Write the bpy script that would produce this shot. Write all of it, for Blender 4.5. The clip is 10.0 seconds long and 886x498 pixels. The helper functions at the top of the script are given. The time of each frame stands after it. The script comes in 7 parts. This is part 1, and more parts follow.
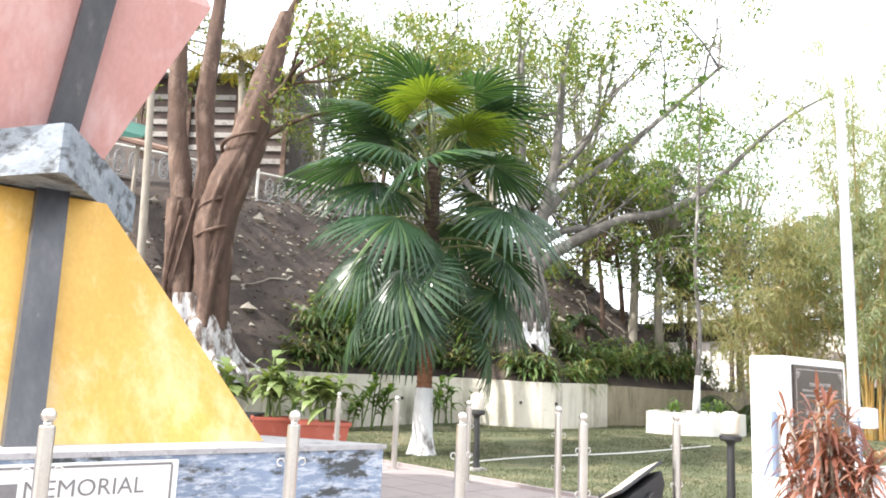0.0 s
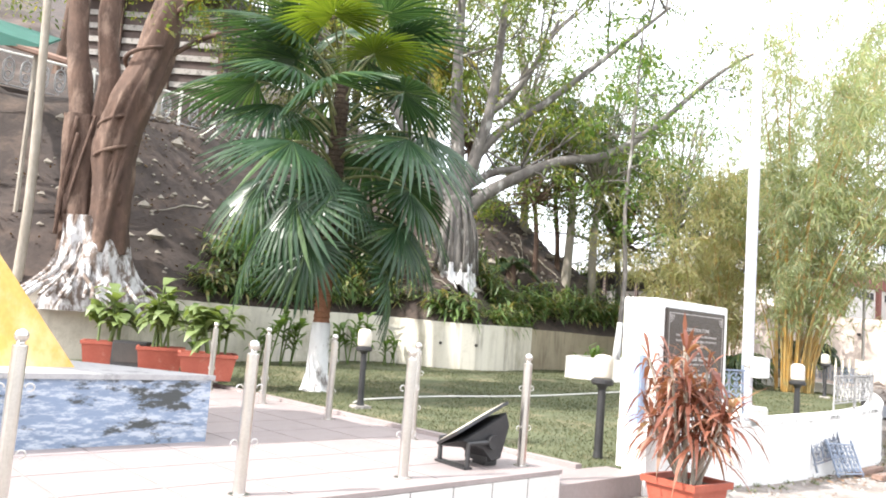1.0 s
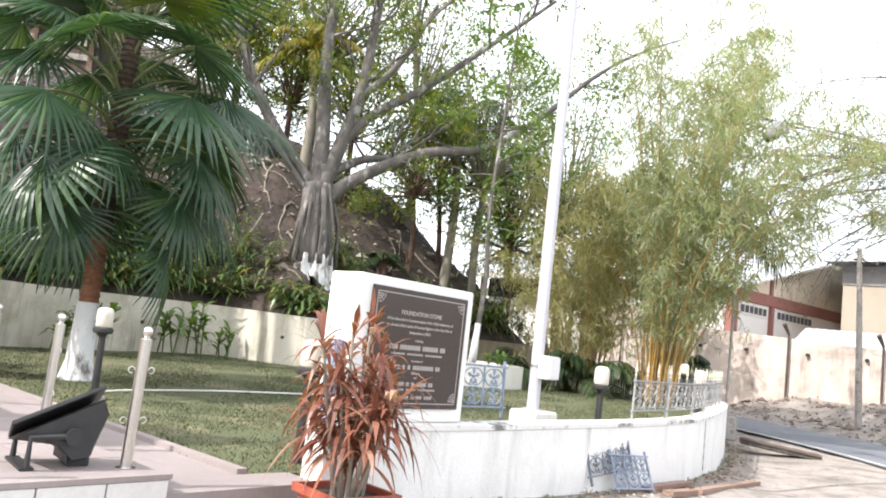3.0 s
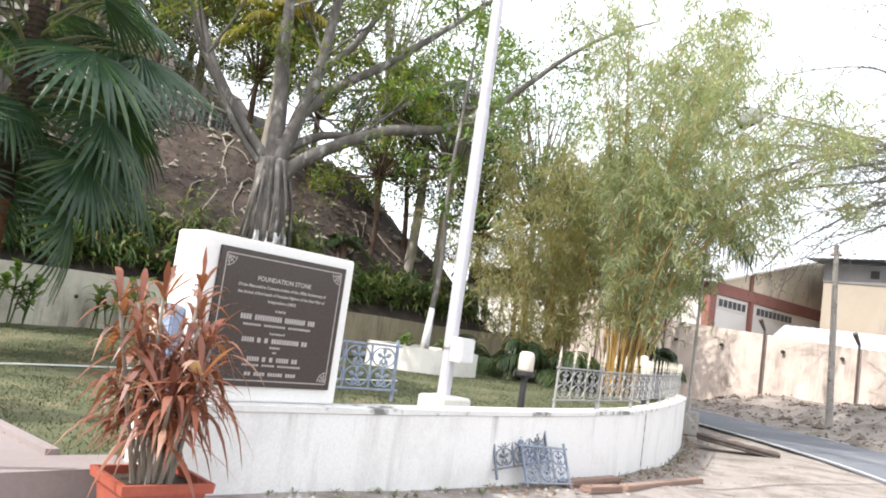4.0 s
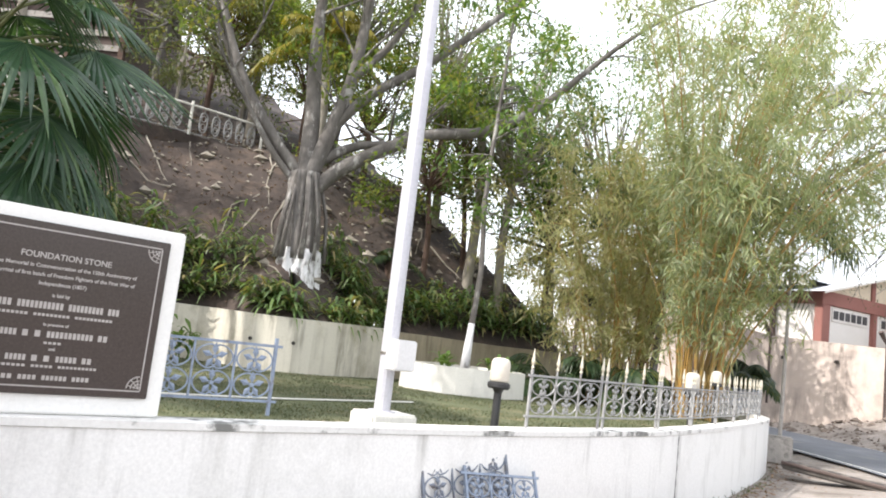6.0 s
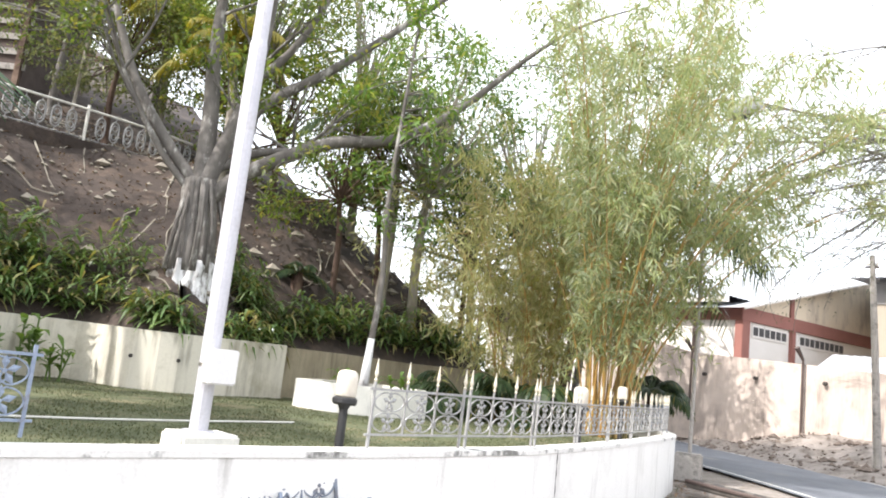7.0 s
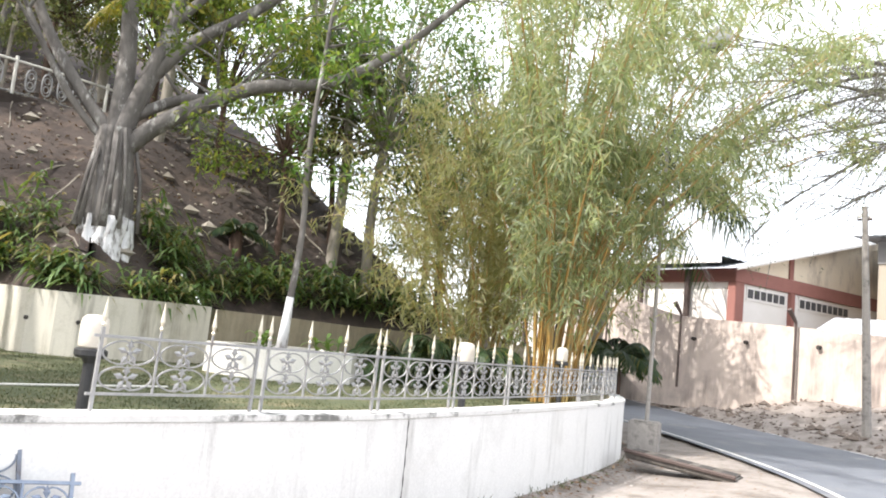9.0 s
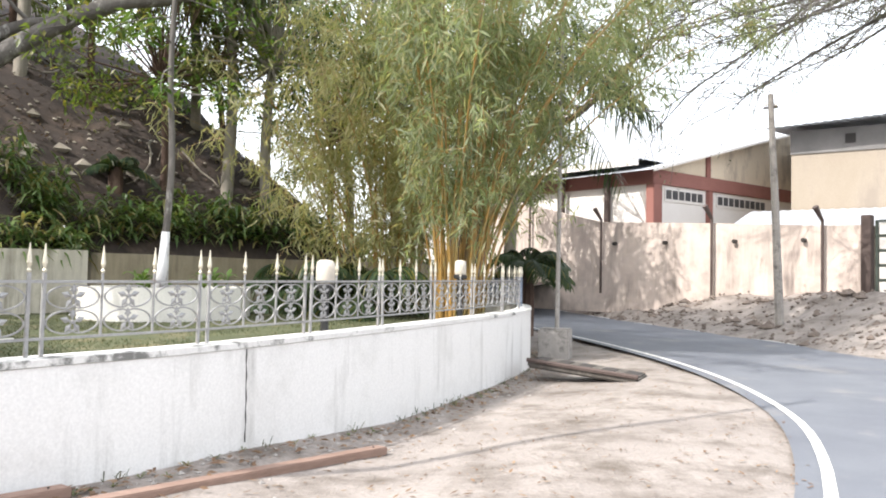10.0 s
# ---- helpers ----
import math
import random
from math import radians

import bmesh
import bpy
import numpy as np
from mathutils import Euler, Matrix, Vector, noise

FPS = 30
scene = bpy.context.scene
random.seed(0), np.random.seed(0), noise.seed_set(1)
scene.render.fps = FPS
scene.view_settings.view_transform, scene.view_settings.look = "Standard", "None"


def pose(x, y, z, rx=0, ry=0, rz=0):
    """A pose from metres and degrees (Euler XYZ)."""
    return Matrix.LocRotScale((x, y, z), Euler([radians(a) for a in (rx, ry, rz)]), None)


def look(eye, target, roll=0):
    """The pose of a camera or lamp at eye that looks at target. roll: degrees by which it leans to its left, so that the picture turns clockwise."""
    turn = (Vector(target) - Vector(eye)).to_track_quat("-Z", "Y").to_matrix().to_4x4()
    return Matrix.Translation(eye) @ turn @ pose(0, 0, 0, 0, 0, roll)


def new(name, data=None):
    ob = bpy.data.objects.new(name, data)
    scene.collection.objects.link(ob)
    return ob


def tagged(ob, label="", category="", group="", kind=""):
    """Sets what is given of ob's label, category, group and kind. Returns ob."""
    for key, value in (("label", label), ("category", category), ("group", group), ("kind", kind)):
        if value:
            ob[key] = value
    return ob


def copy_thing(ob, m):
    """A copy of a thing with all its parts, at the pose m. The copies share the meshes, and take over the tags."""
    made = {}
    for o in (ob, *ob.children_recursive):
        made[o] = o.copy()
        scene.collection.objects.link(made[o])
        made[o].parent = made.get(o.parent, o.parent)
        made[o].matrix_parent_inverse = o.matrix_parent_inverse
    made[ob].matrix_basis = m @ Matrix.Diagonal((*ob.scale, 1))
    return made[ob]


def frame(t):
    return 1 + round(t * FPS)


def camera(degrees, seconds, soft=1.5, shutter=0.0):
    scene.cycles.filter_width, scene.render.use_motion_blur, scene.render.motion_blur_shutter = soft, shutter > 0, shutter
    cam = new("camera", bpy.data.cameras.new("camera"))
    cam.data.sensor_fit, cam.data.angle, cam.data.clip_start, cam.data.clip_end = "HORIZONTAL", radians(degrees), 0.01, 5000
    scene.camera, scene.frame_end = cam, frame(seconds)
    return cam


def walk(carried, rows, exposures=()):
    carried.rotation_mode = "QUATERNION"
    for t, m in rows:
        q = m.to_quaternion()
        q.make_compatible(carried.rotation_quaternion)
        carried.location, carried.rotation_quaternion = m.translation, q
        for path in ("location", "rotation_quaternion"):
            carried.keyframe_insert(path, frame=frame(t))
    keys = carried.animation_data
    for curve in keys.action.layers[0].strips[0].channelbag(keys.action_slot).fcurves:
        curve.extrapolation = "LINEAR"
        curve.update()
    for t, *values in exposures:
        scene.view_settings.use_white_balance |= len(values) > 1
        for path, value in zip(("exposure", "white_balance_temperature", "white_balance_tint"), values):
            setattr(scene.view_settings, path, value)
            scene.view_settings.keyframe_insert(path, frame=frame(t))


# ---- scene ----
cam = camera(59.9, 10.0, 1.9)
PATH = [
    (0, (0.126, -0.629, 1.701), (-0.035, 1.335, 2.043), 2.4),
    (0.5, (0.574, -0.267, 1.68), (0.547, 1.72, 1.91), 4.2),
    (1, (1.081, 0.027, 1.674), (1.024, 2.016, 1.876), 4.4),
    (1.5, (1.603, 0.382, 1.707), (1.621, 2.367, 1.944), 6.1),
    (2, (2.16, 0.648, 1.693), (2.259, 2.628, 1.958), 7.7),
    (2.5, (2.717, 0.95, 1.652), (2.804, 2.932, 1.904), 6.1),
    (4, (4.314, 1.953, 1.64), (4.421, 3.939, 1.851), 8.1),
    (4.5, (4.749, 2.294, 1.59), (4.815, 4.278, 1.827), 7.5),
    (5, (5.203, 2.67, 1.626), (5.063, 4.652, 1.848), 7.7),
    (5.2, (5.384, 2.869, 1.589), (5.208, 4.849, 1.815), 7.7),
    (6.5, (6.565, 3.994, 1.584), (6.375, 5.965, 1.863), 6.3),
    (7, (7.002, 4.406, 1.599), (6.938, 6.379, 1.918), 6.4),
    (7.5, (7.535, 4.737, 1.613), (7.4, 6.709, 1.92), 7.3),
    (8, (7.948, 5.22, 1.599), (7.769, 7.193, 1.876), 7.5),
    (8.5, (8.377, 5.605, 1.578), (8.313, 7.581, 1.883), 7.2),
    (9, (8.818, 5.982, 1.597), (8.702, 7.964, 1.839), 6.0),
    (9.5, (9.257, 6.447, 1.547), (9.176, 8.443, 1.65), 3.5),
    (10, (9.689, 6.865, 1.513), (9.738, 8.863, 1.577), 1.0),
]
walk(cam, [(t, look(eye, target, roll)) for t, eye, target, roll in PATH], [(0, 0.93), (1, 0.98), (1.6, 0.90), (2.1, 0.66), (2.5, 0.62), (4, 0.42), (5, 0.40), (6.5, 0.58), (7, 0.66), (8.5, 0.64), (9.5, 0.58), (10, 0.46)])

# ---- light ----
SUN_TO = Vector((-0.62, -0.36, 0.72)).normalized()
world = bpy.data.worlds.new("sky")
scene.world = world
world.use_nodes = True
wn = world.node_tree.nodes
wl = world.node_tree.links
bg = wn["Background"]
sky = wn.new("ShaderNodeTexSky")
sky.sky_type = "NISHITA"
sky.sun_disc = False
sky.sun_elevation = math.asin(SUN_TO.z)
sky.sun_rotation = math.atan2(SUN_TO.x, SUN_TO.y)
sky.dust_density = 4.0
sky.air_density = 1.0
haze = wn.new("ShaderNodeMix")
haze.data_type = "RGBA"
haze.inputs[0].default_value = 0.6
haze.inputs[7].default_value = (11.0, 11.2, 11.6, 1)
wl.new(sky.outputs[0], haze.inputs[6])
wl.new(haze.outputs[2], bg.inputs[0])
bg.inputs[1].default_value = 0.205
sun = new("sun", bpy.data.lights.new("sun", "SUN"))
sun.data.energy = 4.6
sun.data.angle = radians(0.6)
sun.data.color = (1.0, 0.955, 0.905)
sun.matrix_world = look(SUN_TO * 50, (0, 0, 0))


# ---- materials ----
def base_mat(name):
    m = bpy.data.materials.new(name)
    m.use_nodes = True
    return m, m.node_tree.nodes, m.node_tree.links, m.node_tree.nodes["Principled BSDF"]


def noise_node(n, l, coord, scale, detail=4, rough=0.6):
    t = n.new("ShaderNodeTexNoise")
    t.inputs["Scale"].default_value, t.inputs["Detail"].default_value, t.inputs["Roughness"].default_value = scale, detail, rough
    l.new(coord, t.inputs["Vector"])
    return t


def ramp(n, l, src, stops):
    r = n.new("ShaderNodeValToRGB")
    e = r.color_ramp.elements
    while len(e) < len(stops):
        e.new(0.5)
    for i, (p, c) in enumerate(stops):
        e[i].position, e[i].color = p, (*c, 1)
    l.new(src, r.inputs[0])
    return r


def mixed(n, l, fac, a, b, mode="MIX"):
    m = n.new("ShaderNodeMix")
    m.data_type, m.blend_type = "RGBA", mode
    for sock, v in ((m.inputs[0], fac), (m.inputs[6], a), (m.inputs[7], b)):
        if isinstance(v, (int, float)):
            sock.default_value = v
        elif isinstance(v, tuple):
            sock.default_value = (*v, 1)
        else:
            l.new(v, sock)
    return m.outputs[2]


def surf(name, c1, c2, scale=3.0, rough=0.7, bump=0.2, fine=40.0, metal=0.0, stain=None, stain_scale=0.8, stain_at=(0.5, 0.65), stretch=(1, 1, 1), per_object=0.0, bump_scale=None):
    """Two tones by a coarse noise, a fine grain, an optional stain of a third tone, and relief."""
    m, n, l, p = base_mat(name)
    co = n.new("ShaderNodeTexCoord")
    mp = n.new("ShaderNodeMapping")
    mp.inputs["Scale"].default_value = stretch
    l.new(co.outputs["Object"], mp.inputs[0])
    coarse = noise_node(n, l, mp.outputs[0], scale)
    grain = noise_node(n, l, mp.outputs[0], fine, 3)
    col = ramp(n, l, coarse.outputs[0], [(0.3, c1), (0.7, c2)]).outputs[0]
    dark = tuple(0.72 * v for v in c1)
    g = ramp(n, l, grain.outputs[0], [(0.35, (0, 0, 0)), (0.75, (1, 1, 1))])
    col = mixed(n, l, g.outputs[0], mixed(n, l, 0.35, col, dark), col)
    if stain:
        st = noise_node(n, l, mp.outputs[0], stain_scale, 6, 0.7)
        f = ramp(n, l, st.outputs[0], [(stain_at[0], (0, 0, 0)), (stain_at[1], (1, 1, 1))])
        col = mixed(n, l, f.outputs[0], col, stain)
    if per_object:
        oi = n.new("ShaderNodeObjectInfo")
        f = ramp(n, l, oi.outputs["Random"], [(0.0, (1 - per_object,) * 3), (1.0, (1, 1, 1))])
        col = mixed(n, l, 1.0, col, f.outputs[0], "MULTIPLY")
    l.new(col, p.inputs["Base Color"])
    p.inputs["Roughness"].default_value = rough
    p.inputs["Metallic"].default_value = metal
    if bump:
        b = n.new("ShaderNodeBump")
        b.inputs["Strength"].default_value = bump
        b.inputs["Distance"].default_value = 0.02
        hb = noise_node(n, l, mp.outputs[0], bump_scale or fine * 0.6, 5) if bump_scale else grain
        l.new(hb.outputs[0], b.inputs["Height"])
        l.new(b.outputs[0], p.inputs["Normal"])
    return m


def leaf_mat(name, c1, c2, c3=None, rough=0.45, through_light=0.45):
    """Leaf: colour varies from leaf to leaf; light passes through."""
    m, n, l, p = base_mat(name)
    geo = n.new("ShaderNodeNewGeometry")
    stops = [(0.0, c1), (0.75, c2)] + ([(1.0, c3)] if c3 else [])
    col = ramp(n, l, geo.outputs["Random Per Island"], stops).outputs[0]
    co = n.new("ShaderNodeTexCoord")
    big = noise_node(n, l, co.outputs["Object"], 0.9, 2)
    f = ramp(n, l, big.outputs[0], [(0.3, (0.62, 0.62, 0.62)), (0.7, (1, 1, 1))])
    col = mixed(n, l, 1.0, col, f.outputs[0], "MULTIPLY")
    l.new(col, p.inputs["Base Color"])
    p.inputs["Roughness"].default_value = rough
    tr = n.new("ShaderNodeBsdfTranslucent")
    l.new(mixed(n, l, 1.0, col, (1.0, 1.0, 0.45), "MULTIPLY"), tr.inputs[0])
    mx = n.new("ShaderNodeMixShader")
    mx.inputs[0].default_value = through_light
    l.new(p.outputs[0], mx.inputs[1])
    l.new(tr.outputs[0], mx.inputs[2])
    l.new(mx.outputs[0], n["Material Output"].inputs[0])
    return m


def streaked_wall(name, base, dirt, amount=(0.45, 0.7), dirt2=None, scale=1.0):
    """Painted masonry with rain streaks that run down from the top and blotches."""
    m, n, l, p = base_mat(name)
    co = n.new("ShaderNodeTexCoord")
    mp = n.new("ShaderNodeMapping")
    mp.inputs["Scale"].default_value = (3.2 * scale, 3.2 * scale, 0.35 * scale)
    l.new(co.outputs["Object"], mp.inputs[0])
    streak = noise_node(n, l, mp.outputs[0], 1.6, 5, 0.65)
    f = ramp(n, l, streak.outputs[0], [(amount[0], (0, 0, 0)), (amount[1], (1, 1, 1))])
    patch = noise_node(n, l, co.outputs["Object"], 0.7, 3, 0.6)
    pf = ramp(n, l, patch.outputs[0], [(0.38, (0, 0, 0)), (0.66, (1, 1, 1))])
    blot = noise_node(n, l, co.outputs["Object"], 1.3, 6, 0.7)
    f2 = ramp(n, l, blot.outputs[0], [(0.5, (0, 0, 0)), (0.75, (1, 1, 1))])
    grain = noise_node(n, l, co.outputs["Object"], 45, 4)
    col = mixed(n, l, mixed(n, l, 1.0, f.outputs[0], pf.outputs[0], "MULTIPLY"), base, dirt)
    col = mixed(n, l, f2.outputs[0], col, dirt2 or tuple(0.75 * v for v in base))
    g = ramp(n, l, grain.outputs[0], [(0.3, (0.86, 0.86, 0.86)), (0.7, (1, 1, 1))])
    col = mixed(n, l, 1.0, col, g.outputs[0], "MULTIPLY")
    l.new(col, p.inputs["Base Color"])
    p.inputs["Roughness"].default_value = 0.85
    b = n.new("ShaderNodeBump")
    b.inputs["Strength"].default_value, b.inputs["Distance"].default_value = 0.25, 0.02
    l.new(blot.outputs[0], b.inputs["Height"])
    l.new(b.outputs[0], p.inputs["Normal"])
    return m


M_WHITEWALL = streaked_wall("white_limewash", (0.78, 0.77, 0.755), (0.30, 0.29, 0.27), (0.55, 0.74), (0.66, 0.65, 0.63), 0.8)
M_SIGNWHITE = surf("white_masonry_paint", (0.80, 0.79, 0.77), (0.74, 0.73, 0.70), 2.5, 0.7, 0.1)
M_RETWALL = streaked_wall("stained_render", (0.62, 0.585, 0.50), (0.15, 0.13, 0.10), (0.45, 0.70), (0.36, 0.33, 0.25), 0.85)
M_TRIM = surf("stained_white_coping", (0.66, 0.65, 0.63), (0.76, 0.75, 0.73), 2, 0.85, 0.3, 30, stain=(0.17, 0.17, 0.16), stain_scale=1.8, stain_at=(0.55, 0.63))
M_RETWALL_DARK = streaked_wall("dark_stained_render", (0.36, 0.31, 0.22), (0.12, 0.10, 0.07), (0.42, 0.7), (0.24, 0.19, 0.13))
M_PLANTER = streaked_wall("planter_paint", (0.70, 0.68, 0.63), (0.45, 0.43, 0.38), (0.55, 0.8))
# Streaks and blotches are dirt, made heavier to carry tree-shadow mottling too
M_FARWALL = streaked_wall("pinkish_plaster_shadow_mottled", (0.68, 0.575, 0.51), (0.24, 0.20, 0.18), (0.41, 0.66), (0.42, 0.35, 0.315), 0.6)
M_DIRT = surf("dry_dirt", (0.25, 0.22, 0.20), (0.37, 0.33, 0.30), 0.6, 0.95, 1.0, 22, stain=(0.13, 0.108, 0.09), stain_scale=1.3, stain_at=(0.46, 0.68))
M_CLOD = surf("brown_bank_earth", (0.13, 0.105, 0.09), (0.24, 0.195, 0.165), 3, 0.95, 0.8, 20)
# Earth far darker than the dirt: canopy shade over the slope is in this colour
M_HILL = surf("shaded_bare_earth", (0.034, 0.026, 0.0225), (0.072, 0.054, 0.046), 1.6, 0.95, 1.0, 10, stain=(0.11, 0.079, 0.062), stain_scale=1.1, stain_at=(0.5, 0.7))
M_ASPHALT = surf("grey_asphalt", (0.13, 0.14, 0.165), (0.175, 0.188, 0.21), 0.9, 0.85, 0.35, 90, stain=(0.24, 0.23, 0.22), stain_scale=0.7, stain_at=(0.56, 0.75))
M_LINE = surf("worn_road_paint", (0.62, 0.61, 0.58), (0.75, 0.74, 0.72), 6, 0.7, 0.1, stain=(0.25, 0.24, 0.23), stain_scale=9, stain_at=(0.58, 0.66))
M_LAWN = surf("mown_lawn_soil", (0.066, 0.077, 0.036), (0.11, 0.12, 0.058), 1.6, 0.95, 0.5, 30, stain=(0.20, 0.17, 0.10), stain_scale=1.2, stain_at=(0.5, 0.72))
M_GRASS = leaf_mat("grass_blade", (0.052, 0.076, 0.028), (0.105, 0.12, 0.052), (0.23, 0.195, 0.11), 0.7, 0.3)
M_TILE = surf("pale_pink_paving", (0.265, 0.225, 0.218), (0.33, 0.285, 0.278), 1.2, 0.6, 0.1, 30, stain=(0.225, 0.19, 0.182), stain_scale=1.4, stain_at=(0.52, 0.75), per_object=0.08)
M_WHITETILE = surf("white_riser_tile", (0.60, 0.585, 0.57), (0.68, 0.665, 0.65), 3, 0.35, 0.05, per_object=0.06)
def scratched_paint(name, blue, pale, dark):
    """Blue paint rubbed through in short level scratches, with dark mould patches."""
    m, n, l, p = base_mat(name)
    co = n.new("ShaderNodeTexCoord")
    mp = n.new("ShaderNodeMapping")
    mp.inputs["Scale"].default_value = (2.2, 2.2, 9.0)
    l.new(co.outputs["Object"], mp.inputs[0])
    rub = noise_node(n, l, mp.outputs[0], 2.6, 7, 0.75)
    f = ramp(n, l, rub.outputs[0], [(0.47, (0, 0, 0)), (0.58, (1, 1, 1))])
    tone = noise_node(n, l, co.outputs["Object"], 1.6, 3)
    tf = ramp(n, l, tone.outputs[0], [(0.35, blue), (0.7, tuple(0.75 * v for v in blue))])
    col = mixed(n, l, mixed(n, l, 1.0, f.outputs[0], (0.75, 0.75, 0.75), "MULTIPLY"), tf.outputs[0], pale)
    md = n.new("ShaderNodeMapping")
    md.inputs["Scale"].default_value = (1.3, 1.3, 3.4)
    l.new(co.outputs["Object"], md.inputs[0])
    mould = noise_node(n, l, md.outputs[0], 1.7, 7, 0.72)
    mf = ramp(n, l, mould.outputs[0], [(0.52, (0, 0, 0)), (0.585, (1, 1, 1))])
    col = mixed(n, l, mf.outputs[0], col, dark)
    l.new(col, p.inputs["Base Color"])
    p.inputs["Roughness"].default_value = 0.6
    b = n.new("ShaderNodeBump")
    b.inputs["Strength"].default_value, b.inputs["Distance"].default_value = 0.4, 0.01
    l.new(rub.outputs[0], b.inputs["Height"])
    l.new(b.outputs[0], p.inputs["Normal"])
    return m


M_BLUE = scratched_paint("worn_blue_stone", (0.20, 0.255, 0.35), (0.50, 0.53, 0.58), (0.05, 0.055, 0.055))
M_GROUT = surf("pale_grout", (0.24, 0.205, 0.198), (0.30, 0.26, 0.25), 2, 0.8, 0.1)
M_SLABTOP = surf("grey_slab_top", (0.30, 0.295, 0.30), (0.46, 0.45, 0.45), 4, 0.6, 0.2, stain=(0.15, 0.15, 0.155), stain_scale=4, stain_at=(0.52, 0.68))
M_YELLOW = surf("yellow_ochre_paint", (0.51, 0.29, 0.05), (0.60, 0.38, 0.095), 1.3, 0.6, 0.1, 30, stain=(0.62, 0.47, 0.25), stain_scale=1.6, stain_at=(0.50, 0.70), stretch=(1, 1, 0.5))
M_PINK = surf("faded_red_paint", (0.46, 0.235, 0.21), (0.55, 0.31, 0.285), 1.2, 0.6, 0.1, 30, stain=(0.52, 0.33, 0.31), stain_scale=2, stretch=(1, 1, 0.4))
M_SLATE = surf("dark_grey_column_paint", (0.035, 0.038, 0.047), (0.10, 0.10, 0.105), 2.5, 0.45, 0.2, 25, stain=(0.17, 0.165, 0.155), stain_scale=4, stain_at=(0.58, 0.72), stretch=(1, 1, 0.25))
M_CAP = surf("weathered_grey_render", (0.17, 0.20, 0.235), (0.33, 0.37, 0.41), 3.5, 0.75, 0.3, 25, stain=(0.06, 0.065, 0.07), stain_scale=3.4, stain_at=(0.50, 0.62), stretch=(1, 1, 2.2))
M_STEEL = surf("stainless_steel", (0.62, 0.60, 0.57), (0.72, 0.70, 0.67), 5, 0.28, 0.03, 60, metal=1.0)
M_BLACK = surf("black_painted_metal", (0.018, 0.018, 0.02), (0.035, 0.035, 0.036), 6, 0.5, 0.08)
M_LAMPGLASS = surf("opal_lamp_plastic", (0.60, 0.55, 0.47), (0.68, 0.62, 0.54), 6, 0.35, 0.03, stain=(0.45, 0.39, 0.32), stain_scale=5, stain_at=(0.58, 0.75))
M_FENCE = surf("weathered_silver_paint", (0.27, 0.27, 0.275), (0.40, 0.395, 0.385), 8, 0.5, 0.1, metal=0.25, stain=(0.17, 0.13, 0.10), stain_scale=7, stain_at=(0.58, 0.72))
M_FENCEBLUE = surf("faded_blue_grille_paint", (0.17, 0.21, 0.29), (0.28, 0.33, 0.41), 8, 0.55, 0.1, metal=0.1, stain=(0.12, 0.10, 0.10), stain_scale=7, stain_at=(0.58, 0.72))
M_FENCERUST = surf("rusty_blue_grille_paint", (0.13, 0.15, 0.19), (0.22, 0.25, 0.31), 8, 0.6, 0.1, metal=0.1, stain=(0.10, 0.07, 0.055), stain_scale=6, stain_at=(0.5, 0.64))
M_SPIKE = surf("gilded_spike_paint", (0.58, 0.53, 0.42), (0.66, 0.62, 0.52), 8, 0.45, 0.05, metal=0.3)
M_POLE = surf("silver_pole_paint", (0.46, 0.455, 0.50), (0.56, 0.555, 0.59), 2, 0.45, 0.05, metal=0.15, stain=(0.34, 0.32, 0.33), stain_scale=4, stain_at=(0.55, 0.75))
M_BOX = surf("white_meter_box", (0.60, 0.59, 0.59), (0.66, 0.65, 0.65), 4, 0.4, 0.03)
M_CONCRETE = surf("grey_concrete", (0.30, 0.28, 0.26), (0.46, 0.43, 0.40), 4, 0.9, 0.4, 30, stain=(0.16, 0.15, 0.14), stain_scale=4, stain_at=(0.5, 0.65))
M_DARKSLAB = surf("damp_dark_concrete", (0.07, 0.062, 0.055), (0.14, 0.125, 0.11), 3, 0.9, 0.5, 25, stain=(0.24, 0.215, 0.19), stain_scale=3, stain_at=(0.55, 0.7))
M_BLUEPOST = surf("blue_post_paint", (0.22, 0.29, 0.44), (0.32, 0.40, 0.54), 3, 0.6, 0.1)
M_GRANITE = surf("polished_brown_granite", (0.040, 0.029, 0.026), (0.065, 0.049, 0.043), 60, 0.22, 0.0, 120)
M_ENGRAVED = surf("engraved_silver_letters", (0.36, 0.33, 0.31), (0.44, 0.41, 0.39), 20, 0.5, 0.0)
M_LETTERS = surf("dark_plaque_letters", (0.16, 0.15, 0.15), (0.20, 0.19, 0.19), 20, 0.5, 0.0)
M_POT = surf("terracotta_red_plastic", (0.33, 0.075, 0.045), (0.42, 0.11, 0.07), 4, 0.55, 0.08, stain=(0.50, 0.26, 0.20), stain_scale=5, stain_at=(0.6, 0.8))
M_SOIL = surf("pot_soil", (0.05, 0.037, 0.027), (0.10, 0.075, 0.055), 9, 0.95, 0.6)
M_BARK = surf("grey_bark", (0.095, 0.085, 0.078), (0.20, 0.185, 0.17), 3, 0.9, 0.9, 20, stain=(0.34, 0.33, 0.31), stain_scale=4, stain_at=(0.55, 0.65), stretch=(1, 1, 0.4))
M_BARKBROWN = surf("brown_bark", (0.055, 0.033, 0.025), (0.14, 0.085, 0.06), 2.5, 0.9, 0.9, 18, stain=(0.21, 0.145, 0.11), stain_scale=2.2, stain_at=(0.52, 0.68), stretch=(1, 1, 0.5))
M_BARKTHIN = surf("pale_bark", (0.24, 0.21, 0.17), (0.36, 0.33, 0.28), 5, 0.9, 0.5, 25, stretch=(1, 1, 0.4))
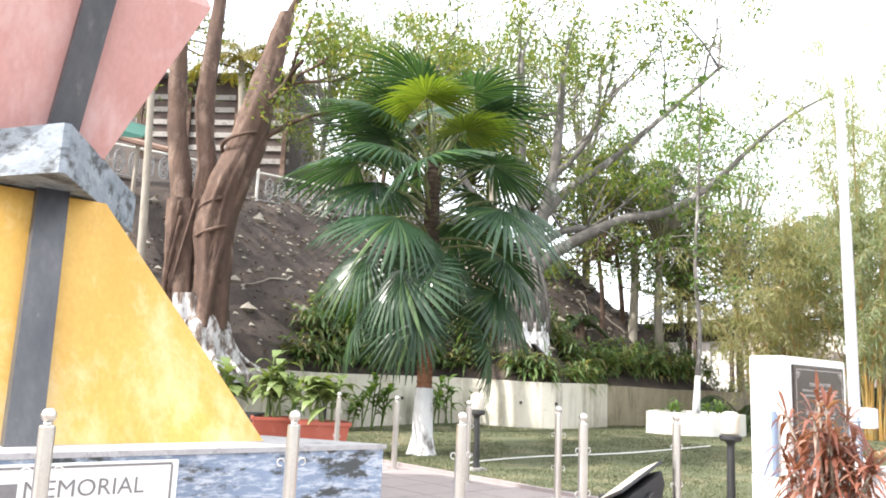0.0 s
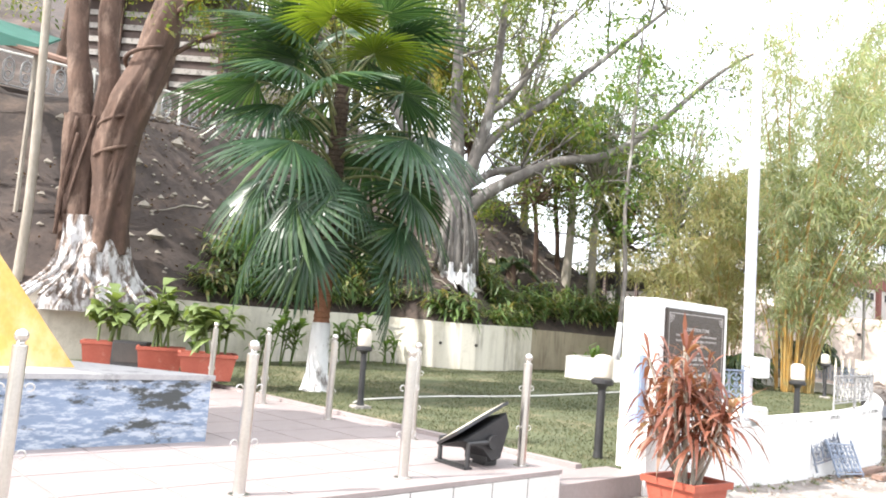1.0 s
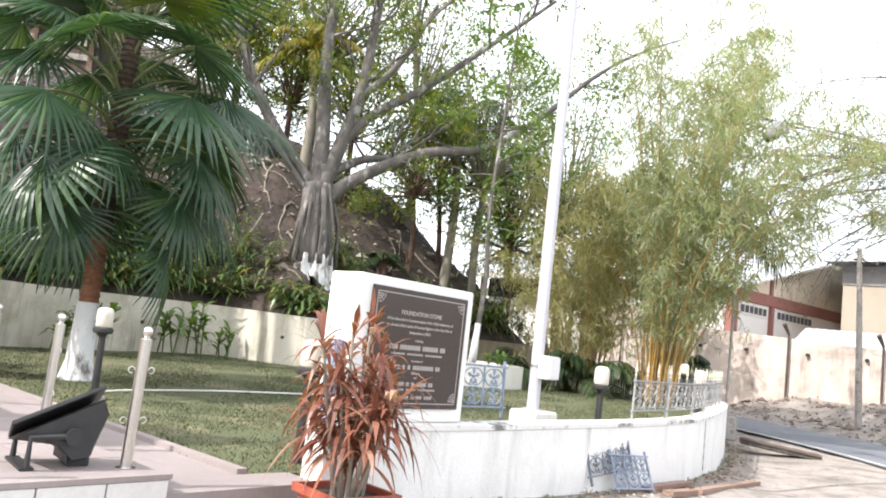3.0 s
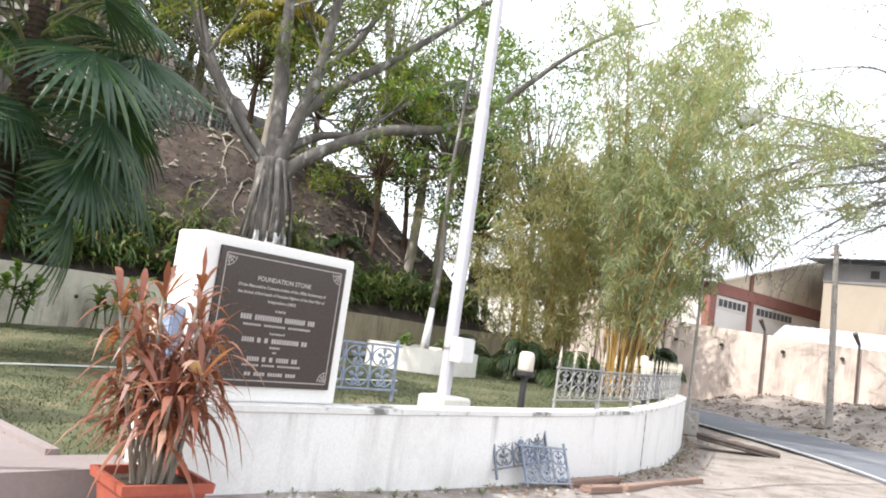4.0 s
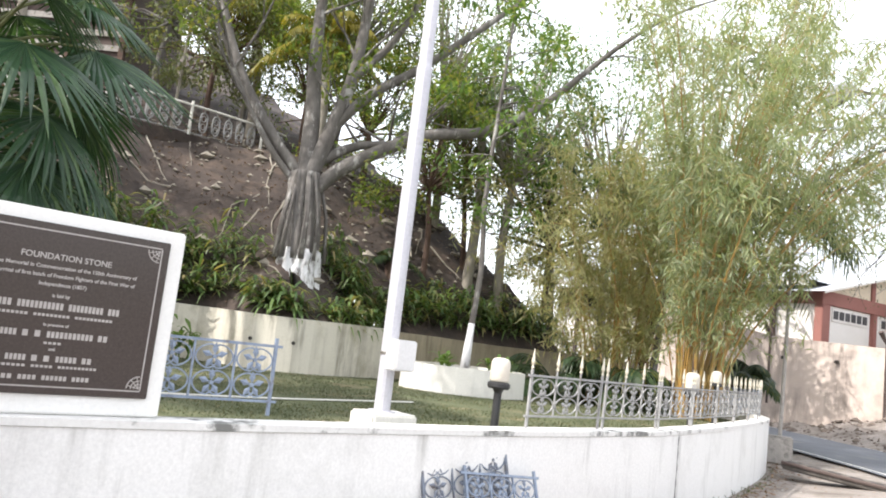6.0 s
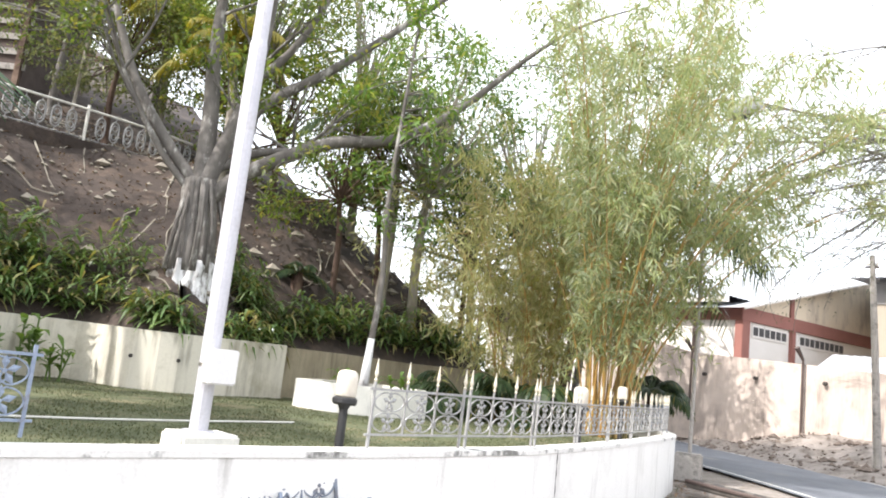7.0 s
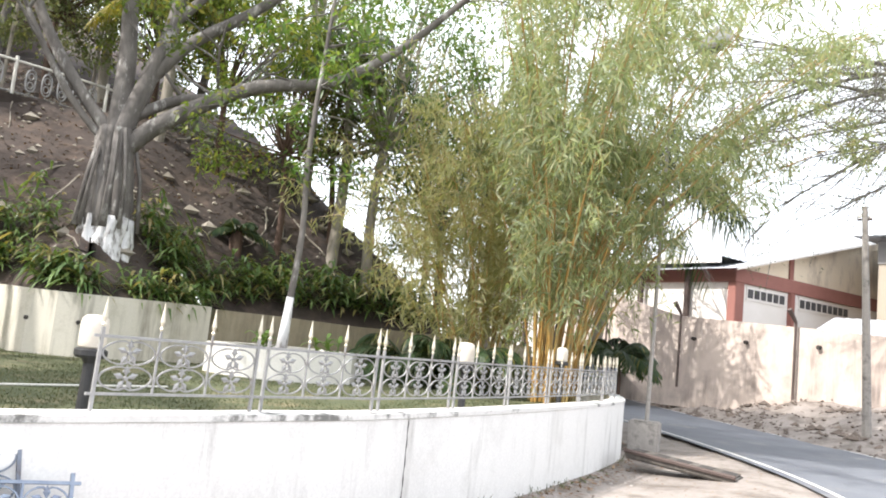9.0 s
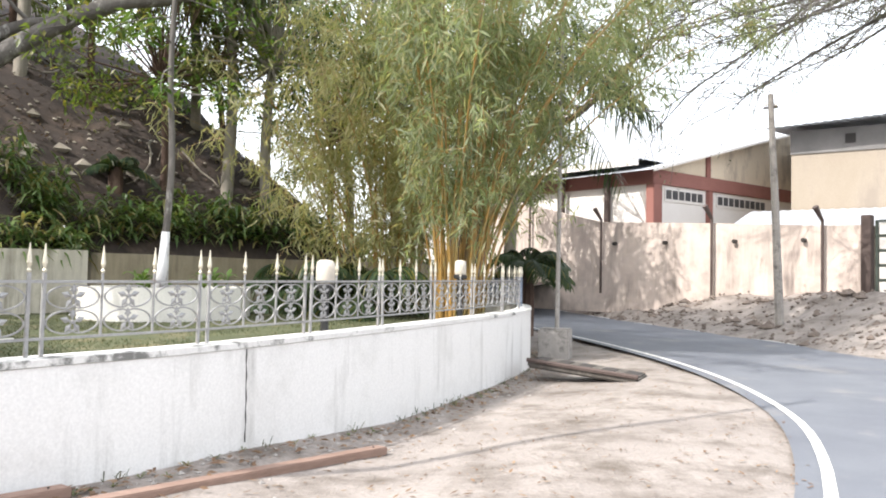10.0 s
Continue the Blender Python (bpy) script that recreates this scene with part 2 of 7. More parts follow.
M_PALMTRUNK = surf("palm_trunk_fibre", (0.20, 0.085, 0.045), (0.30, 0.145, 0.085), 4, 0.9, 0.8, 22, stretch=(1, 1, 3))
M_LIME = surf("limewashed_bark", (0.66, 0.66, 0.67), (0.78, 0.78, 0.78), 5, 0.9, 0.7, 16, stain=(0.17, 0.15, 0.14), stain_scale=4, stain_at=(0.52, 0.62), stretch=(1, 1, 0.35))
M_LIMEROOT = surf("patchy_limewash_on_roots", (0.55, 0.54, 0.54), (0.70, 0.69, 0.69), 5, 0.9, 0.8, 16, stain=(0.14, 0.105, 0.085), stain_scale=3.6, stain_at=(0.43, 0.55), stretch=(1.6, 1.6, 0.6))
M_FIBRE = surf("dark_palm_fibre", (0.035, 0.025, 0.018), (0.085, 0.06, 0.04), 6, 0.95, 0.9, 25)
M_FAN = leaf_mat("fan_palm_leaf", (0.027, 0.068, 0.034), (0.058, 0.118, 0.058), (0.10, 0.17, 0.06), 0.30, 0.38)
M_FANDRY = leaf_mat("yellowing_fan_leaf", (0.11, 0.17, 0.02), (0.16, 0.22, 0.03), None, 0.4, 0.5)
M_PETIOLE = surf("palm_petiole", (0.10, 0.12, 0.045), (0.16, 0.17, 0.07), 6, 0.5, 0.1)
M_BAMLEAF = leaf_mat("bamboo_leaf", (0.29, 0.36, 0.21), (0.47, 0.53, 0.36), (0.62, 0.57, 0.39), 0.5, 0.64)
# Yellowish leaf, paler than M_BAMLEAF: sunlight on the short clump is in the colour
M_BAMDRYLIT = leaf_mat("sunlit_dry_bamboo_leaf", (0.42, 0.44, 0.24), (0.58, 0.56, 0.35), (0.70, 0.61, 0.40), 0.5, 0.64)
M_CULM = surf("yellow_bamboo_culm", (0.34, 0.19, 0.05), (0.52, 0.33, 0.10), 3, 0.45, 0.1, stain=(0.24, 0.22, 0.11), stain_scale=3, stain_at=(0.45, 0.65))
M_FIGLEAF = leaf_mat("fig_leaf", (0.10, 0.16, 0.04), (0.21, 0.28, 0.08), (0.40, 0.35, 0.11), 0.4, 0.55)
M_BRIGHTLEAF = leaf_mat("bright_green_leaf", (0.09, 0.18, 0.045), (0.20, 0.31, 0.09), (0.35, 0.36, 0.13), 0.4, 0.52)
M_DULLLEAF = leaf_mat("dull_green_leaf", (0.12, 0.15, 0.07), (0.23, 0.26, 0.13), (0.34, 0.32, 0.18), 0.5, 0.45)
M_FEATHER = leaf_mat("feathery_grey_leaf", (0.15, 0.17, 0.11), (0.24, 0.26, 0.18), (0.32, 0.31, 0.22), 0.5, 0.4)
M_SHRUB = leaf_mat("ginger_leaf", (0.10, 0.19, 0.07), (0.25, 0.35, 0.13), (0.46, 0.36, 0.18), 0.34, 0.45)
M_COCO = leaf_mat("coconut_frond", (0.035, 0.075, 0.030), (0.085, 0.125, 0.055), (0.26, 0.22, 0.05), 0.4, 0.4)
M_REDLEAF = leaf_mat("copper_cordyline_leaf", (0.20, 0.065, 0.045), (0.40, 0.17, 0.115), (0.60, 0.43, 0.35), 0.35, 0.42)
M_DIEFF = leaf_mat("variegated_leaf", (0.10, 0.20, 0.045), (0.30, 0.38, 0.15), (0.55, 0.58, 0.34), 0.4, 0.4)
M_LITTER = leaf_mat("dead_leaf", (0.14, 0.075, 0.04), (0.26, 0.16, 0.09), (0.36, 0.25, 0.15), 0.7, 0.1)
M_ROOF = surf("corrugated_metal_roof", (0.40, 0.42, 0.46), (0.50, 0.52, 0.55), 1, 0.6, 0.1, metal=0.0, stain=(0.30, 0.29, 0.28), stain_scale=1, stain_at=(0.55, 0.8))
M_CREAM = surf("cream_wall_paint", (0.80, 0.69, 0.53), (0.85, 0.75, 0.60), 0.8, 0.8, 0.1, stain=(0.50, 0.42, 0.33), stretch=(1, 1, 0.4))
# Cream paint lowered so that the shed wall's dappled shade is in its colour
M_SHEDWALL = surf("shaded_cream_paint", (0.33, 0.28, 0.22), (0.40, 0.345, 0.28), 0.8, 0.85, 0.1, stain=(0.28, 0.24, 0.20), stretch=(1, 1, 0.4))
M_SHEDGREY = surf("grey_cement_sheet", (0.17, 0.165, 0.16), (0.23, 0.22, 0.215), 1.5, 0.85, 0.1)
M_PALE = surf("pale_wall_paint", (0.78, 0.75, 0.71), (0.83, 0.80, 0.77), 0.8, 0.8, 0.1)
M_RED = surf("brick_red_paint", (0.27, 0.115, 0.095), (0.34, 0.15, 0.125), 1, 0.7, 0.1)
M_DARK = surf("dark_opening", (0.03, 0.028, 0.026), (0.06, 0.05, 0.045), 2, 0.8, 0.0)
M_GREENPAINT = surf("dark_green_gate_paint", (0.04, 0.055, 0.045), (0.07, 0.085, 0.07), 3, 0.5, 0.05)
M_CANOPY = surf("green_canvas", (0.012, 0.085, 0.062), (0.02, 0.12, 0.09), 3, 0.7, 0.1)
M_TIMBER = surf("worn_timber_plank", (0.20, 0.125, 0.095), (0.32, 0.22, 0.175), 3, 0.85, 0.4, 25, stretch=(0.5, 0.5, 3))
M_WOODDARK = surf("dark_hut_timber", (0.07, 0.05, 0.045), (0.12, 0.09, 0.08), 2, 0.9, 0.3)
M_CABLE = surf("black_cable", (0.02, 0.02, 0.02), (0.03, 0.03, 0.03), 5, 0.6, 0.0)


# ---- mesh tools ----
class Mesh:
    """Collects points and faces in world metres."""

    def __init__(self):
        self.v, self.f = [], []

    def add(self, verts, faces):
        k = len(self.v)
        self.v.extend(tuple(p) for p in verts)
        self.f.extend(tuple(i + k for i in q) for q in faces)
        return self

    def box(self, x0, y0, z0, x1, y1, z1, m=None, bevel=0.0):
        b = min(bevel, 0.45 * min(abs(x1 - x0), abs(y1 - y0), abs(z1 - z0)))
        if b <= 0:
            vs = [(x, y, z) for z in (z0, z1) for x, y in ((x0, y0), (x1, y0), (x1, y1), (x0, y1))]
            fs = [(3, 2, 1, 0), (4, 5, 6, 7), (0, 1, 5, 4), (1, 2, 6, 5), (2, 3, 7, 6), (3, 0, 4, 7)]
        else:
            bm = bmesh.new()
            bmesh.ops.create_cube(bm, size=1.0)
            for v in bm.verts:
                v.co = Vector(((x0 + x1) / 2 + v.co.x * (x1 - x0), (y0 + y1) / 2 + v.co.y * (y1 - y0), (z0 + z1) / 2 + v.co.z * (z1 - z0)))
            bmesh.ops.bevel(bm, geom=bm.edges[:], offset=b, segments=2, affect="EDGES")
            bm.verts.index_update()
            vs, fs = [tuple(v.co) for v in bm.verts], [tuple(v.index for v in f.verts) for f in bm.faces]
            bm.free()
        if m is not None:
            vs = [tuple(m @ Vector(p)) for p in vs]
        return self.add(vs, fs)

    def tube(self, pts, radii, sides=6, cap=True):
        pts = [Vector(p) for p in pts]
        if isinstance(radii, (int, float)):
            radii = [radii] * len(pts)
        vs, fs = [], []
        ref = None
        for i, p in enumerate(pts):
            d = (pts[min(i + 1, len(pts) - 1)] - pts[max(i - 1, 0)]).normalized()
            if ref is None:
                ref = d.orthogonal()
            ref = (ref - d * ref.dot(d))
            ref = ref.normalized() if ref.length > 1e-5 else d.orthogonal().normalized()
            side = d.cross(ref)
            for k in range(sides):
                a = 2 * math.pi * k / sides
                vs.append(p + (ref * math.cos(a) + side * math.sin(a)) * radii[i])
        for i in range(len(pts) - 1):
            for k in range(sides):
                a, b = i * sides + k, i * sides + (k + 1) % sides
                fs.append((a, b, b + sides, a + sides))
        if cap:
            fs.append(tuple(range(sides))[::-1])
            fs.append(tuple((len(pts) - 1) * sides + k for k in range(sides)))
        return self.add(vs, fs)

    def lathe(self, profile, sides=16, at=(0, 0, 0)):
        vs, fs = [], []
        for r, z in profile:
            for k in range(sides):
                a = 2 * math.pi * k / sides
                vs.append((at[0] + r * math.cos(a), at[1] + r * math.sin(a), at[2] + z))
        for i in range(len(profile) - 1):
            for k in range(sides):
                a, b = i * sides + k, i * sides + (k + 1) % sides
                fs.append((a, b, b + sides, a + sides))
        fs.append(tuple(range(sides))[::-1])
        fs.append(tuple((len(profile) - 1) * sides + k for k in range(sides)))
        return self.add(vs, fs)

    def prism(self, poly, z0, z1):
        k = len(poly)
        vs = [(x, y, z0) for x, y in poly] + [(x, y, z1) for x, y in poly]
        fs = [tuple(range(k))[::-1], tuple(range(k, 2 * k))] + [(i, (i + 1) % k, k + (i + 1) % k, k + i) for i in range(k)]
        return self.add(vs, fs)

    def leaf(self, p, along, up, length, width, droop=0.0):
        """A leaf bent once along its middle, pointed at the end."""
        a = Vector(along).normalized()
        s = a.cross(Vector(up))
        s = s.normalized() if s.length > 1e-4 else a.orthogonal().normalized()
        p = Vector(p)
        q = p + a * length * 0.5 + Vector((0, 0, -droop * length * 0.25))
        e = p + a * length + Vector((0, 0, -droop * length))
        return self.add([p, q - s * width / 2, e, q + s * width / 2], [(0, 1, 2, 3)])

    def blade(self, p, along, length, width, droop, n=4, fold=0.0):
        """A long leaf of several segments that arches over."""
        a = Vector(along).normalized()
        s = a.cross(Vector((0, 0, 1)))
        s = s.normalized() if s.length > 1e-4 else Vector((1, 0, 0))
        p = Vector(p)
        vs, fs = [], []
        for i in range(n + 1):
            u = i / n
            c = p + a * length * u * (1 - 0.25 * droop * u) + Vector((0, 0, -droop * length * u * u * 0.75))
            w = width * (0.35 + 1.3 * u if u < 0.5 else 2.0 * (1 - u) + 0.02) * 0.5
            up = Vector((0, 0, fold * w))
            vs += [c - s * w + up, c + s * w + up]
        for i in range(n):
            fs.append((2 * i, 2 * i + 1, 2 * i + 3, 2 * i + 2))
        return self.add(vs, fs)


ORIGIN = {}


def mesh_of(name, m, material, origin=(0, 0, 0), smooth=False):
    me = bpy.data.meshes.new(name)
    o = np.array(origin, dtype=float)
    vs = (np.array(m.v, dtype=float) - o).tolist()
    me.from_pydata(vs, [], m.f)
    me.materials.append(material)
    if smooth:
        me.polygons.foreach_set("use_smooth", [True] * len(me.polygons))
    me.update()
    return me


def thing(name, at, label, category, group="", kind=""):
    """An Empty at the base of a thing, which parents its parts."""
    ob = new(name)
    ob.empty_display_size = 0.1
    ob.location = at
    ORIGIN[ob] = Vector(at)
    return tagged(ob, label, category, group, kind)


def part(name, m, material, parent, label="", smooth=False):
    """One mesh object under a thing or a part; m holds world metres."""
    o = ORIGIN[parent]
    ob = new(name, mesh_of(name, m, material, o, smooth))
    ob.parent = parent
    ORIGIN[ob] = o
    return tagged(ob, label)


def single(name, m, material, label, category="", group="", kind="", smooth=False, origin=(0, 0, 0)):
    ob = new(name, mesh_of(name, m, material, origin, smooth))
    ob.location = origin
    ORIGIN[ob] = Vector(origin)
    return tagged(ob, label, category, group, kind)


def rnd(a, b):
    return random.uniform(a, b)


def smooth_line(pts, step):
    """Points at even steps on a Catmull-Rom curve through pts."""
    P = [Vector((*p, 0)) if len(p) == 2 else Vector(p) for p in pts]
    out = []
    for i in range(len(P) - 1):
        a, b, c, d = P[max(i - 1, 0)], P[i], P[i + 1], P[min(i + 2, len(P) - 1)]
        k = max(2, int((c - b).length / step * 3))
        for j in range(k):
            t = j / k
            out.append(0.5 * ((2 * b) + (c - a) * t + (2 * a - 5 * b + 4 * c - d) * t * t + (3 * b - a - 3 * c + d) * t ** 3))
    out.append(P[-1])
    res, acc = [out[0]], 0.0
    for p, q in zip(out, out[1:]):
        acc += (q - p).length
        if acc >= step:
            res.append(q)
            acc = 0.0
    if (res[-1] - out[-1]).length > step * 0.3:
        res.append(out[-1])
    return res


def offset_line(line, d):
    """The line moved d metres to its left, level."""
    out = []
    for i, p in enumerate(line):
        t = line[min(i + 1, len(line) - 1)] - line[max(i - 1, 0)]
        n = Vector((-t.y, t.x, 0)).normalized()
        out.append(p + n * d)
    return out


def strip_wall(m, line, thick, z0, z1):
    """A wall of even thickness that follows a line; its outer face is the line."""
    inner = offset_line(line, thick)
    k = len(line)
    vs, fs = [], []
    for p, q in zip(line, inner):
        a = z0(p.x, p.y) if callable(z0) else z0
        b = z1(p.x, p.y) if callable(z1) else z1
        vs += [(p.x, p.y, a), (p.x, p.y, b), (q.x, q.y, b), (q.x, q.y, a)]
    for i in range(k - 1):
        a, b = 4 * i, 4 * i + 4
        fs += [(a, b, b + 1, a + 1), (a + 1, b + 1, b + 2, a + 2), (a + 2, b + 2, b + 3, a + 3), (a + 3, b + 3, b, a)]
    fs += [(0, 1, 2, 3), (4 * k - 1, 4 * k - 2, 4 * k - 3, 4 * k - 4)]
    return m.add(vs, fs)


def dist_line(x, y, line):
    """Distance to a polyline and the side (positive to its left)."""
    best, side = 1e9, 1.0
    for (ax, ay), (bx, by) in zip(line, line[1:]):
        dx, dy = bx - ax, by - ay
        t = max(0.0, min(1.0, ((x - ax) * dx + (y - ay) * dy) / (dx * dx + dy * dy)))
        ex, ey = x - ax - t * dx, y - ay - t * dy
        d = math.hypot(ex, ey)
        if d < best:
            best, side = d, 1.0 if dx * ey - dy * ex > 0 else -1.0
    return best * side


def step01(a, b, x):
    t = max(0.0, min(1.0, (x - a) / (b - a)))
    return t * t * (3 - 2 * t)


# ---- plan ----
ROAD = [(11.0, 60), (12.2, 48), (13.3, 38), (14.2, 32), (15.1, 27.5), (15.75, 24.2), (16.2, 20.5), (16.2, 17.5), (15.75, 14.6), (14.9, 12.2), (13.6, 9.7), (11.9, 7.1), (8.9, 2.5), (4.2, -3), (-4, -12)]
WALL = [(2.85, 7.18), (4.03, 8.27), (4.65, 8.9), (5.45, 9.75), (6.2, 10.55), (6.85, 11.33), (7.4, 12.05), (7.85, 12.62), (8.4, 13.55), (9.42, 15.45), (10.7, 18.1), (11.4, 19.8), (11.7, 21.2), (11.75, 22.6), (11.4, 24.0), (10.3, 25.1), (9.2, 25.8)]
WALL_TOP = 0.92
LAWN_Z = 0.48


def lawn_z(y):
    """The lawn rises towards the retaining wall."""
    return LAWN_Z + 0.17 * max(0.0, min(1.0, (y - 12.0) / 7.5))


RET_A = [(-13.0, 10.4), (-9.0, 13.0), (-6.5, 14.4), (-4.9, 15.5), (-3.2, 17.4), (-1.05, 20.3), (0.5, 19.6), (1.8, 19.9), (3.15, 22.0)]
RET_B = [(3.0, 22.5), (4.2, 23.6), (5.7, 25.3), (7.6, 27.3), (10.5, 30.5)]
RET_ALL = RET_A[:-1] + RET_B
RET_TOP = 1.83
FAR = [(12.4, 39.3), (16.23, 35.2), (19.15, 32.04), (21.5, 29.5), (22.3, 28.62)]
CX, CY = 1.663, 6.42
R2 = math.sqrt(0.5)


def plaza(u, v):
    """Plaza axes to world: u along the white wall, v back from it."""
    return (CX + (u - v) * R2, CY + (u + v) * R2)


def ground_z(x, y):
    z = 0.28 * (1 - step01(2.0, 9.0, x)) + 0.03
    d = dist_line(x, y, ROAD)
    if d > 2.2:
        z += min(1.05, 0.30 * (d - 2.2)) * step01(14, 22, y) if x > 14 else 0
    z -= 0.15 * step01(8.0, 9.6, x) * (1 - step01(0.4, 2.6, abs(dist_line(x, y, WALL)))) if 7 < x < 15 and 10 < y < 27 else 0
    if abs(d) < 2.2:
        z -= 0.045
    elif d > 2.2 and x > 14:
        k = min(1.0, (d - 2.2) * 0.6) * step01(14, 20, y)
        z += k * (0.30 * noise.noise(Vector((x * 0.55, y * 0.55, 2.0))) + 0.16 * noise.noise(Vector((x * 1.5, y * 1.5, 4.0))))
    elif abs(d) > 2.2:
        z += 0.03 * noise.noise(Vector((x * 0.7, y * 0.7, 0.0)))
    return z


def hill_z(x, y):
    d = dist_line(x, y, RET_ALL)
    f = 1.0 - 0.96 * step01(8.0, 11.5, x)
    z = RET_TOP - 0.15 + max(0.0, d) * 0.95 * f
    z = min(z, 6.85 + max(0.0, d - 6.4) * 0.45)
    z = min(z, max(1.2, 6.9 - 0.95 * (x + 0.24 * (y - 29.0) - 2.3)))
    b = noise.noise(Vector((x * 0.5, y * 0.5, 3.0))) * 0.36 + noise.noise(Vector((x * 1.3, y * 1.3, 9.0))) * 0.22 + noise.noise(Vector((x * 3.1, y * 3.1, 5.0))) * 0.08
    return z + b * min(1.0, max(0.0, d) * 0.5) - 0.12 * (1 - step01(0.4, 1.6, d))


# ---- ground, road, wall, lawn, hill ----
def build_ground():
    m = Mesh()
    xs = [-400, -120, -50, -25] + [-14 + 0.6 * i for i in range(74)] + [32, 36, 45, 60, 120, 400]
    ys = [-400, -120, -50, -20] + [-10 + 0.6 * i for i in range(90)] + [46, 50, 60, 120, 400]
    for y in ys:
        for x in xs:
            m.v.append((x, y, ground_z(x, y)))
    w = len(xs)
    for j in range(len(ys) - 1):
        for i in range(w - 1):
            a = j * w + i
            m.f.append((a, a + 1, a + 1 + w, a + w))
    single("ground", m, M_DIRT, "dry trampled brown dirt ground with dusty patches", kind="structure", smooth=True)
    line = smooth_line(ROAD, 0.6)
    for name, a, b, up, mat, lab in (("road", 2.45, -2.35, 0.018, M_ASPHALT, "worn grey asphalt road that bends"), ("road_line", -2.17, -2.08, 0.023, M_LINE, "worn white painted edge line on the asphalt"), ("road_line", 2.22, 2.33, 0.023, M_LINE, "worn white painted edge line on the asphalt")):
        s = Mesh()
        la, lb = offset_line(line, a), offset_line(line, b)
        for p, q in zip(la, lb):
            c = (p + q) / 2
            z = 0.28 * (1 - step01(2.0, 9.0, c.x)) + 0.03 + up
            s.v += [(p.x, p.y, z), (q.x, q.y, z)]
        for i in range(len(la) - 1):
            s.f.append((2 * i, 2 * i + 2, 2 * i + 3, 2 * i + 1) if a < b else (2 * i, 2 * i + 1, 2 * i + 3, 2 * i + 2))
        single(name, s, mat, lab, kind="structure")


build_ground()
WALL_LINE = smooth_line(WALL, 0.35)


def build_white_wall():
    m = Mesh()
    strip_wall(m, WALL_LINE, 0.25, lambda x, y: ground_z(x, y) - 0.3, WALL_TOP - 0.05)
    w = single("wall_white", m, M_WHITEWALL, "low white limewashed boundary wall with grey streaks", kind="structure")
    c = Mesh()
    out = [p for p in offset_line(WALL_LINE, -0.012)]
    strip_wall(c, out, 0.274, WALL_TOP - 0.046, WALL_TOP)
    single("trim", c, M_TRIM, "white plastered coping on the boundary wall", kind="structure")
    g = Mesh()
    p, t = Vector((8.24, 13.27, 0)), Vector((0.50, 0.86, 0)).normalized()
    n = Vector((t.y, -t.x, 0))
    pts = [p + n * 0.002 + t * (0.004 * math.sin(z * 5) + 0.003 * math.sin(z * 31)) + Vector((0, 0, z)) for z in [0.1 + 0.045 * i for i in range(18)]]
    g.tube(pts, [0.007 + 0.003 * math.sin(i * 1.7) for i in range(18)], 5)
    single("crack", g, M_DARK, "dark vertical expansion crack in the white wall", kind="structure")


build_white_wall()
LAWN = [plaza(0.95, 9.6), plaza(0.95, 0.15), plaza(1.5, 0.12)]
LAWN += [(p.x, p.y) for p in offset_line(WALL_LINE, 0.24)]
LAWN += [(10.8, 29.5)] + [(x + 0.1, y + 0.1) for x, y in RET_B[::-1]] + [(x, y + 0.1) for x, y in RET_A[::-1]][:-2]


def inside(x, y, poly):
    c = False
    for (ax, ay), (bx, by) in zip(poly, poly[1:] + poly[:1]):
        if (ay > y) != (by > y) and x < (bx - ax) * (y - ay) / (by - ay) + ax:
            c = not c
    return c


def build_lawn():
    bm = bmesh.new()
    vs = [bm.verts.new((x, y, LAWN_Z)) for x, y in LAWN]
    es = [bm.edges.new((a, b)) for a, b in zip(vs, vs[1:] + vs[:1])]
    bmesh.ops.triangle_fill(bm, edges=es, use_beauty=True)
    for y in (12.0, 14.0, 16.0, 18.0, 19.5):
        bmesh.ops.bisect_plane(bm, geom=bm.verts[:] + bm.edges[:] + bm.faces[:], plane_co=(0, y, 0), plane_no=(0, 1, 0))
    for v in bm.verts:
        v.co.z = lawn_z(v.co.y)
    bm.normal_update()
    for f in bm.faces:
        if f.normal.z < 0:
            f.normal_flip()
    bm.verts.index_update()
    m = Mesh().add([tuple(v.co) for v in bm.verts], [tuple(v.index for v in f.verts) for f in bm.faces])
    bm.free()
    lawn = single("lawn", m, M_LAWN, "short mown lawn with worn dry patches", kind="structure")
    g = Mesh()
    rng = np.random.RandomState(3)
    made = 0
    while made < 85000:
        x, y = rng.uniform(-6, 12), rng.uniform(7, 28)
        if rng.rand() > min(1.0, 11.0 / max(3.0, math.hypot(x - 4, y - 3))) or not inside(x, y, LAWN):
            continue
        if noise.noise(Vector((x * 0.9, y * 0.9, 5.0))) < rng.uniform(-0.55, 0.0):
            continue
        a, h, w = rng.uniform(0, 6.28), rng.uniform(0.012, 0.036), rng.uniform(0.004, 0.010)
        dx, dy = math.cos(a), math.sin(a)
        k = len(g.v)
        lx, ly = rng.uniform(-0.04, 0.04, 2)
        g.v += [(x - dx * w, y - dy * w, lawn_z(y) - 0.005), (x + dx * w, y + dy * w, lawn_z(y) - 0.005), (x + lx, y + ly, lawn_z(y) + h)]
        g.f.append((k, k + 1, k + 2))
        made += 1
    single("grass", g, M_GRASS, "short green and straw-coloured grass blades on the lawn", "grass", kind="stuff")


build_lawn()


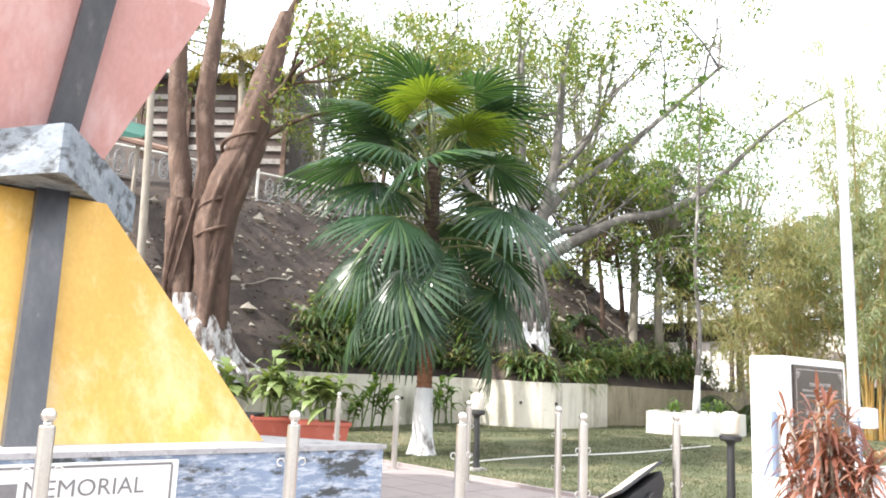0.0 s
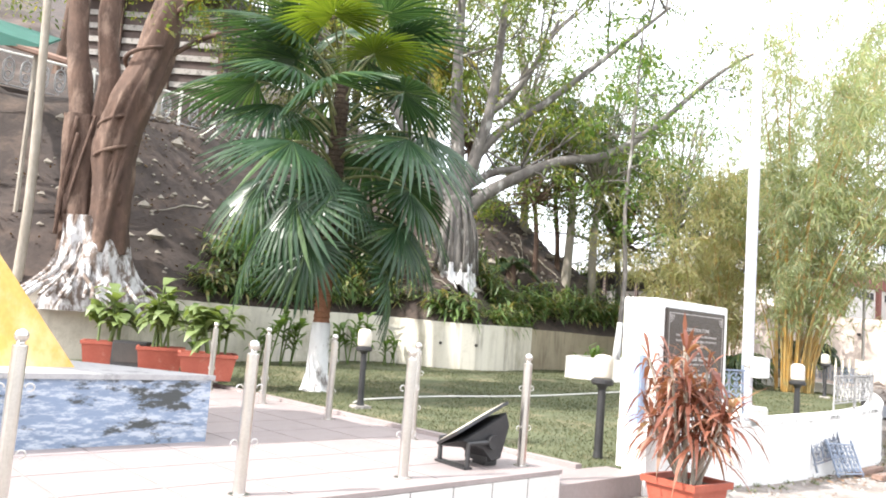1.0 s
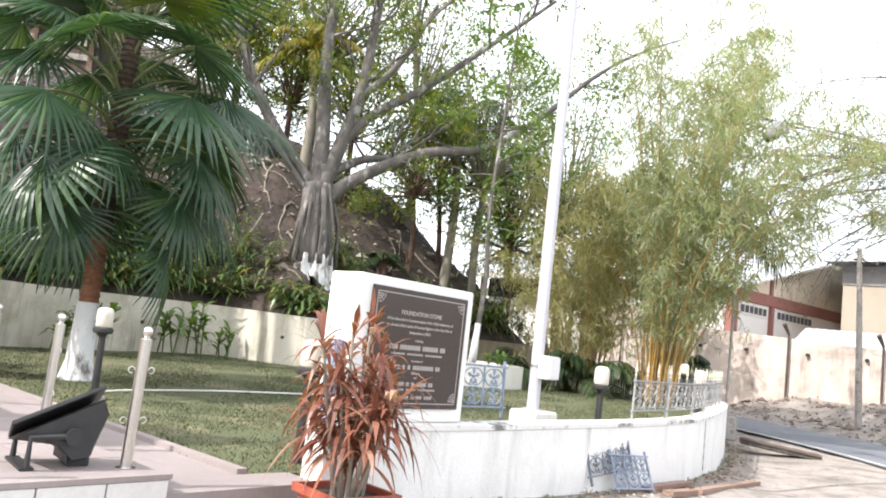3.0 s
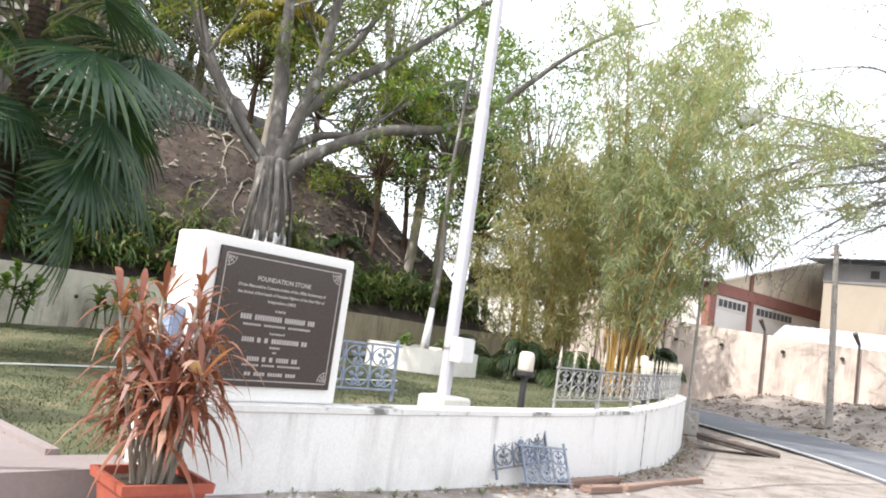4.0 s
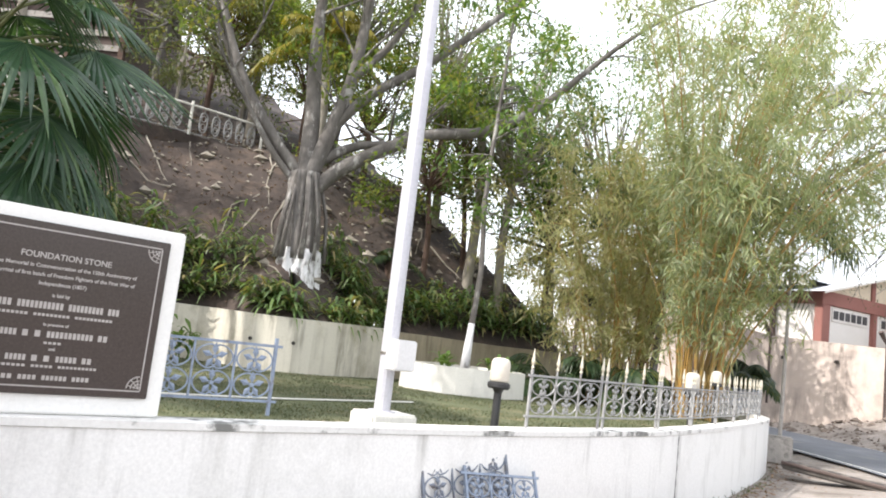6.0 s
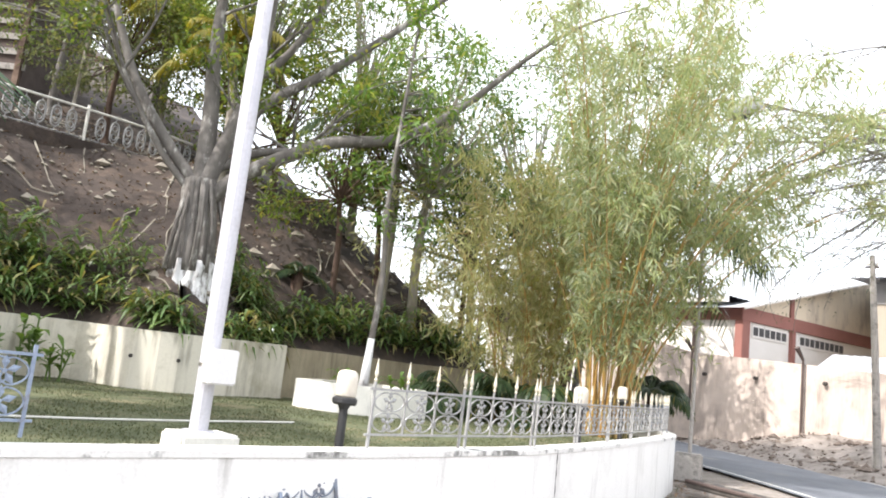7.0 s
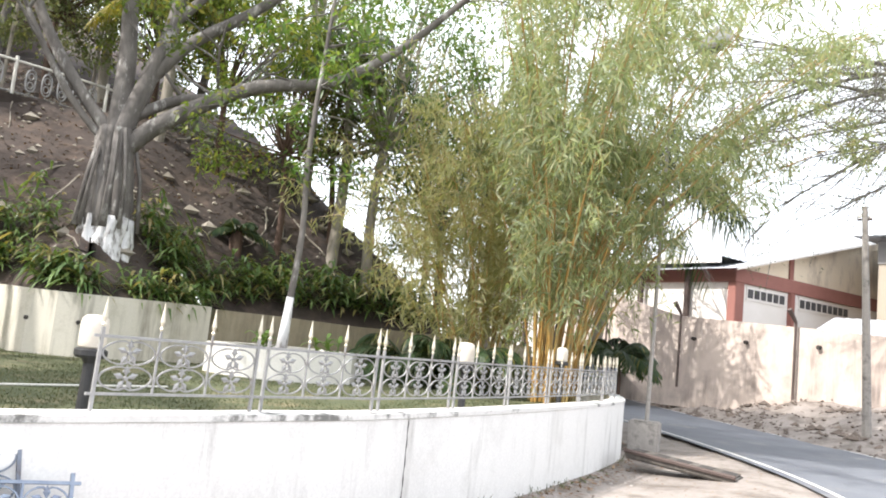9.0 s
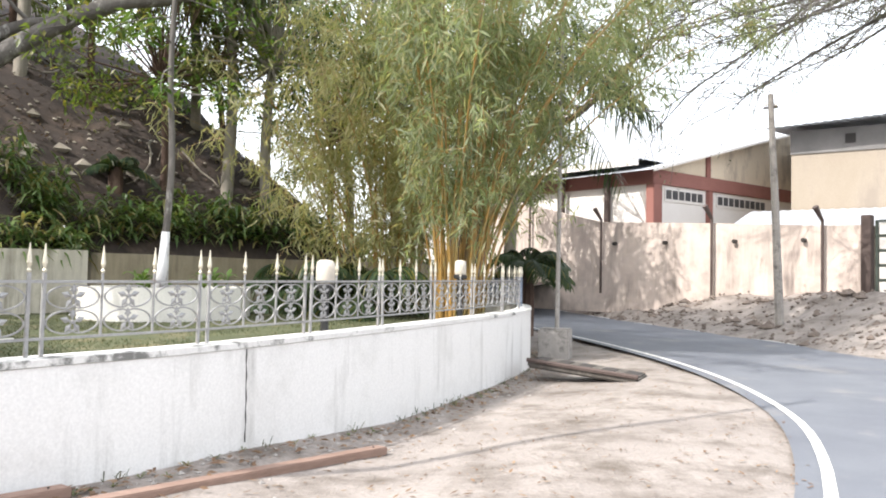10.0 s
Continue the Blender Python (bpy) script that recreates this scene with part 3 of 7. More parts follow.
def build_retaining():
    for name, pts, mat, top, lab in (("wall_retaining", RET_A, M_RETWALL, RET_TOP, "cream rendered retaining wall with dark rain streaks"), ("wall_retaining_far", RET_B, M_RETWALL_DARK, RET_TOP - 0.03, "dark stained retaining wall below the slope")):
        line = smooth_line(pts, 0.4) if name == "wall_retaining" else [Vector((*p, 0)) for p in pts]
        m = Mesh()
        strip_wall(m, line, 0.22, 0.2, lambda x, y: top - 0.02 * math.sin(x * 1.3))
        ob = single(name, m, mat, lab, kind="structure")
        if name == "wall_retaining":
            for x, y in ((0.44, 19.4), (1.69, 19.7), (-2.2, 18.7)):
                i = min(range(len(line)), key=lambda k: (line[k].x - x) ** 2 + (line[k].y - y) ** 2)
                d = Vector((line[min(i + 1, len(line) - 1)].x - line[i - 1].x, line[min(i + 1, len(line) - 1)].y - line[i - 1].y, 0)).normalized()
                n = Vector((d.y, -d.x, 0))
                q = Mesh().tube([line[i] + n * 0.03 + Vector((0, 0, 1.28)), line[i] - n * 0.1 + Vector((0, 0, 1.29))], 0.04, 10)
                o = part("drain_pipe", q, M_DARK, ob, "dark weep hole pipe end")


build_retaining()


def build_hill():
    m = Mesh()
    xs = [-60, -45, -34, -26] + [-20 + 0.45 * i for i in range(78)]
    ys = [9 + 0.45 * i for i in range(60)] + [38, 42, 48, 58]
    idx = {}
    for j, y in enumerate(ys):
        for i, x in enumerate(xs):
            if dist_line(x, y, RET_ALL) > 0.55:
                idx[(i, j)] = len(m.v)
                m.v.append((x, y, hill_z(x, y)))
    for j in range(len(ys) - 1):
        for i in range(len(xs) - 1):
            q = [(i, j), (i + 1, j), (i + 1, j + 1), (i, j + 1)]
            if all(k in idx for k in q):
                m.f.append(tuple(idx[k] for k in q))
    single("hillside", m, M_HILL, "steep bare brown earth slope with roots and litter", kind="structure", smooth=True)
    bank = Mesh()
    for pts in (RET_A, RET_B):
        line = smooth_line(pts, 0.4)
        inn = offset_line(line, 0.15)
        out = offset_line(line, 2.0)
        k = len(bank.v)
        mid = offset_line(line, 0.9)
        for p, q in zip(inn, mid):
            bank.v += [(p.x, p.y, RET_TOP - 0.10), (q.x, q.y, hill_z(q.x, q.y) + 0.05)]
        k2 = len(bank.v)
        for p, q in zip(mid, out):
            bank.v += [(p.x, p.y, hill_z(p.x, p.y) + 0.05), (q.x, q.y, hill_z(q.x, q.y) + 0.05)]
        bank.f += [(k2 + 2 * i, k2 + 2 * i + 2, k2 + 2 * i + 3, k2 + 2 * i + 1) for i in range(len(inn) - 1)]
        for i in range(len(inn) - 1):
            bank.f.append((k + 2 * i, k + 2 * i + 2, k + 2 * i + 3, k + 2 * i + 1))
    single("planting_bed", bank, M_HILL, "strip of soil along the retaining wall top, darkened for shade", kind="structure", smooth=True)


build_hill()


# ---- plaza and monument ----
def build_plaza():
    top = 0.61
    m = Mesh()
    m.prism([plaza(0.16, -0.27), plaza(0.16, 9.5), plaza(-9, 9.5), plaza(-9, -0.27)], 0.0, top - 0.005)
    pl = single("terrace", m, M_GROUT, "raised memorial terrace with pale pink paving", kind="structure")
    low = Mesh()
    low.prism([plaza(0.16, -0.27), plaza(1.40, -0.27), plaza(1.40, 0.12), plaza(0.95, 0.15), plaza(0.95, 9.5), plaza(0.16, 9.5)], 0.0, 0.49)
    st = single("lower_walkway", low, M_TILE, "pale pink concrete walkway strip beside the lawn", kind="structure")
    kerb = Mesh()
    a, b = Vector((*plaza(0.95, 0.15), 0)), Vector((*plaza(0.95, 9.5), 0))
    strip_wall(kerb, [a, b], -0.09, 0.3, 0.53)
    single("kerb", kerb, M_TILE, "narrow concrete lawn kerb", kind="structure")
    # paving tiles on the terrace, each its own piece
    w = 0.6
    tile = Mesh().box(-w / 2 + 0.004, -w / 2 + 0.004, 0, w / 2 - 0.004, w / 2 - 0.004, 0.03, None, 0.004)
    me = mesh_of("tile", tile, M_TILE)
    turn = Matrix.Rotation(radians(45), 4, "Z")
    for i in range(15):
        for j in range(16):
            u, v = 0.16 - w / 2 - i * w, -0.27 + w / 2 + j * w
            if u < -6.5 and v > 5:
                continue
            t = new("tile", me)
            x, y = plaza(u, v)
            t.matrix_basis = Matrix.Translation((x, y, top - 0.03)) @ turn
            t.parent = pl
    # white riser tiles along the front edge
    r = Mesh().box(-0.195, -0.012, 0, 0.195, 0.0, 0.34, None, 0.003)
    mr = mesh_of("riser_tile", r, M_WHITETILE)
    for i in range(22):
        t = new("riser_tile", mr)
        x, y = plaza(-0.04 - i * 0.4, -0.27)
        t.matrix_basis = Matrix.Translation((x, y, top - 0.37)) @ turn
        t.parent = pl
    nose = Mesh()
    a, b = Vector((*plaza(0.175, -0.285), 0)), Vector((*plaza(-9, -0.285), 0))
    strip_wall(nose, [a, b], -0.14, top - 0.025, top + 0.008)
    part("nosing", nose, M_TILE, pl)


build_plaza()


def tri_ring(c, r, z, cut=0.0, ang=15.0):
    """An even triangle, its corners cut off by the given share."""
    pts = []
    cs = [(c[0] + r * math.cos(radians(ang + 120 * k)), c[1] + r * math.sin(radians(ang + 120 * k))) for k in range(3)]
    for k in range(3):
        p, a, b = cs[k], cs[k - 1], cs[(k + 1) % 3]
        if cut:
            pts += [(p[0] + (a[0] - p[0]) * cut, p[1] + (a[1] - p[1]) * cut, z), (p[0] + (b[0] - p[0]) * cut, p[1] + (b[1] - p[1]) * cut, z)]
        else:
            pts.append((*p, z))
    return pts


def loft(m, rings):
    k = len(rings[0])
    vs = [p for r in rings for p in r]
    fs = [tuple(range(k))[::-1], tuple(range((len(rings) - 1) * k, len(rings) * k))]
    for i in range(len(rings) - 1):
        for j in range(k):
            fs.append((i * k + j, i * k + (j + 1) % k, (i + 1) * k + (j + 1) % k, (i + 1) * k + j))
    return m.add(vs, fs)


def text_mesh(body, size, bold=0.0):
    cu = bpy.data.curves.new("letters", "FONT")
    cu.body, cu.size, cu.align_x, cu.align_y = body, size, "CENTER", "CENTER"
    cu.extrude, cu.offset, cu.resolution_u = 0.0015, bold, 3
    ob = bpy.data.objects.new("letters", cu)
    me = bpy.data.meshes.new_from_object(ob)
    bpy.data.objects.remove(ob)
    return me


def build_monument():
    c = (-4.13, 5.48)
    mon = thing("monument", (c[0], c[1], 0.61), "triangular painted memorial with yellow base and red upper part", "monument")
    R = 3.34
    part("plinth", loft(Mesh(), [tri_ring(c, R, 0.61), tri_ring(c, R, 1.10)]), M_BLUE, mon, "worn blue stone faced plinth with dark stains")
    part("plinth_slab", loft(Mesh(), [tri_ring(c, R + 0.03, 1.10), tri_ring(c, R + 0.03, 1.14)]), M_SLABTOP, mon, "pale grey top slab")
    part("pyramid", loft(Mesh(), [tri_ring(c, 2.31, 1.14, 0.004), tri_ring(c, 0.80, 3.12, 0.004)]), M_YELLOW, mon, "ochre yellow painted pyramid base")
    part("cap", loft(Mesh(), [tri_ring((-4.23, 5.76), 1.47, 3.14, 0.02, 75.0), tri_ring((-4.23, 5.76), 1.47, 3.53, 0.02, 75.0)]), M_CAP, mon, "weathered grey rendered block between the two halves")
    part("upper_pyramid", loft(Mesh(), [tri_ring(c, 0.74, 3.52, 0.004), tri_ring(c, 1.52, 5.05, 0.004), tri_ring(c, 0.6, 7.0, 0.004)]), M_PINK, mon, "faded red painted diamond-shaped upper part")
    for k in range(3):
        a = radians(-45 + 120 * k)
        d, s = Vector((math.cos(a), math.sin(a), 0)), Vector((-math.sin(a), math.cos(a), 0))
        o = Vector((c[0], c[1], 0)) + s * 0.24
        m = Mesh()
        for levels in (((1.21, 1.14, -0.16), (0.45, 3.14, 0.0)), ((0.42, 3.53, 0.0), (0.82, 5.05, 0.12), (0.36, 7.0, 0.12))):
            rings = []
            for dd, z, ds in levels:
                rings.append([tuple(o + d * (dd + sy) + s * (sx + ds) + Vector((0, 0, z))) for sx, sy in ((-0.12, -0.3), (0.12, -0.3), (0.12, 0.06), (-0.12, 0.06))])
            loft(m, rings)
        part("column", m, M_SLATE, mon, "dark slate grey painted rib")
    # white plaque on the front face
    d, s = Vector((R2, -R2, 0)), Vector((R2, R2, 0))
    o = Vector((c[0], c[1], 0)) + d * (R * 0.5 + 0.004)
    rot = Matrix((s.to_4d(), Vector((0, 0, 1, 0)), d.to_4d(), (0, 0, 0, 1))).transposed()
    rot = Matrix(((s.x, 0, d.x, o.x), (s.y, 0, d.y, o.y), (0, 1, 0, 0.9), (0, 0, 0, 1)))
    pq = part("plaque", Mesh().box(-1.03, -0.17, 0, 1.03, 0.17, 0.025, rot, 0.006), M_SIGNWHITE, mon, "white stone name plaque")
    fr = Mesh()
    for y in (-0.145, 0.145):
        fr.box(-0.98, y - 0.008, 0.026, 0.98, y + 0.008, 0.029, rot)
    for x in (-0.98, 0.98):
        fr.box(x - 0.008, -0.137, 0.026, x + 0.008, 0.137, 0.029, rot)
    part("border", fr, M_LETTERS, pq)
    t = new("letters", text_mesh("MEMORIAL", 0.16, 0.0))
    t.data.materials.append(M_LETTERS)
    t.parent = pq
    t.matrix_basis = Matrix.Translation(-ORIGIN[mon]) @ rot @ Matrix.Translation((0.40, 0.0, 0.028))
    bars = Mesh()
    for x0, x1 in ((-0.86, -0.42), (-0.35, -0.02)):
        bars.box(x0, -0.05, 0.026, x1, 0.05, 0.029, rot)
    part("letters", bars, M_LETTERS, pq)


build_monument()


def build_post():
    """Steel crowd-barrier post, built at the origin."""
    b = thing("barrier_post", (0, 0, 0), "polished stainless steel barrier post with ball top", "post", "barrier posts round the terrace")
    part("tube", Mesh().lathe([(0.036, 0.006), (0.036, 0.82), (0.030, 0.825)], 14), M_STEEL, b, smooth=False)
    part("flange", Mesh().lathe([(0.062, 0.0), (0.062, 0.006)], 14), M_STEEL, b)
    prof = [(0.020, 0.826), (0.020, 0.845)] + [(0.034 * math.cos(a), 0.870 + 0.034 * math.sin(a)) for a in [radians(-60 + 15 * i) for i in range(10)]] + [(0.003, 0.904)]
    part("ball", Mesh().lathe(prof, 14), M_STEEL, b, smooth=True)
    for z in (0.30, 0.62):
        for sgn in (-1, 1):
            pts = [Vector((0.045 * sgn + sgn * 0.022 * (1 - math.cos(a)), 0.0, z + 0.020 * math.sin(a))) for a in [i * 2 * math.pi / 10 for i in range(9)]]
            part("ring", Mesh().tube(pts, 0.004, 5), M_STEEL, b)
    return b


POST = build_post()
spots = [plaza(0, 1.345 * k) for k in range(5)] + [plaza(-1.27 * k, 0) for k in range(1, 5)]
POST.matrix_basis = pose(spots[0][0], spots[0][1], 0.61, 0, 0.6, 45)
for i, (x, y) in enumerate(spots[1:]):
    copy_thing(POST, pose(x, y, 0.61, rnd(-0.6, 0.6), rnd(-0.8, 0.8), 45 if i > 3 else 135))


def build_floodlight():
    m = pose(1.27, 6.30, 0.61, 0, 0, 37)
    f = thing("floodlight", m.translation, "black floodlight standing on its bracket on the paving", "floodlight")
    body = Mesh()
    # housing: sloping glass side up, finned belly below
    prof = [(-0.26, 0.20), (0.20, 0.42), (0.24, 0.33), (0.16, 0.06), (0.06, 0.04), (-0.04, 0.14)]
    ring = lambda y, s: [(x * s, y, 0.2 + (z - 0.2) * s - (0.28 * y + 0.03 if k < 2 else 0)) for k, (x, z) in enumerate(prof)]
    loft(body, [[tuple(m @ Vector(p)) for p in ring(y, s)] for y, s in ((-0.16, 0.9), (-0.13, 1.0), (0.13, 1.0), (0.16, 0.9))])
    h = part("housing", body, M_BLACK, f)
    fr = Mesh()
    rim = m @ Matrix.Translation((-0.03, 0, 0.325)) @ Matrix.Rotation(-math.atan2(0.22, 0.46), 4, "Y") @ Matrix.Rotation(radians(-24), 4, "X")
    fr.box(-0.275, -0.185, -0.012, 0.275, 0.185, 0.012, rim, 0.005)
    part("rim", fr, M_BLACK, h)
    part("glass", Mesh().box(-0.245, -0.155, 0.0125, 0.245, 0.155, 0.0165, rim), M_LAMPGLASS, h, "pale reflective glass front")
    for k in range(5):
        part("fin", Mesh().box(0.02 + 0.035 * k, -0.14, 0.035 + 0.012 * k, 0.028 + 0.035 * k, 0.14, 0.09 + 0.012 * k, m), M_BLACK, h)
    for sgn in (-1, 1):
        br = Mesh()
        br.tube([m @ Vector((-0.20, sgn * 0.18, 0.01)), m @ Vector((-0.20, sgn * 0.18, 0.19)), m @ Vector((0.02, sgn * 0.18, 0.20))], 0.02, 6)
        part("bracket", br, M_BLACK, f)
        part("knob", Mesh().tube([m @ Vector((0.04, sgn * 0.165, 0.2)), m @ Vector((0.04, sgn * 0.205, 0.2))], 0.055, 12), M_BLACK, f)
    part("foot", Mesh().box(-0.24, -0.2, 0.0, -0.16, 0.2, 0.02, m, 0.004), M_BLACK, f)
    part("foot", Mesh().box(0.05, -0.08, 0.0, 0.18, 0.08, 0.055, m, 0.006), M_BLACK, f)


build_floodlight()


# ---- sign with the foundation stone, pole, box ----
SIGN = Matrix(((R2, -R2, 0, 2.955), (R2, R2, 0, 7.394), (0, 0, 1, 0), (0, 0, 0, 1)))


def build_sign():
    s = thing("memorial_sign", SIGN.translation + Vector((0, 0, LAWN_Z)), "white masonry sign with an engraved dark brown granite panel", "sign")
    # local x along the face, y back
    part("body", Mesh().box(0.0, 0.0, WALL_TOP + 0.003, 1.41, 0.38, 2.11, SIGN, 0.012), M_SIGNWHITE, s)
    px0, px1, pz0, pz1 = 0.125, 1.31, 1.04, 2.03
    pan = part("stone_panel", Mesh().box(px0, -0.022, pz0, px1, 0.0, pz1, SIGN, 0.004), M_GRANITE, s, "polished dark brown granite slab with engraved silver lettering")
    bd = Mesh()
    for z in (pz0 + 0.045, pz1 - 0.045):
        bd.box(px0 + 0.05, -0.0245, z - 0.004, px1 - 0.05, -0.0225, z + 0.004, SIGN)
    for x in (px0 + 0.05, px1 - 0.05):
        bd.box(x - 0.004, -0.0245, pz0 + 0.05, x + 0.004, -0.0225, pz1 - 0.05, SIGN)
    part("border", bd, M_ENGRAVED, pan)
    for cx, cz, sx, sz in ((px0 + 0.06, pz1 - 0.06, 1, -1), (px1 - 0.06, pz1 - 0.06, -1, -1), (px0 + 0.06, pz0 + 0.06, 1, 1), (px1 - 0.06, pz0 + 0.06, -1, 1)):
        co = Mesh()
        for r in (0.03, 0.05, 0.075):
            co.tube([SIGN @ Vector((cx + sx * r * math.cos(a), -0.0235, cz + sz * r * math.sin(a))) for a in [radians(9 * i) for i in range(11)]], 0.0035, 4)
        for a in (15, 45, 75):
            co.tube([SIGN @ Vector((cx, -0.0235, cz)), SIGN @ Vector((cx + sx * 0.08 * math.cos(radians(a)), -0.0235, cz + sz * 0.08 * math.sin(radians(a))))], 0.003, 4)
        part("corner_ornament", co, M_ENGRAVED, pan)
    cx = (px0 + px1) / 2
    flat = SIGN @ Matrix(((1, 0, 0, 0), (0, 0, -1, -0.0235), (0, 1, 0, 0), (0, 0, 0, 1)))
    for body, size, z in (("FOUNDATION STONE", 0.050, 1.835), ("Of the Memorial in Commemoration of the 150th Anniversary of", 0.031, 1.775), ("the Arrival of first batch of Freedom Fighters of the First War of", 0.031, 1.725), ("Independence (1857)", 0.031, 1.675), ("is laid by", 0.028, 1.61), ("In presence of", 0.024, 1.44), ("and", 0.024, 1.30)):
        t = new("letters", text_mesh(body, size, 0.0007))
        wide = max(v.co.x for v in t.data.vertices) - min(v.co.x for v in t.data.vertices)
        k = min(1.0, 0.93 / wide)
        t.data.materials.append(M_ENGRAVED)
        t.parent = pan
        t.matrix_basis = Matrix.Translation(-ORIGIN[s]) @ flat @ Matrix.Translation((cx, z, 0)) @ Matrix.Diagonal((k, 1, 1, 1))
    for z, h, words in ((1.55, 0.040, (0.10, 0.25, 0.20, 0.07)), (1.495, 0.016, (0.16, 0.20, 0.22)), (1.385, 0.036, (0.11, 0.04, 0.04, 0.26, 0.06)), (1.335, 0.014, (0.10,)), (1.245, 0.034, (0.11, 0.04, 0.04, 0.12, 0.06)), (1.20, 0.014, (0.15, 0.12, 0.22)), (1.135, 0.026, (0.06, 0.10, 0.14, 0.10))):
        total = sum(words) + 0.025 * (len(words) - 1)
        x = cx - total / 2
        bars = Mesh()
        for w in words:
            n = max(1, int(w / 0.022))
            for i in range(n):
                bars.box(x + i * w / n, -0.0245, z - h / 2, x + (i + 0.72) * w / n, -0.0225, z + h / 2, SIGN)
            x += w + 0.025
        tagged(part("letters", bars, M_ENGRAVED, pan), kind="stuff")
    bp = thing("post", SIGN @ Vector((-0.055, 0.15, 0.5)), "short blue painted post beside the white sign", "post")
    part("shaft", Mesh().box(-0.105, 0.09, 0.30, -0.006, 0.21, 1.56, SIGN, 0.012), M_BLUEPOST, bp)
    part("footing", Mesh().box(0.0, 0.255, LAWN_Z - 0.1, 1.41, 0.38, WALL_TOP + 0.002, SIGN), M_SIGNWHITE, s)


build_sign()


def build_flagpole():
    b = (5.02, 10.66)
    p = thing("pole", (b[0], b[1], LAWN_Z), "tall silver painted steel pole on a concrete plinth", "pole")
    rot = Matrix.Translation((b[0], b[1], 0)) @ Matrix.Rotation(radians(45), 4, "Z")
    part("plinth", Mesh().box(-0.22, -0.19, LAWN_Z - 0.1, 0.28, 0.19, 0.93, rot, 0.02), M_PLANTER, p, "white painted concrete plinth")
    part("shaft", Mesh().lathe([(0.075, 0.93), (0.075, 4.2), (0.066, 4.25), (0.062, 8.5), (0.05, 8.55), (0.045, 11.0)], 14, (b[0], b[1], 0)), M_POLE, p, smooth=False)
    part("flange", Mesh().lathe([(0.13, 0.93), (0.13, 0.945)], 14, (b[0], b[1], 0)), M_POLE, p)
    x = thing("meter_box", (b[0], b[1], 1.34), "white plastic electric box strapped to the silver pole", "box")
    part("case", Mesh().box(-0.10, -0.24, 1.32, 0.13, -0.085, 1.60, rot, 0.012), M_BOX, x)
    part("lid", Mesh().box(-0.09, -0.256, 1.33, 0.12, -0.243, 1.59, rot, 0.006), M_BOX, x)
    for z in (1.38, 1.55):
        part("latch", Mesh().box(0.13, -0.19, z, 0.155, -0.14, z + 0.03, rot, 0.004), M_BOX, x)
    part("strap", Mesh().lathe([(0.08, 1.45), (0.08, 1.48)], 12, (b[0], b[1], 0)), M_STEEL, x)


build_flagpole()


def build_lamp(tall=0.80, head="opal"):
    l = thing("garden_lamp", (0, 0, 0), "black garden bollard lamp with pale opal head" if head == "opal" else "black garden bollard lamp with bare dark top", "lamp", "garden lamps")
    part("base", Mesh().box(-0.12, -0.12, -0.02, 0.12, 0.12, 0.04, None, 0.01), M_CONCRETE, l, "small concrete footing")
    part("stem", Mesh().lathe([(0.055, 0.04), (0.045, 0.12), (0.04, tall - 0.06), (0.06, tall - 0.02)], 12), M_BLACK, l)
    part("collar", Mesh().lathe([(0.10, tall - 0.02), (0.115, tall), (0.115, tall + 0.035), (0.09, tall + 0.05)], 16), M_BLACK, l)
    if head == "opal":
        part("shade", Mesh().lathe([(0.088, tall + 0.05), (0.098, tall + 0.07), (0.098, tall + 0.22), (0.090, tall + 0.262), (0.066, tall + 0.285), (0.02, tall + 0.292)], 18), M_LAMPGLASS, l, "cream opal plastic head", smooth=True)
    return l


LAMP = build_lamp()
LAMP.matrix_basis = pose(2.573, 8.01, LAWN_Z - 0.05, 0, 1, 45)
copy_thing(LAMP, pose(-0.2, 10.78, LAWN_Z, 0, -1, 30))
copy_thing(LAMP, pose(6.04, 11.45, LAWN_Z - 0.03, 0, 0.5, 40))
copy_thing(LAMP, pose(8.69, 14.73, lawn_z(14.73), 0, 0, 20))
copy_thing(LAMP, pose(10.3, 19.7, lawn_z(19.7), 0, 0, 70))
DARKLAMP = build_lamp(0.85, "none")
DARKLAMP.matrix_basis = pose(-2.9, 12.6, LAWN_Z, 0, 2, 10)


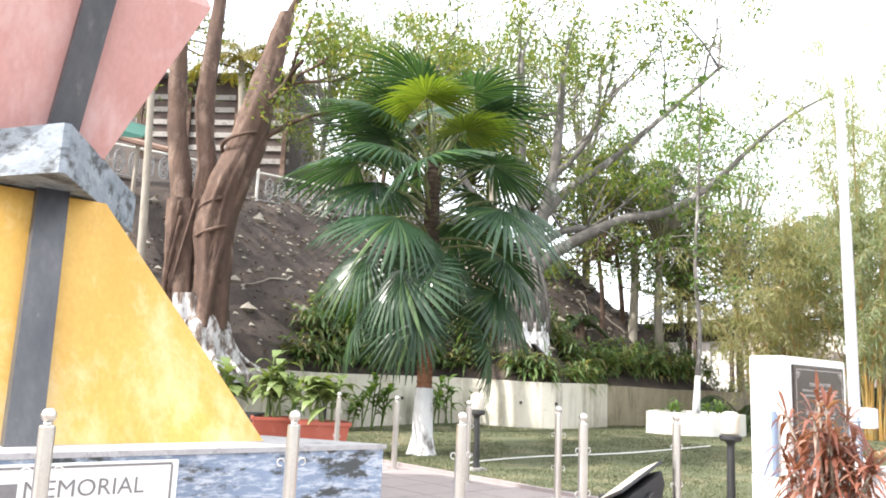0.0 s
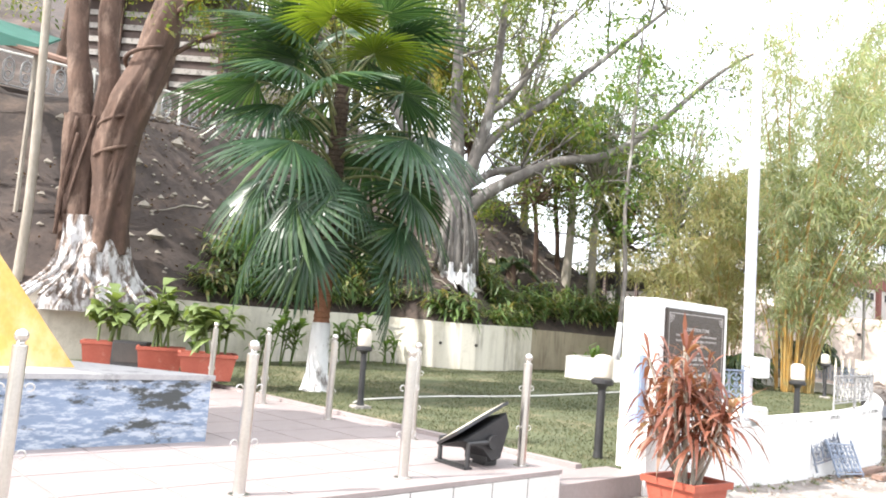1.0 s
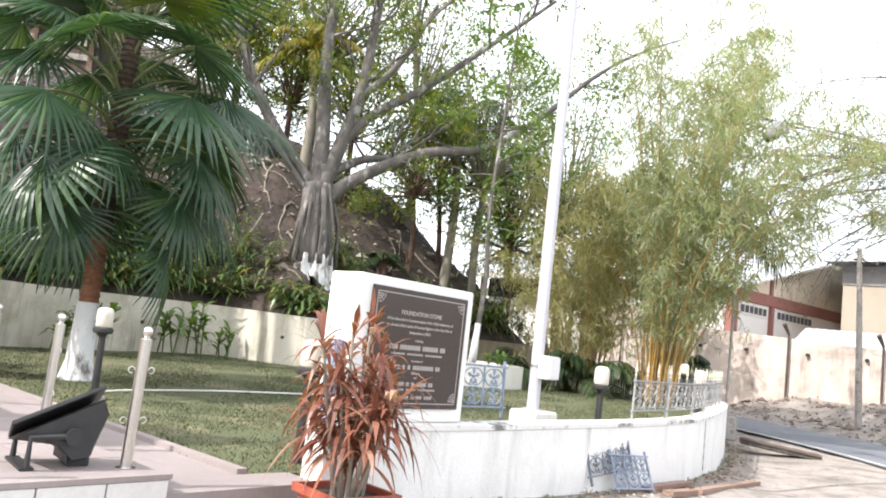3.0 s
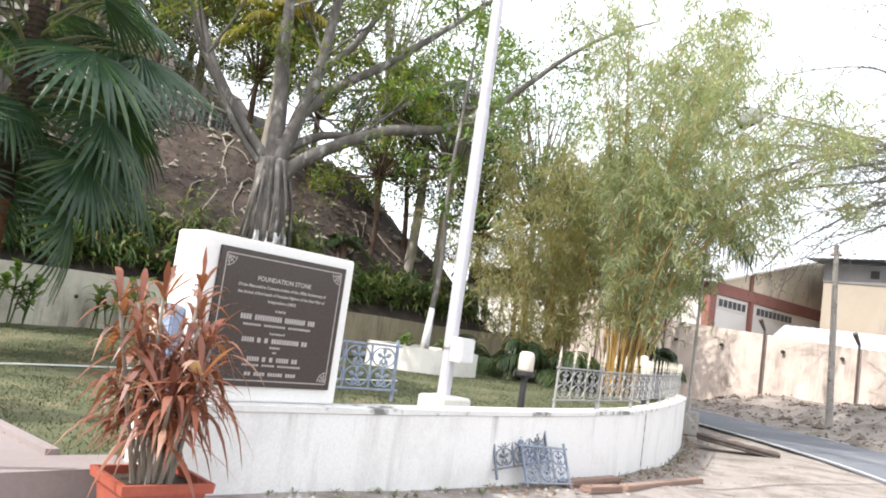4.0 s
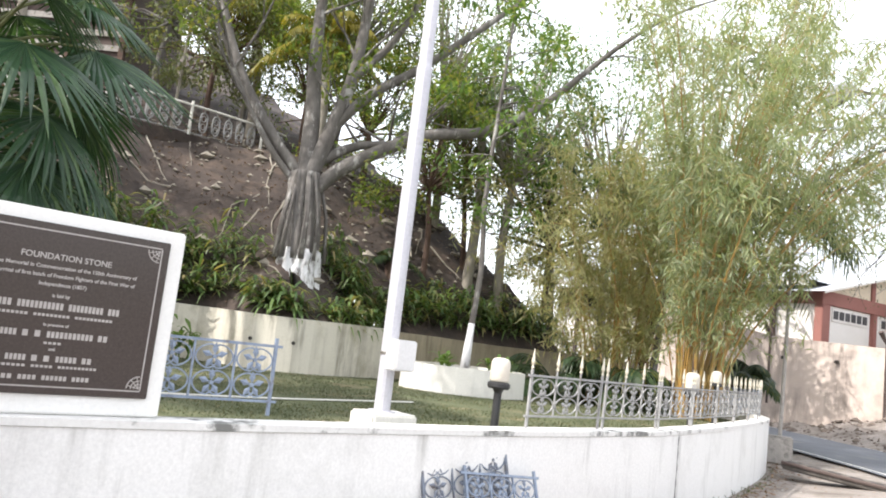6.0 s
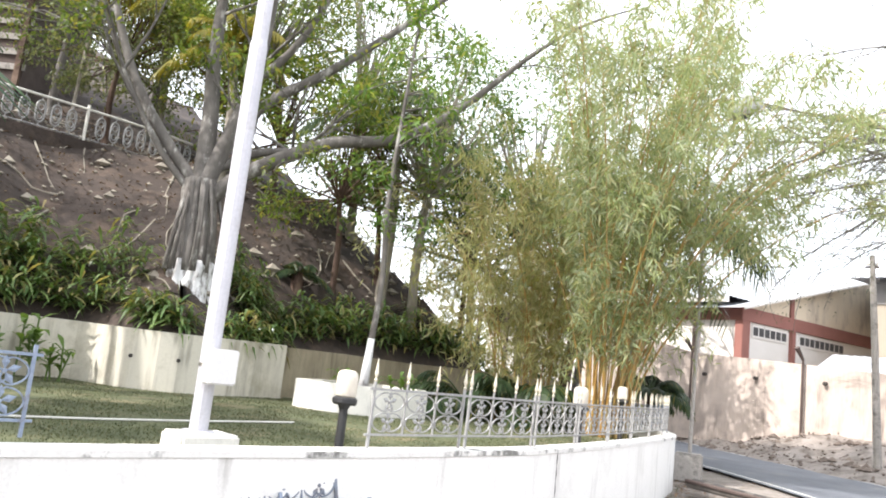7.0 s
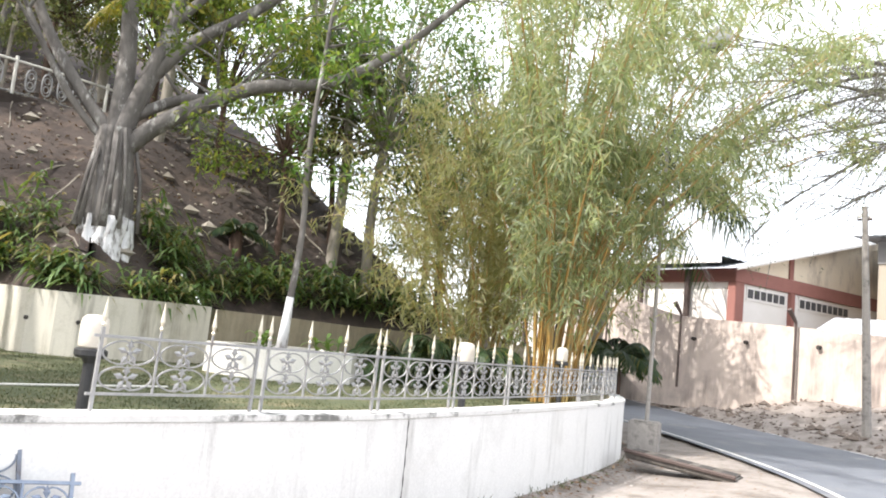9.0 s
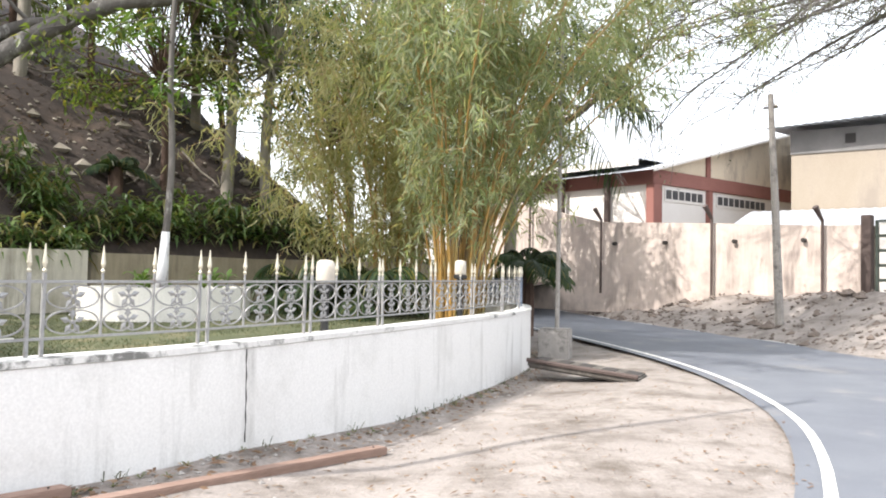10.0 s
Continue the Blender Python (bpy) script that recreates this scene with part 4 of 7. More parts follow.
# ---- iron fence on the wall ----
def scroll_pieces(x0, w, z0, z1, r=0.0075):
    """The ornaments of one bay: two cast flowers, one over the other, each held between two C-scrolls with curled ends."""
    cx, h = x0 + w / 2, z1 - z0
    R = min(0.235 * h, 0.30 * w)
    for q, cz in enumerate((z0 + h * 0.26, z0 + h * 0.74)):
        c = Vector((cx, 0, cz))
        m = Mesh().tube([c + Vector((0, -0.014, 0)), c + Vector((0, 0.014, 0))], 0.015, 7)
        for k in range(5):
            a = radians(90 + 72 * k)
            d = Vector((math.cos(a), 0, math.sin(a)))
            e = Vector((-d.z, 0, d.x))
            L = R * 1.12
            rim = [c + d * 0.01, c + d * L * 0.55 + e * L * 0.24, c + d * L, c + d * L * 0.55 - e * L * 0.24]
            vs = rim + [c + d * L * 0.5 + Vector((0, -0.012, 0)), c + d * L * 0.5 + Vector((0, 0.012, 0))]
            m.add(vs, [(0, 1, 4), (1, 2, 4), (2, 3, 4), (3, 0, 4), (1, 0, 5), (2, 1, 5), (3, 2, 5), (0, 3, 5)])
        yield "flower", m
        for sx in (-1, 1):
            pts = []
            for i in range(17):
                t = i / 16
                a = -130 + 260 * t
                k = min(t, 1 - t)
                curl = 1.0 if k > 0.14 else 0.55 + 0.45 * k / 0.14
                pts.append(c + Vector((sx * curl * w * 0.45 * math.cos(radians(a * 0.8)), 0, curl * h * 0.235 * math.sin(radians(a * 0.8)))))
            yield "scroll", Mesh().tube(pts, r, 4)


def build_panel(name, label, width, material, bays=3, spikes=True, category="fence", group="", h0=0.115, h1=0.495, top=0.75):
    """Wrought-iron panel at the origin, along x, standing on z = 0."""
    f = thing(name, (0, 0, 0), label, category, group)
    bar = lambda x0, z0, x1, z1, t=0.008: Mesh().box(min(x0, x1) - (t if z1 != z0 else 0), -t, min(z0, z1) - (t if x1 != x0 else 0), max(x0, x1) + (t if z1 != z0 else 0), t, max(z0, z1) + (t if x1 != x0 else 0))
    for x in (0.0, width):
        part("post", bar(x, 0, x, h1 + 0.06, 0.011), material, f)
    part("rail", bar(-0.05, h0, width + 0.05, h0, 0.009), material, f)
    part("rail", bar(-0.05, h1, width + 0.05, h1, 0.010), material, f)
    w = width / bays
    for i in range(bays + 1):
        if 0 < i < bays:
            part("bar", bar(i * w, h0, i * w, h1 + (0.06 if spikes else 0), 0.007), material, f)
    n = bays * 1
    for i in range(n + 1):
        if spikes:
            x = width * i / n
            sp = Mesh().lathe([(0.008, h1 + 0.06), (0.017, h1 + 0.075), (0.008, h1 + 0.09), (0.019, h1 + 0.125), (0.013, h1 + 0.17), (0.003, top)], 6, (x, 0, 0))
            k = part("spike", sp, M_SPIKE, f, "pale gilded spear tip")
    for i in range(bays):
        for kind, piece in scroll_pieces(i * w, w, h0 + 0.012, h1 - 0.012):
            part(kind, piece, material, f)
    return f


def place_on(line, s):
    """Point and heading at s metres along a line."""
    for p, q in zip(line, line[1:]):
        L = (q - p).length
        if s <= L:
            return p + (q - p) * (s / L), math.degrees(math.atan2(q.y - p.y, q.x - p.x))
        s -= L
    return line[-1], 0.0


FENCE_LINE = [p for p in offset_line(smooth_line(WALL, 0.1), 0.17)]
start = min(range(len(FENCE_LINE)), key=lambda i: (FENCE_LINE[i] - Vector((6.28, 10.98, 0))).length)
FENCE_LINE = FENCE_LINE[start:]
PANEL = build_panel("fence_panel", "silver painted wrought-iron fence panel with scrolls and spear tips", 1.24, M_FENCE, 3, True, "fence", "fence panels on the white wall")
PANEL_BLUE = build_panel("fence_panel", "faded blue wrought-iron fence panel with scrolls and spear tips", 1.0, M_FENCEBLUE, 3, True, "fence", "fence panels on the white wall")
first, firstb, s = True, True, 0.0
total = sum((q - p).length for p, q in zip(FENCE_LINE, FENCE_LINE[1:]))
while s + 1.3 < total - 1.0:
    blue = s > 10.3
    w = 1.0 if blue else 1.24
    a, _ = place_on(FENCE_LINE, s)
    b, _ = place_on(FENCE_LINE, s + w)
    mt = pose(a.x, a.y, WALL_TOP, rnd(-1.5, 1.5), 0, math.degrees(math.atan2(b.y - a.y, b.x - a.x)))
    src = PANEL_BLUE if blue else PANEL
    if (firstb if blue else first):
        src.matrix_basis = mt
        if blue:
            firstb = False
        else:
            first = False
    else:
        copy_thing(src, mt)
    s += w + 0.10
LOOSE = build_panel("fence_panel", "loose faded blue iron grille panel standing behind the wall", 1.2, M_FENCEBLUE, 4, False, "fence", "loose iron grilles", 0.10, 0.50, 0.5)
LOOSE.matrix_basis = pose(3.52, 8.36, 0.94, -2, 0, 41)
LEAN = build_panel("fence_panel", "loose rusty iron grille panel leaning on the white wall", 0.95, M_FENCERUST, 3, True, "fence", "loose iron grilles", 0.10, 0.50, 0.66)
lean_to = Matrix.Translation((5.60, 9.80, 0.25)) @ Matrix.Rotation(radians(45), 4, "Z") @ Matrix.Rotation(radians(-14), 4, "X") @ Matrix.Rotation(radians(-3), 4, "Y")
LEAN.matrix_basis = lean_to
LEANB = build_panel("fence_panel", "loose blue iron grille panel leaning against another grille", 0.82, M_FENCEBLUE, 3, False, "fence", "loose iron grilles", 0.04, 0.42, 0.5)
LEANB.matrix_basis = Matrix.Translation((5.95, 9.98, 0.19)) @ Matrix.Rotation(radians(45), 4, "Z") @ Matrix.Rotation(radians(-22), 4, "X") @ Matrix.Rotation(radians(4), 4, "Y")


def build_hose():
    pts = smooth_line([(4.6, 16.6), (3.0, 14.8), (1.9, 13.8), (0.8, 13.0), (-0.2, 11.9), (-0.35, 11.2)], 0.25)
    single("hose", Mesh().tube([p + Vector((0, 0, lawn_z(p.y) + 0.022)) for p in pts], 0.014, 6), M_PLANTER, "pale garden hose lying across the lawn", "hose")


build_hose()


# ---- planter on the lawn ----
def build_planter():
    pts = [(3.86, 19.95), (4.4, 19.5), (5.1, 19.35), (5.9, 19.6), (6.5, 20.4)]
    line = smooth_line(pts, 0.25)
    m = Mesh()
    strip_wall(m, line, 0.16, LAWN_Z - 0.05, 1.2)
    back = [Vector((6.5, 20.4, 0)), Vector((6.4, 21.6, 0)), Vector((5.4, 22.4, 0)), Vector((4.4, 21.6, 0)), Vector((3.86, 19.95, 0))]
    strip_wall(m, back, 0.16, LAWN_Z - 0.05, 1.2)
    p = thing("planter", (5.4, 19.8, LAWN_Z), "low white painted masonry planter on the lawn", "planter")
    part("kerb_wall", m, M_PLANTER, p)
    soil = Mesh().prism([(q.x, q.y) for q in offset_line(line, 0.1)] + [(6.3, 21.5), (5.4, 22.2), (4.5, 21.5)], LAWN_Z, 1.02)
    part("soil", soil, M_SOIL, p, "dark planter soil with low weeds")


build_planter()


# ---- plants ----
def leaf_cloud(m, c, r, n, size, width, droop=0.3, rng=random):
    """Leaves spread unevenly in a rounded clump."""
    for _ in range(n):
        d = Vector((rng.gauss(0, 1), rng.gauss(0, 1), rng.gauss(0, 1))).normalized() * r * rng.random() ** 0.45
        p = Vector(c) + Vector((d.x, d.y, d.z * 0.8))
        a = Vector((rng.gauss(0, 1), rng.gauss(0, 1), rng.gauss(-0.35, 0.6)))
        m.leaf(p, a, (rng.gauss(0, 0.5), rng.gauss(0, 0.5), 1), size * rng.uniform(0.6, 1.25), width * rng.uniform(0.7, 1.2), droop * rng.random())


def twig_line(p, d, length, n, wander, rng, droop=0.0):
    pts, p, d = [Vector(p)], Vector(p), Vector(d).normalized()
    for i in range(n):
        d = (d + Vector((rng.gauss(0, wander), rng.gauss(0, wander), rng.gauss(0, wander) - droop))).normalized()
        p = p + d * length / n
        pts.append(p.copy())
    return pts


def fan_frond_meshes(seed):
    """Blade and petiole of a fan palm leaf: the stalk runs along +x from the trunk, the blade hangs from its end."""
    rng = random.Random(seed)
    L = 1.2
    stalk = [Vector((L * t, 0, 0.18 * math.sin(t * 2.2) - 0.22 * t * t)) for t in [i / 7 for i in range(8)]]
    hub, d = stalk[-1], (stalk[-1] - stalk[-2]).normalized()
    pet = Mesh().tube(stalk, [0.028 - 0.016 * i / 7 for i in range(8)], 5)
    bl = Mesh()
    n, R = 34, 0.94
    up = Vector((0, 0, 1))
    side = Vector((0, 1, 0))
    bend = rng.uniform(0.15, 0.65)
    d, up = d * math.cos(bend) - up * math.sin(bend), up * math.cos(bend) + d * math.sin(bend)
    for k in range(n):
        a0 = radians(-128 + 256 * k / n)
        a1 = radians(-128 + 256 * (k + 1) / n)
        am = (a0 + a1) / 2
        rl = R * (0.80 + 0.20 * math.cos(am * 0.7)) * rng.uniform(0.94, 1.05)
        sag = rng.uniform(0.8, 1.2)
        tilt = rng.uniform(-0.03, 0.03)

        def at(r, a, lift=0.0):
            fall = 0.10 * r + 0.75 * sag * max(0.0, r - 0.42) ** 1.5 + 0.42 * (1 - math.cos(a)) * r * 0.5
            return hub + d * r * math.cos(a) + side * r * math.sin(a) + up * (lift - fall)

        split = rl * rng.uniform(0.46, 0.60)
        rows = [(0.02, 1.0), (split * 0.55, 1.0), (split, 0.96), (split + (rl - split) * 0.5, 0.52), (rl, 0.03)]
        vs = []
        for r, w in rows:
            h = (a1 - a0) / 2 * w
            ridge = 0.014 * min(1.0, r / 0.3)
            vs += [at(r, am - h + tilt * r), at(r, am + tilt * r, ridge), at(r, am + h + tilt * r)]
        fs = []
        for i in range(len(rows) - 1):
            q = 3 * i
            fs += [(q, q + 1, q + 4, q + 3), (q + 1, q + 2, q + 5, q + 4)]
        bl.add(vs, fs)
    return bl, pet


def build_fan_palm():
    b = Vector((-1.19, 12.7, LAWN_Z))
    p = thing("fan_palm", b, "fan palm with dark pleated leaves and limewashed trunk base", "palm tree")
    lime = Mesh().lathe([(0.30, -0.05), (0.24, 0.06), (0.185, 0.3), (0.165, 0.7), (0.155, 1.12)], 18, b)
    part("trunk_base", lime, M_LIME, p, "white limewashed lower trunk", smooth=True)
    prof, z = [], 1.12
    while z < 5.2:
        prof += [(0.150 - 0.008 * z, z), (0.135 - 0.008 * z, z + 0.07)]
        z += 0.09
    part("trunk", Mesh().lathe([q for q in prof if q[1] < 2.25], 16, b), M_PALMTRUNK, p, "reddish brown ringed trunk")
    part("upper_trunk", Mesh().lathe([(r * 1.25, z) for r, z in prof if z > 2.1], 16, b), M_FIBRE, p, "dark fibrous upper trunk")
    kinds = [fan_frond_meshes(k) for k in range(7)]
    blades = [mesh_of("frond", k[0], M_FAN) for k in kinds]
    stalks = [mesh_of("petiole", k[1], M_PETIOLE, smooth=True) for k in kinds]
    dry = [mesh_of("frond", kinds[k][0], M_FANDRY) for k in range(2)]
    rng = random.Random(4)
    n = 42
    for i in range(n):
        t = i / (n - 1)
        az = i * 137.5 + rng.uniform(-16, 16)
        z = 2.50 + 2.75 * t ** 0.9
        tilt = -16 + 90 * t ** 1.3 + rng.uniform(-9, 9)
        sc = (1.0 + 0.16 * math.sin(t * 3.0)) * rng.uniform(0.88, 1.14)
        m = Matrix.Translation((0, 0, z)) @ Matrix.Rotation(radians(az), 4, "Z") @ Matrix.Rotation(-radians(tilt), 4, "Y") @ Matrix.Rotation(radians(rng.uniform(-30, 30)), 4, "X") @ Matrix.Scale(sc, 4)
        k = rng.randrange(7)
        old = i in (31, 36)
        f = new("frond", dry[k % 2] if old else blades[k])
        f.parent, f.matrix_basis = p, m
        if old:
            tagged(f, "yellow-green translucent young fan leaf")
        s = new("petiole", stalks[k])
        s.parent = f


build_fan_palm()


def root_trunk(m, base, top, r0, r1, strands, rng, flare=1.5):
    """A trunk made of many fused root strands that spread at the foot."""
    base, top = Vector(base), Vector(top)
    for k in range(strands):
        a = 2 * math.pi * k / strands + rng.uniform(-0.2, 0.2)
        tw = rng.uniform(-0.5, 0.5)
        pts, rad = [], []
        for i in range(9):
            t = i / 8
            q = base.lerp(top, t)
            rr = (r0 * (1 - t) + r1 * t) * (1 + (flare - 1) * max(0.0, 1 - t * 3.2) ** 1.5)
            an = a + tw * t
            pts.append(q + Vector((math.cos(an) * rr * 0.72, math.sin(an) * rr * 0.72, -0.15 * max(0, 1 - 3 * t))))
            rad.append((r0 * (1 - t) + r1 * t) * rng.uniform(0.7, 1.15) * min(0.36, 3.6 / strands))
        m.tube(pts, rad, 7)
    m.tube([base, base.lerp(top, 0.5), top], [r0 * 0.75, (r0 + r1) * 0.42, r1 * 0.85], 10)


def branch(wood, leaves, p, d, length, r, depth, rng, leaf, wander=0.10, droop=0.0):
    """A limb that forks; leaves at its ends. leaf: (count, clump radius, size, width)."""
    n = 6
    pts = twig_line(p, d, length, n, wander, rng, droop)
    wood.tube(pts, [r * (1 - 0.55 * i / n) for i in range(n + 1)], 7 if r > 0.05 else 5, False)
    if depth == 0:
        if leaf:
            leaf_cloud(leaves, pts[-1], leaf[1], leaf[0], leaf[2], leaf[3], 0.4, rng)
            leaf_cloud(leaves, pts[-3], leaf[1] * 0.7, leaf[0] // 3, leaf[2], leaf[3], 0.4, rng)
        return
    for k in range(rng.choice((2, 3))):
        i = rng.randrange(3, n + 1)
        dd = (pts[i] - pts[i - 1]).normalized()
        nd = (dd + Vector((rng.gauss(0, 0.5), rng.gauss(0, 0.5), rng.gauss(0.1, 0.35)))).normalized()
        branch(wood, leaves, pts[i], nd, length * rng.uniform(0.55, 0.8), r * 0.5, depth - 1, rng, leaf, wander * 1.2, droop)


def path_limb(m, pts, r0, r1, sides=8):
    line = smooth_line(pts, 0.35)
    n = len(line)
    m.tube(line, [r0 + (r1 - r0) * i / (n - 1) for i in range(n)], sides, False)
    return line


def fluted(m, pts, rads, lobes, depth, seed, sides=40):
    """A trunk with vertical folds that wander as they rise."""
    pts = smooth_line(pts, 0.12)
    n = len(pts)
    k0 = len(m.v)
    for i, p in enumerate(pts):
        u = i / (n - 1) * (len(rads) - 1)
        c = min(len(rads) - 2, int(u))
        r = rads[c] + (rads[c + 1] - rads[c]) * (u - c)
        for k in range(sides):
            a = 2 * math.pi * k / sides
            v = Vector((math.cos(a) * lobes, math.sin(a) * lobes, p.z * 0.55 + seed))
            ridge = 1 - 2 * abs(noise.noise(v)) - 0.5 * abs(noise.noise(v * 2.3))
            q = r * (1 + depth * (ridge - 0.45) + 0.10 * noise.noise(Vector((p.z * 1.4, seed, a * 0.3))))
            m.v.append((p.x + math.cos(a) * q, p.y + math.sin(a) * q, p.z))
    for i in range(n - 1):
        for k in range(sides):
            a, b = k0 + i * sides + k, k0 + i * sides + (k + 1) % sides
            m.f.append((a, b, b + sides, a + sides))
    return m


def build_left_fig():
    rng = random.Random(11)
    Y = 15.1
    b = Vector((-6.25, Y, 1.85))
    t = thing("fig_tree", b, "old brown strangler fig with several stems and limewashed roots", "tree")
    lime, wood, leaves = Mesh(), Mesh(), Mesh()
    fluted(lime, [(-6.2, Y, 1.45), (-6.22, Y, 1.95), (-6.26, Y, 2.5), (-6.32, Y, 3.0), (-6.36, Y, 3.3)], [1.15, 0.92, 0.68, 0.60, 0.54], 2.6, 0.34, 3.0, 64)
    for k in range(34):
        a = rng.uniform(-3.5, 0.4)
        q = rng.uniform(0.95, 1.6)
        a2 = a + rng.uniform(-0.35, 0.35)
        h = rng.uniform(0.35, 0.9)
        lime.tube(smooth_line([b + Vector((math.cos(a) * 0.58, math.sin(a) * 0.58, h)), b + Vector((math.cos(a) * 0.78, math.sin(a) * 0.78, h * 0.5)), b + Vector((math.cos(a2) * q * 0.8, math.sin(a2) * q * 0.8, 0.05)), b + Vector((math.cos(a2) * q, math.sin(a2) * q, -0.15))], 0.15), rng.uniform(0.025, 0.05), 6)
    fluted(wood, [(-6.55, Y, 2.6), (-6.6, Y, 3.2), (-6.72, Y, 4.4), (-6.84, Y, 5.35)], [0.40, 0.37, 0.37, 0.33], 2.4, 0.30, 1.0)
    fluted(wood, [(-6.8, Y, 4.9), (-6.95, Y, 5.85), (-7.25, Y + 0.1, 7.6), (-7.5, Y + 0.3, 10.6)], [0.25, 0.21, 0.19, 0.12], 1.6, 0.16, 7.0, 20)
    fluted(wood, [(-6.65, Y + 0.1, 4.8), (-6.42, Y + 0.1, 5.9), (-6.6, Y + 0.1, 7.65), (-6.6, Y + 0.4, 10.6)], [0.25, 0.20, 0.19, 0.12], 1.6, 0.16, 9.0, 20)
    fluted(wood, [(-5.98, Y - 0.12, 2.6), (-6.0, Y - 0.12, 3.5), (-6.04, Y - 0.12, 4.35), (-5.98, Y - 0.12, 5.05), (-5.78, Y - 0.1, 5.83), (-5.52, Y, 6.68), (-5.35, Y, 7.55), (-4.95, Y + 0.2, 9.8)], [0.40, 0.36, 0.40, 0.42, 0.38, 0.31, 0.25, 0.17], 2.0, 0.26, 4.0)
    for k in range(9):
        a = rng.uniform(-2.8, -0.3)
        z0 = rng.uniform(2.9, 3.6)
        c = Vector((rng.choice((-6.66, -6.0)), Y - 0.05, z0))
        line = [c + Vector((math.cos(a + 0.25 * j) * 0.37, math.sin(a + 0.25 * j) * 0.37, 0.5 * j)) for j in range(5)]
        wood.tube(smooth_line(line, 0.12), rng.uniform(0.03, 0.06), 6)
    for z0, cx in ((4.35, -6.03), (5.0, -5.98), (6.4, -5.62)):
        ring = [Vector((cx + math.cos(0.5 * j - 3.4) * 0.40, Y - 0.12 + math.sin(0.5 * j - 3.4) * 0.40, z0 + 0.07 * j)) for j in range(8)]
        wood.tube(smooth_line(ring, 0.12), 0.045, 6)
    f = Vector((-6.35, Y, 4.5))
    path_limb(wood, [f + Vector((0.75, 0.05, 2.0)), f + Vector((1.9, 0.1, 2.75)), f + Vector((3.3, -0.1, 3.0)), f + Vector((5.0, -0.2, 3.3))], 0.06, 0.025, 6)
    for o, d, L in (((-1.1, 0.3, 5.9), (-0.5, 0.2, 1), 2.6), ((-0.25, 0.4, 5.9), (0.2, 0.5, 1), 2.8), ((1.3, 0.2, 5.0), (0.6, -0.2, 0.9), 2.6), ((1.0, 0.05, 3.0), (0.9, -0.3, 0.5), 2.0), ((3.0, -0.1, 3.0), (0.7, 0.1, 0.5), 1.6)):
        branch(wood, leaves, f + Vector(o), d, L, 0.09, 2, rng, (90, 0.75, 0.17, 0.075))
    leaf_cloud(leaves, f + Vector((1.7, -0.5, 3.0)), 0.9, 220, 0.15, 0.06, 0.4, rng)
    leaf_cloud(leaves, f + Vector((3.2, -0.4, 3.3)), 0.9, 220, 0.15, 0.06, 0.4, rng)
    part("root_base", lime, M_LIMEROOT, t, "white limewashed root buttresses", smooth=True)
    part("trunk", wood, M_BARKBROWN, t, "reddish brown fluted stems", smooth=True)
    part("crown", leaves, M_FIGLEAF, t, "sparse light green leaves")
    s = thing("sapling", (-7.4, 14.5, 2.0), "thin pale tree trunk beside the old fig", "tree")
    w = Mesh()
    path_limb(w, [(-7.35, 14.4, 1.6), (-7.3, 14.4, 3.6), (-7.4, 14.4, 6.2), (-7.6, 14.5, 9.0)], 0.10, 0.07)
    part("trunk", w, M_BARKTHIN, s, smooth=True)


build_left_fig()


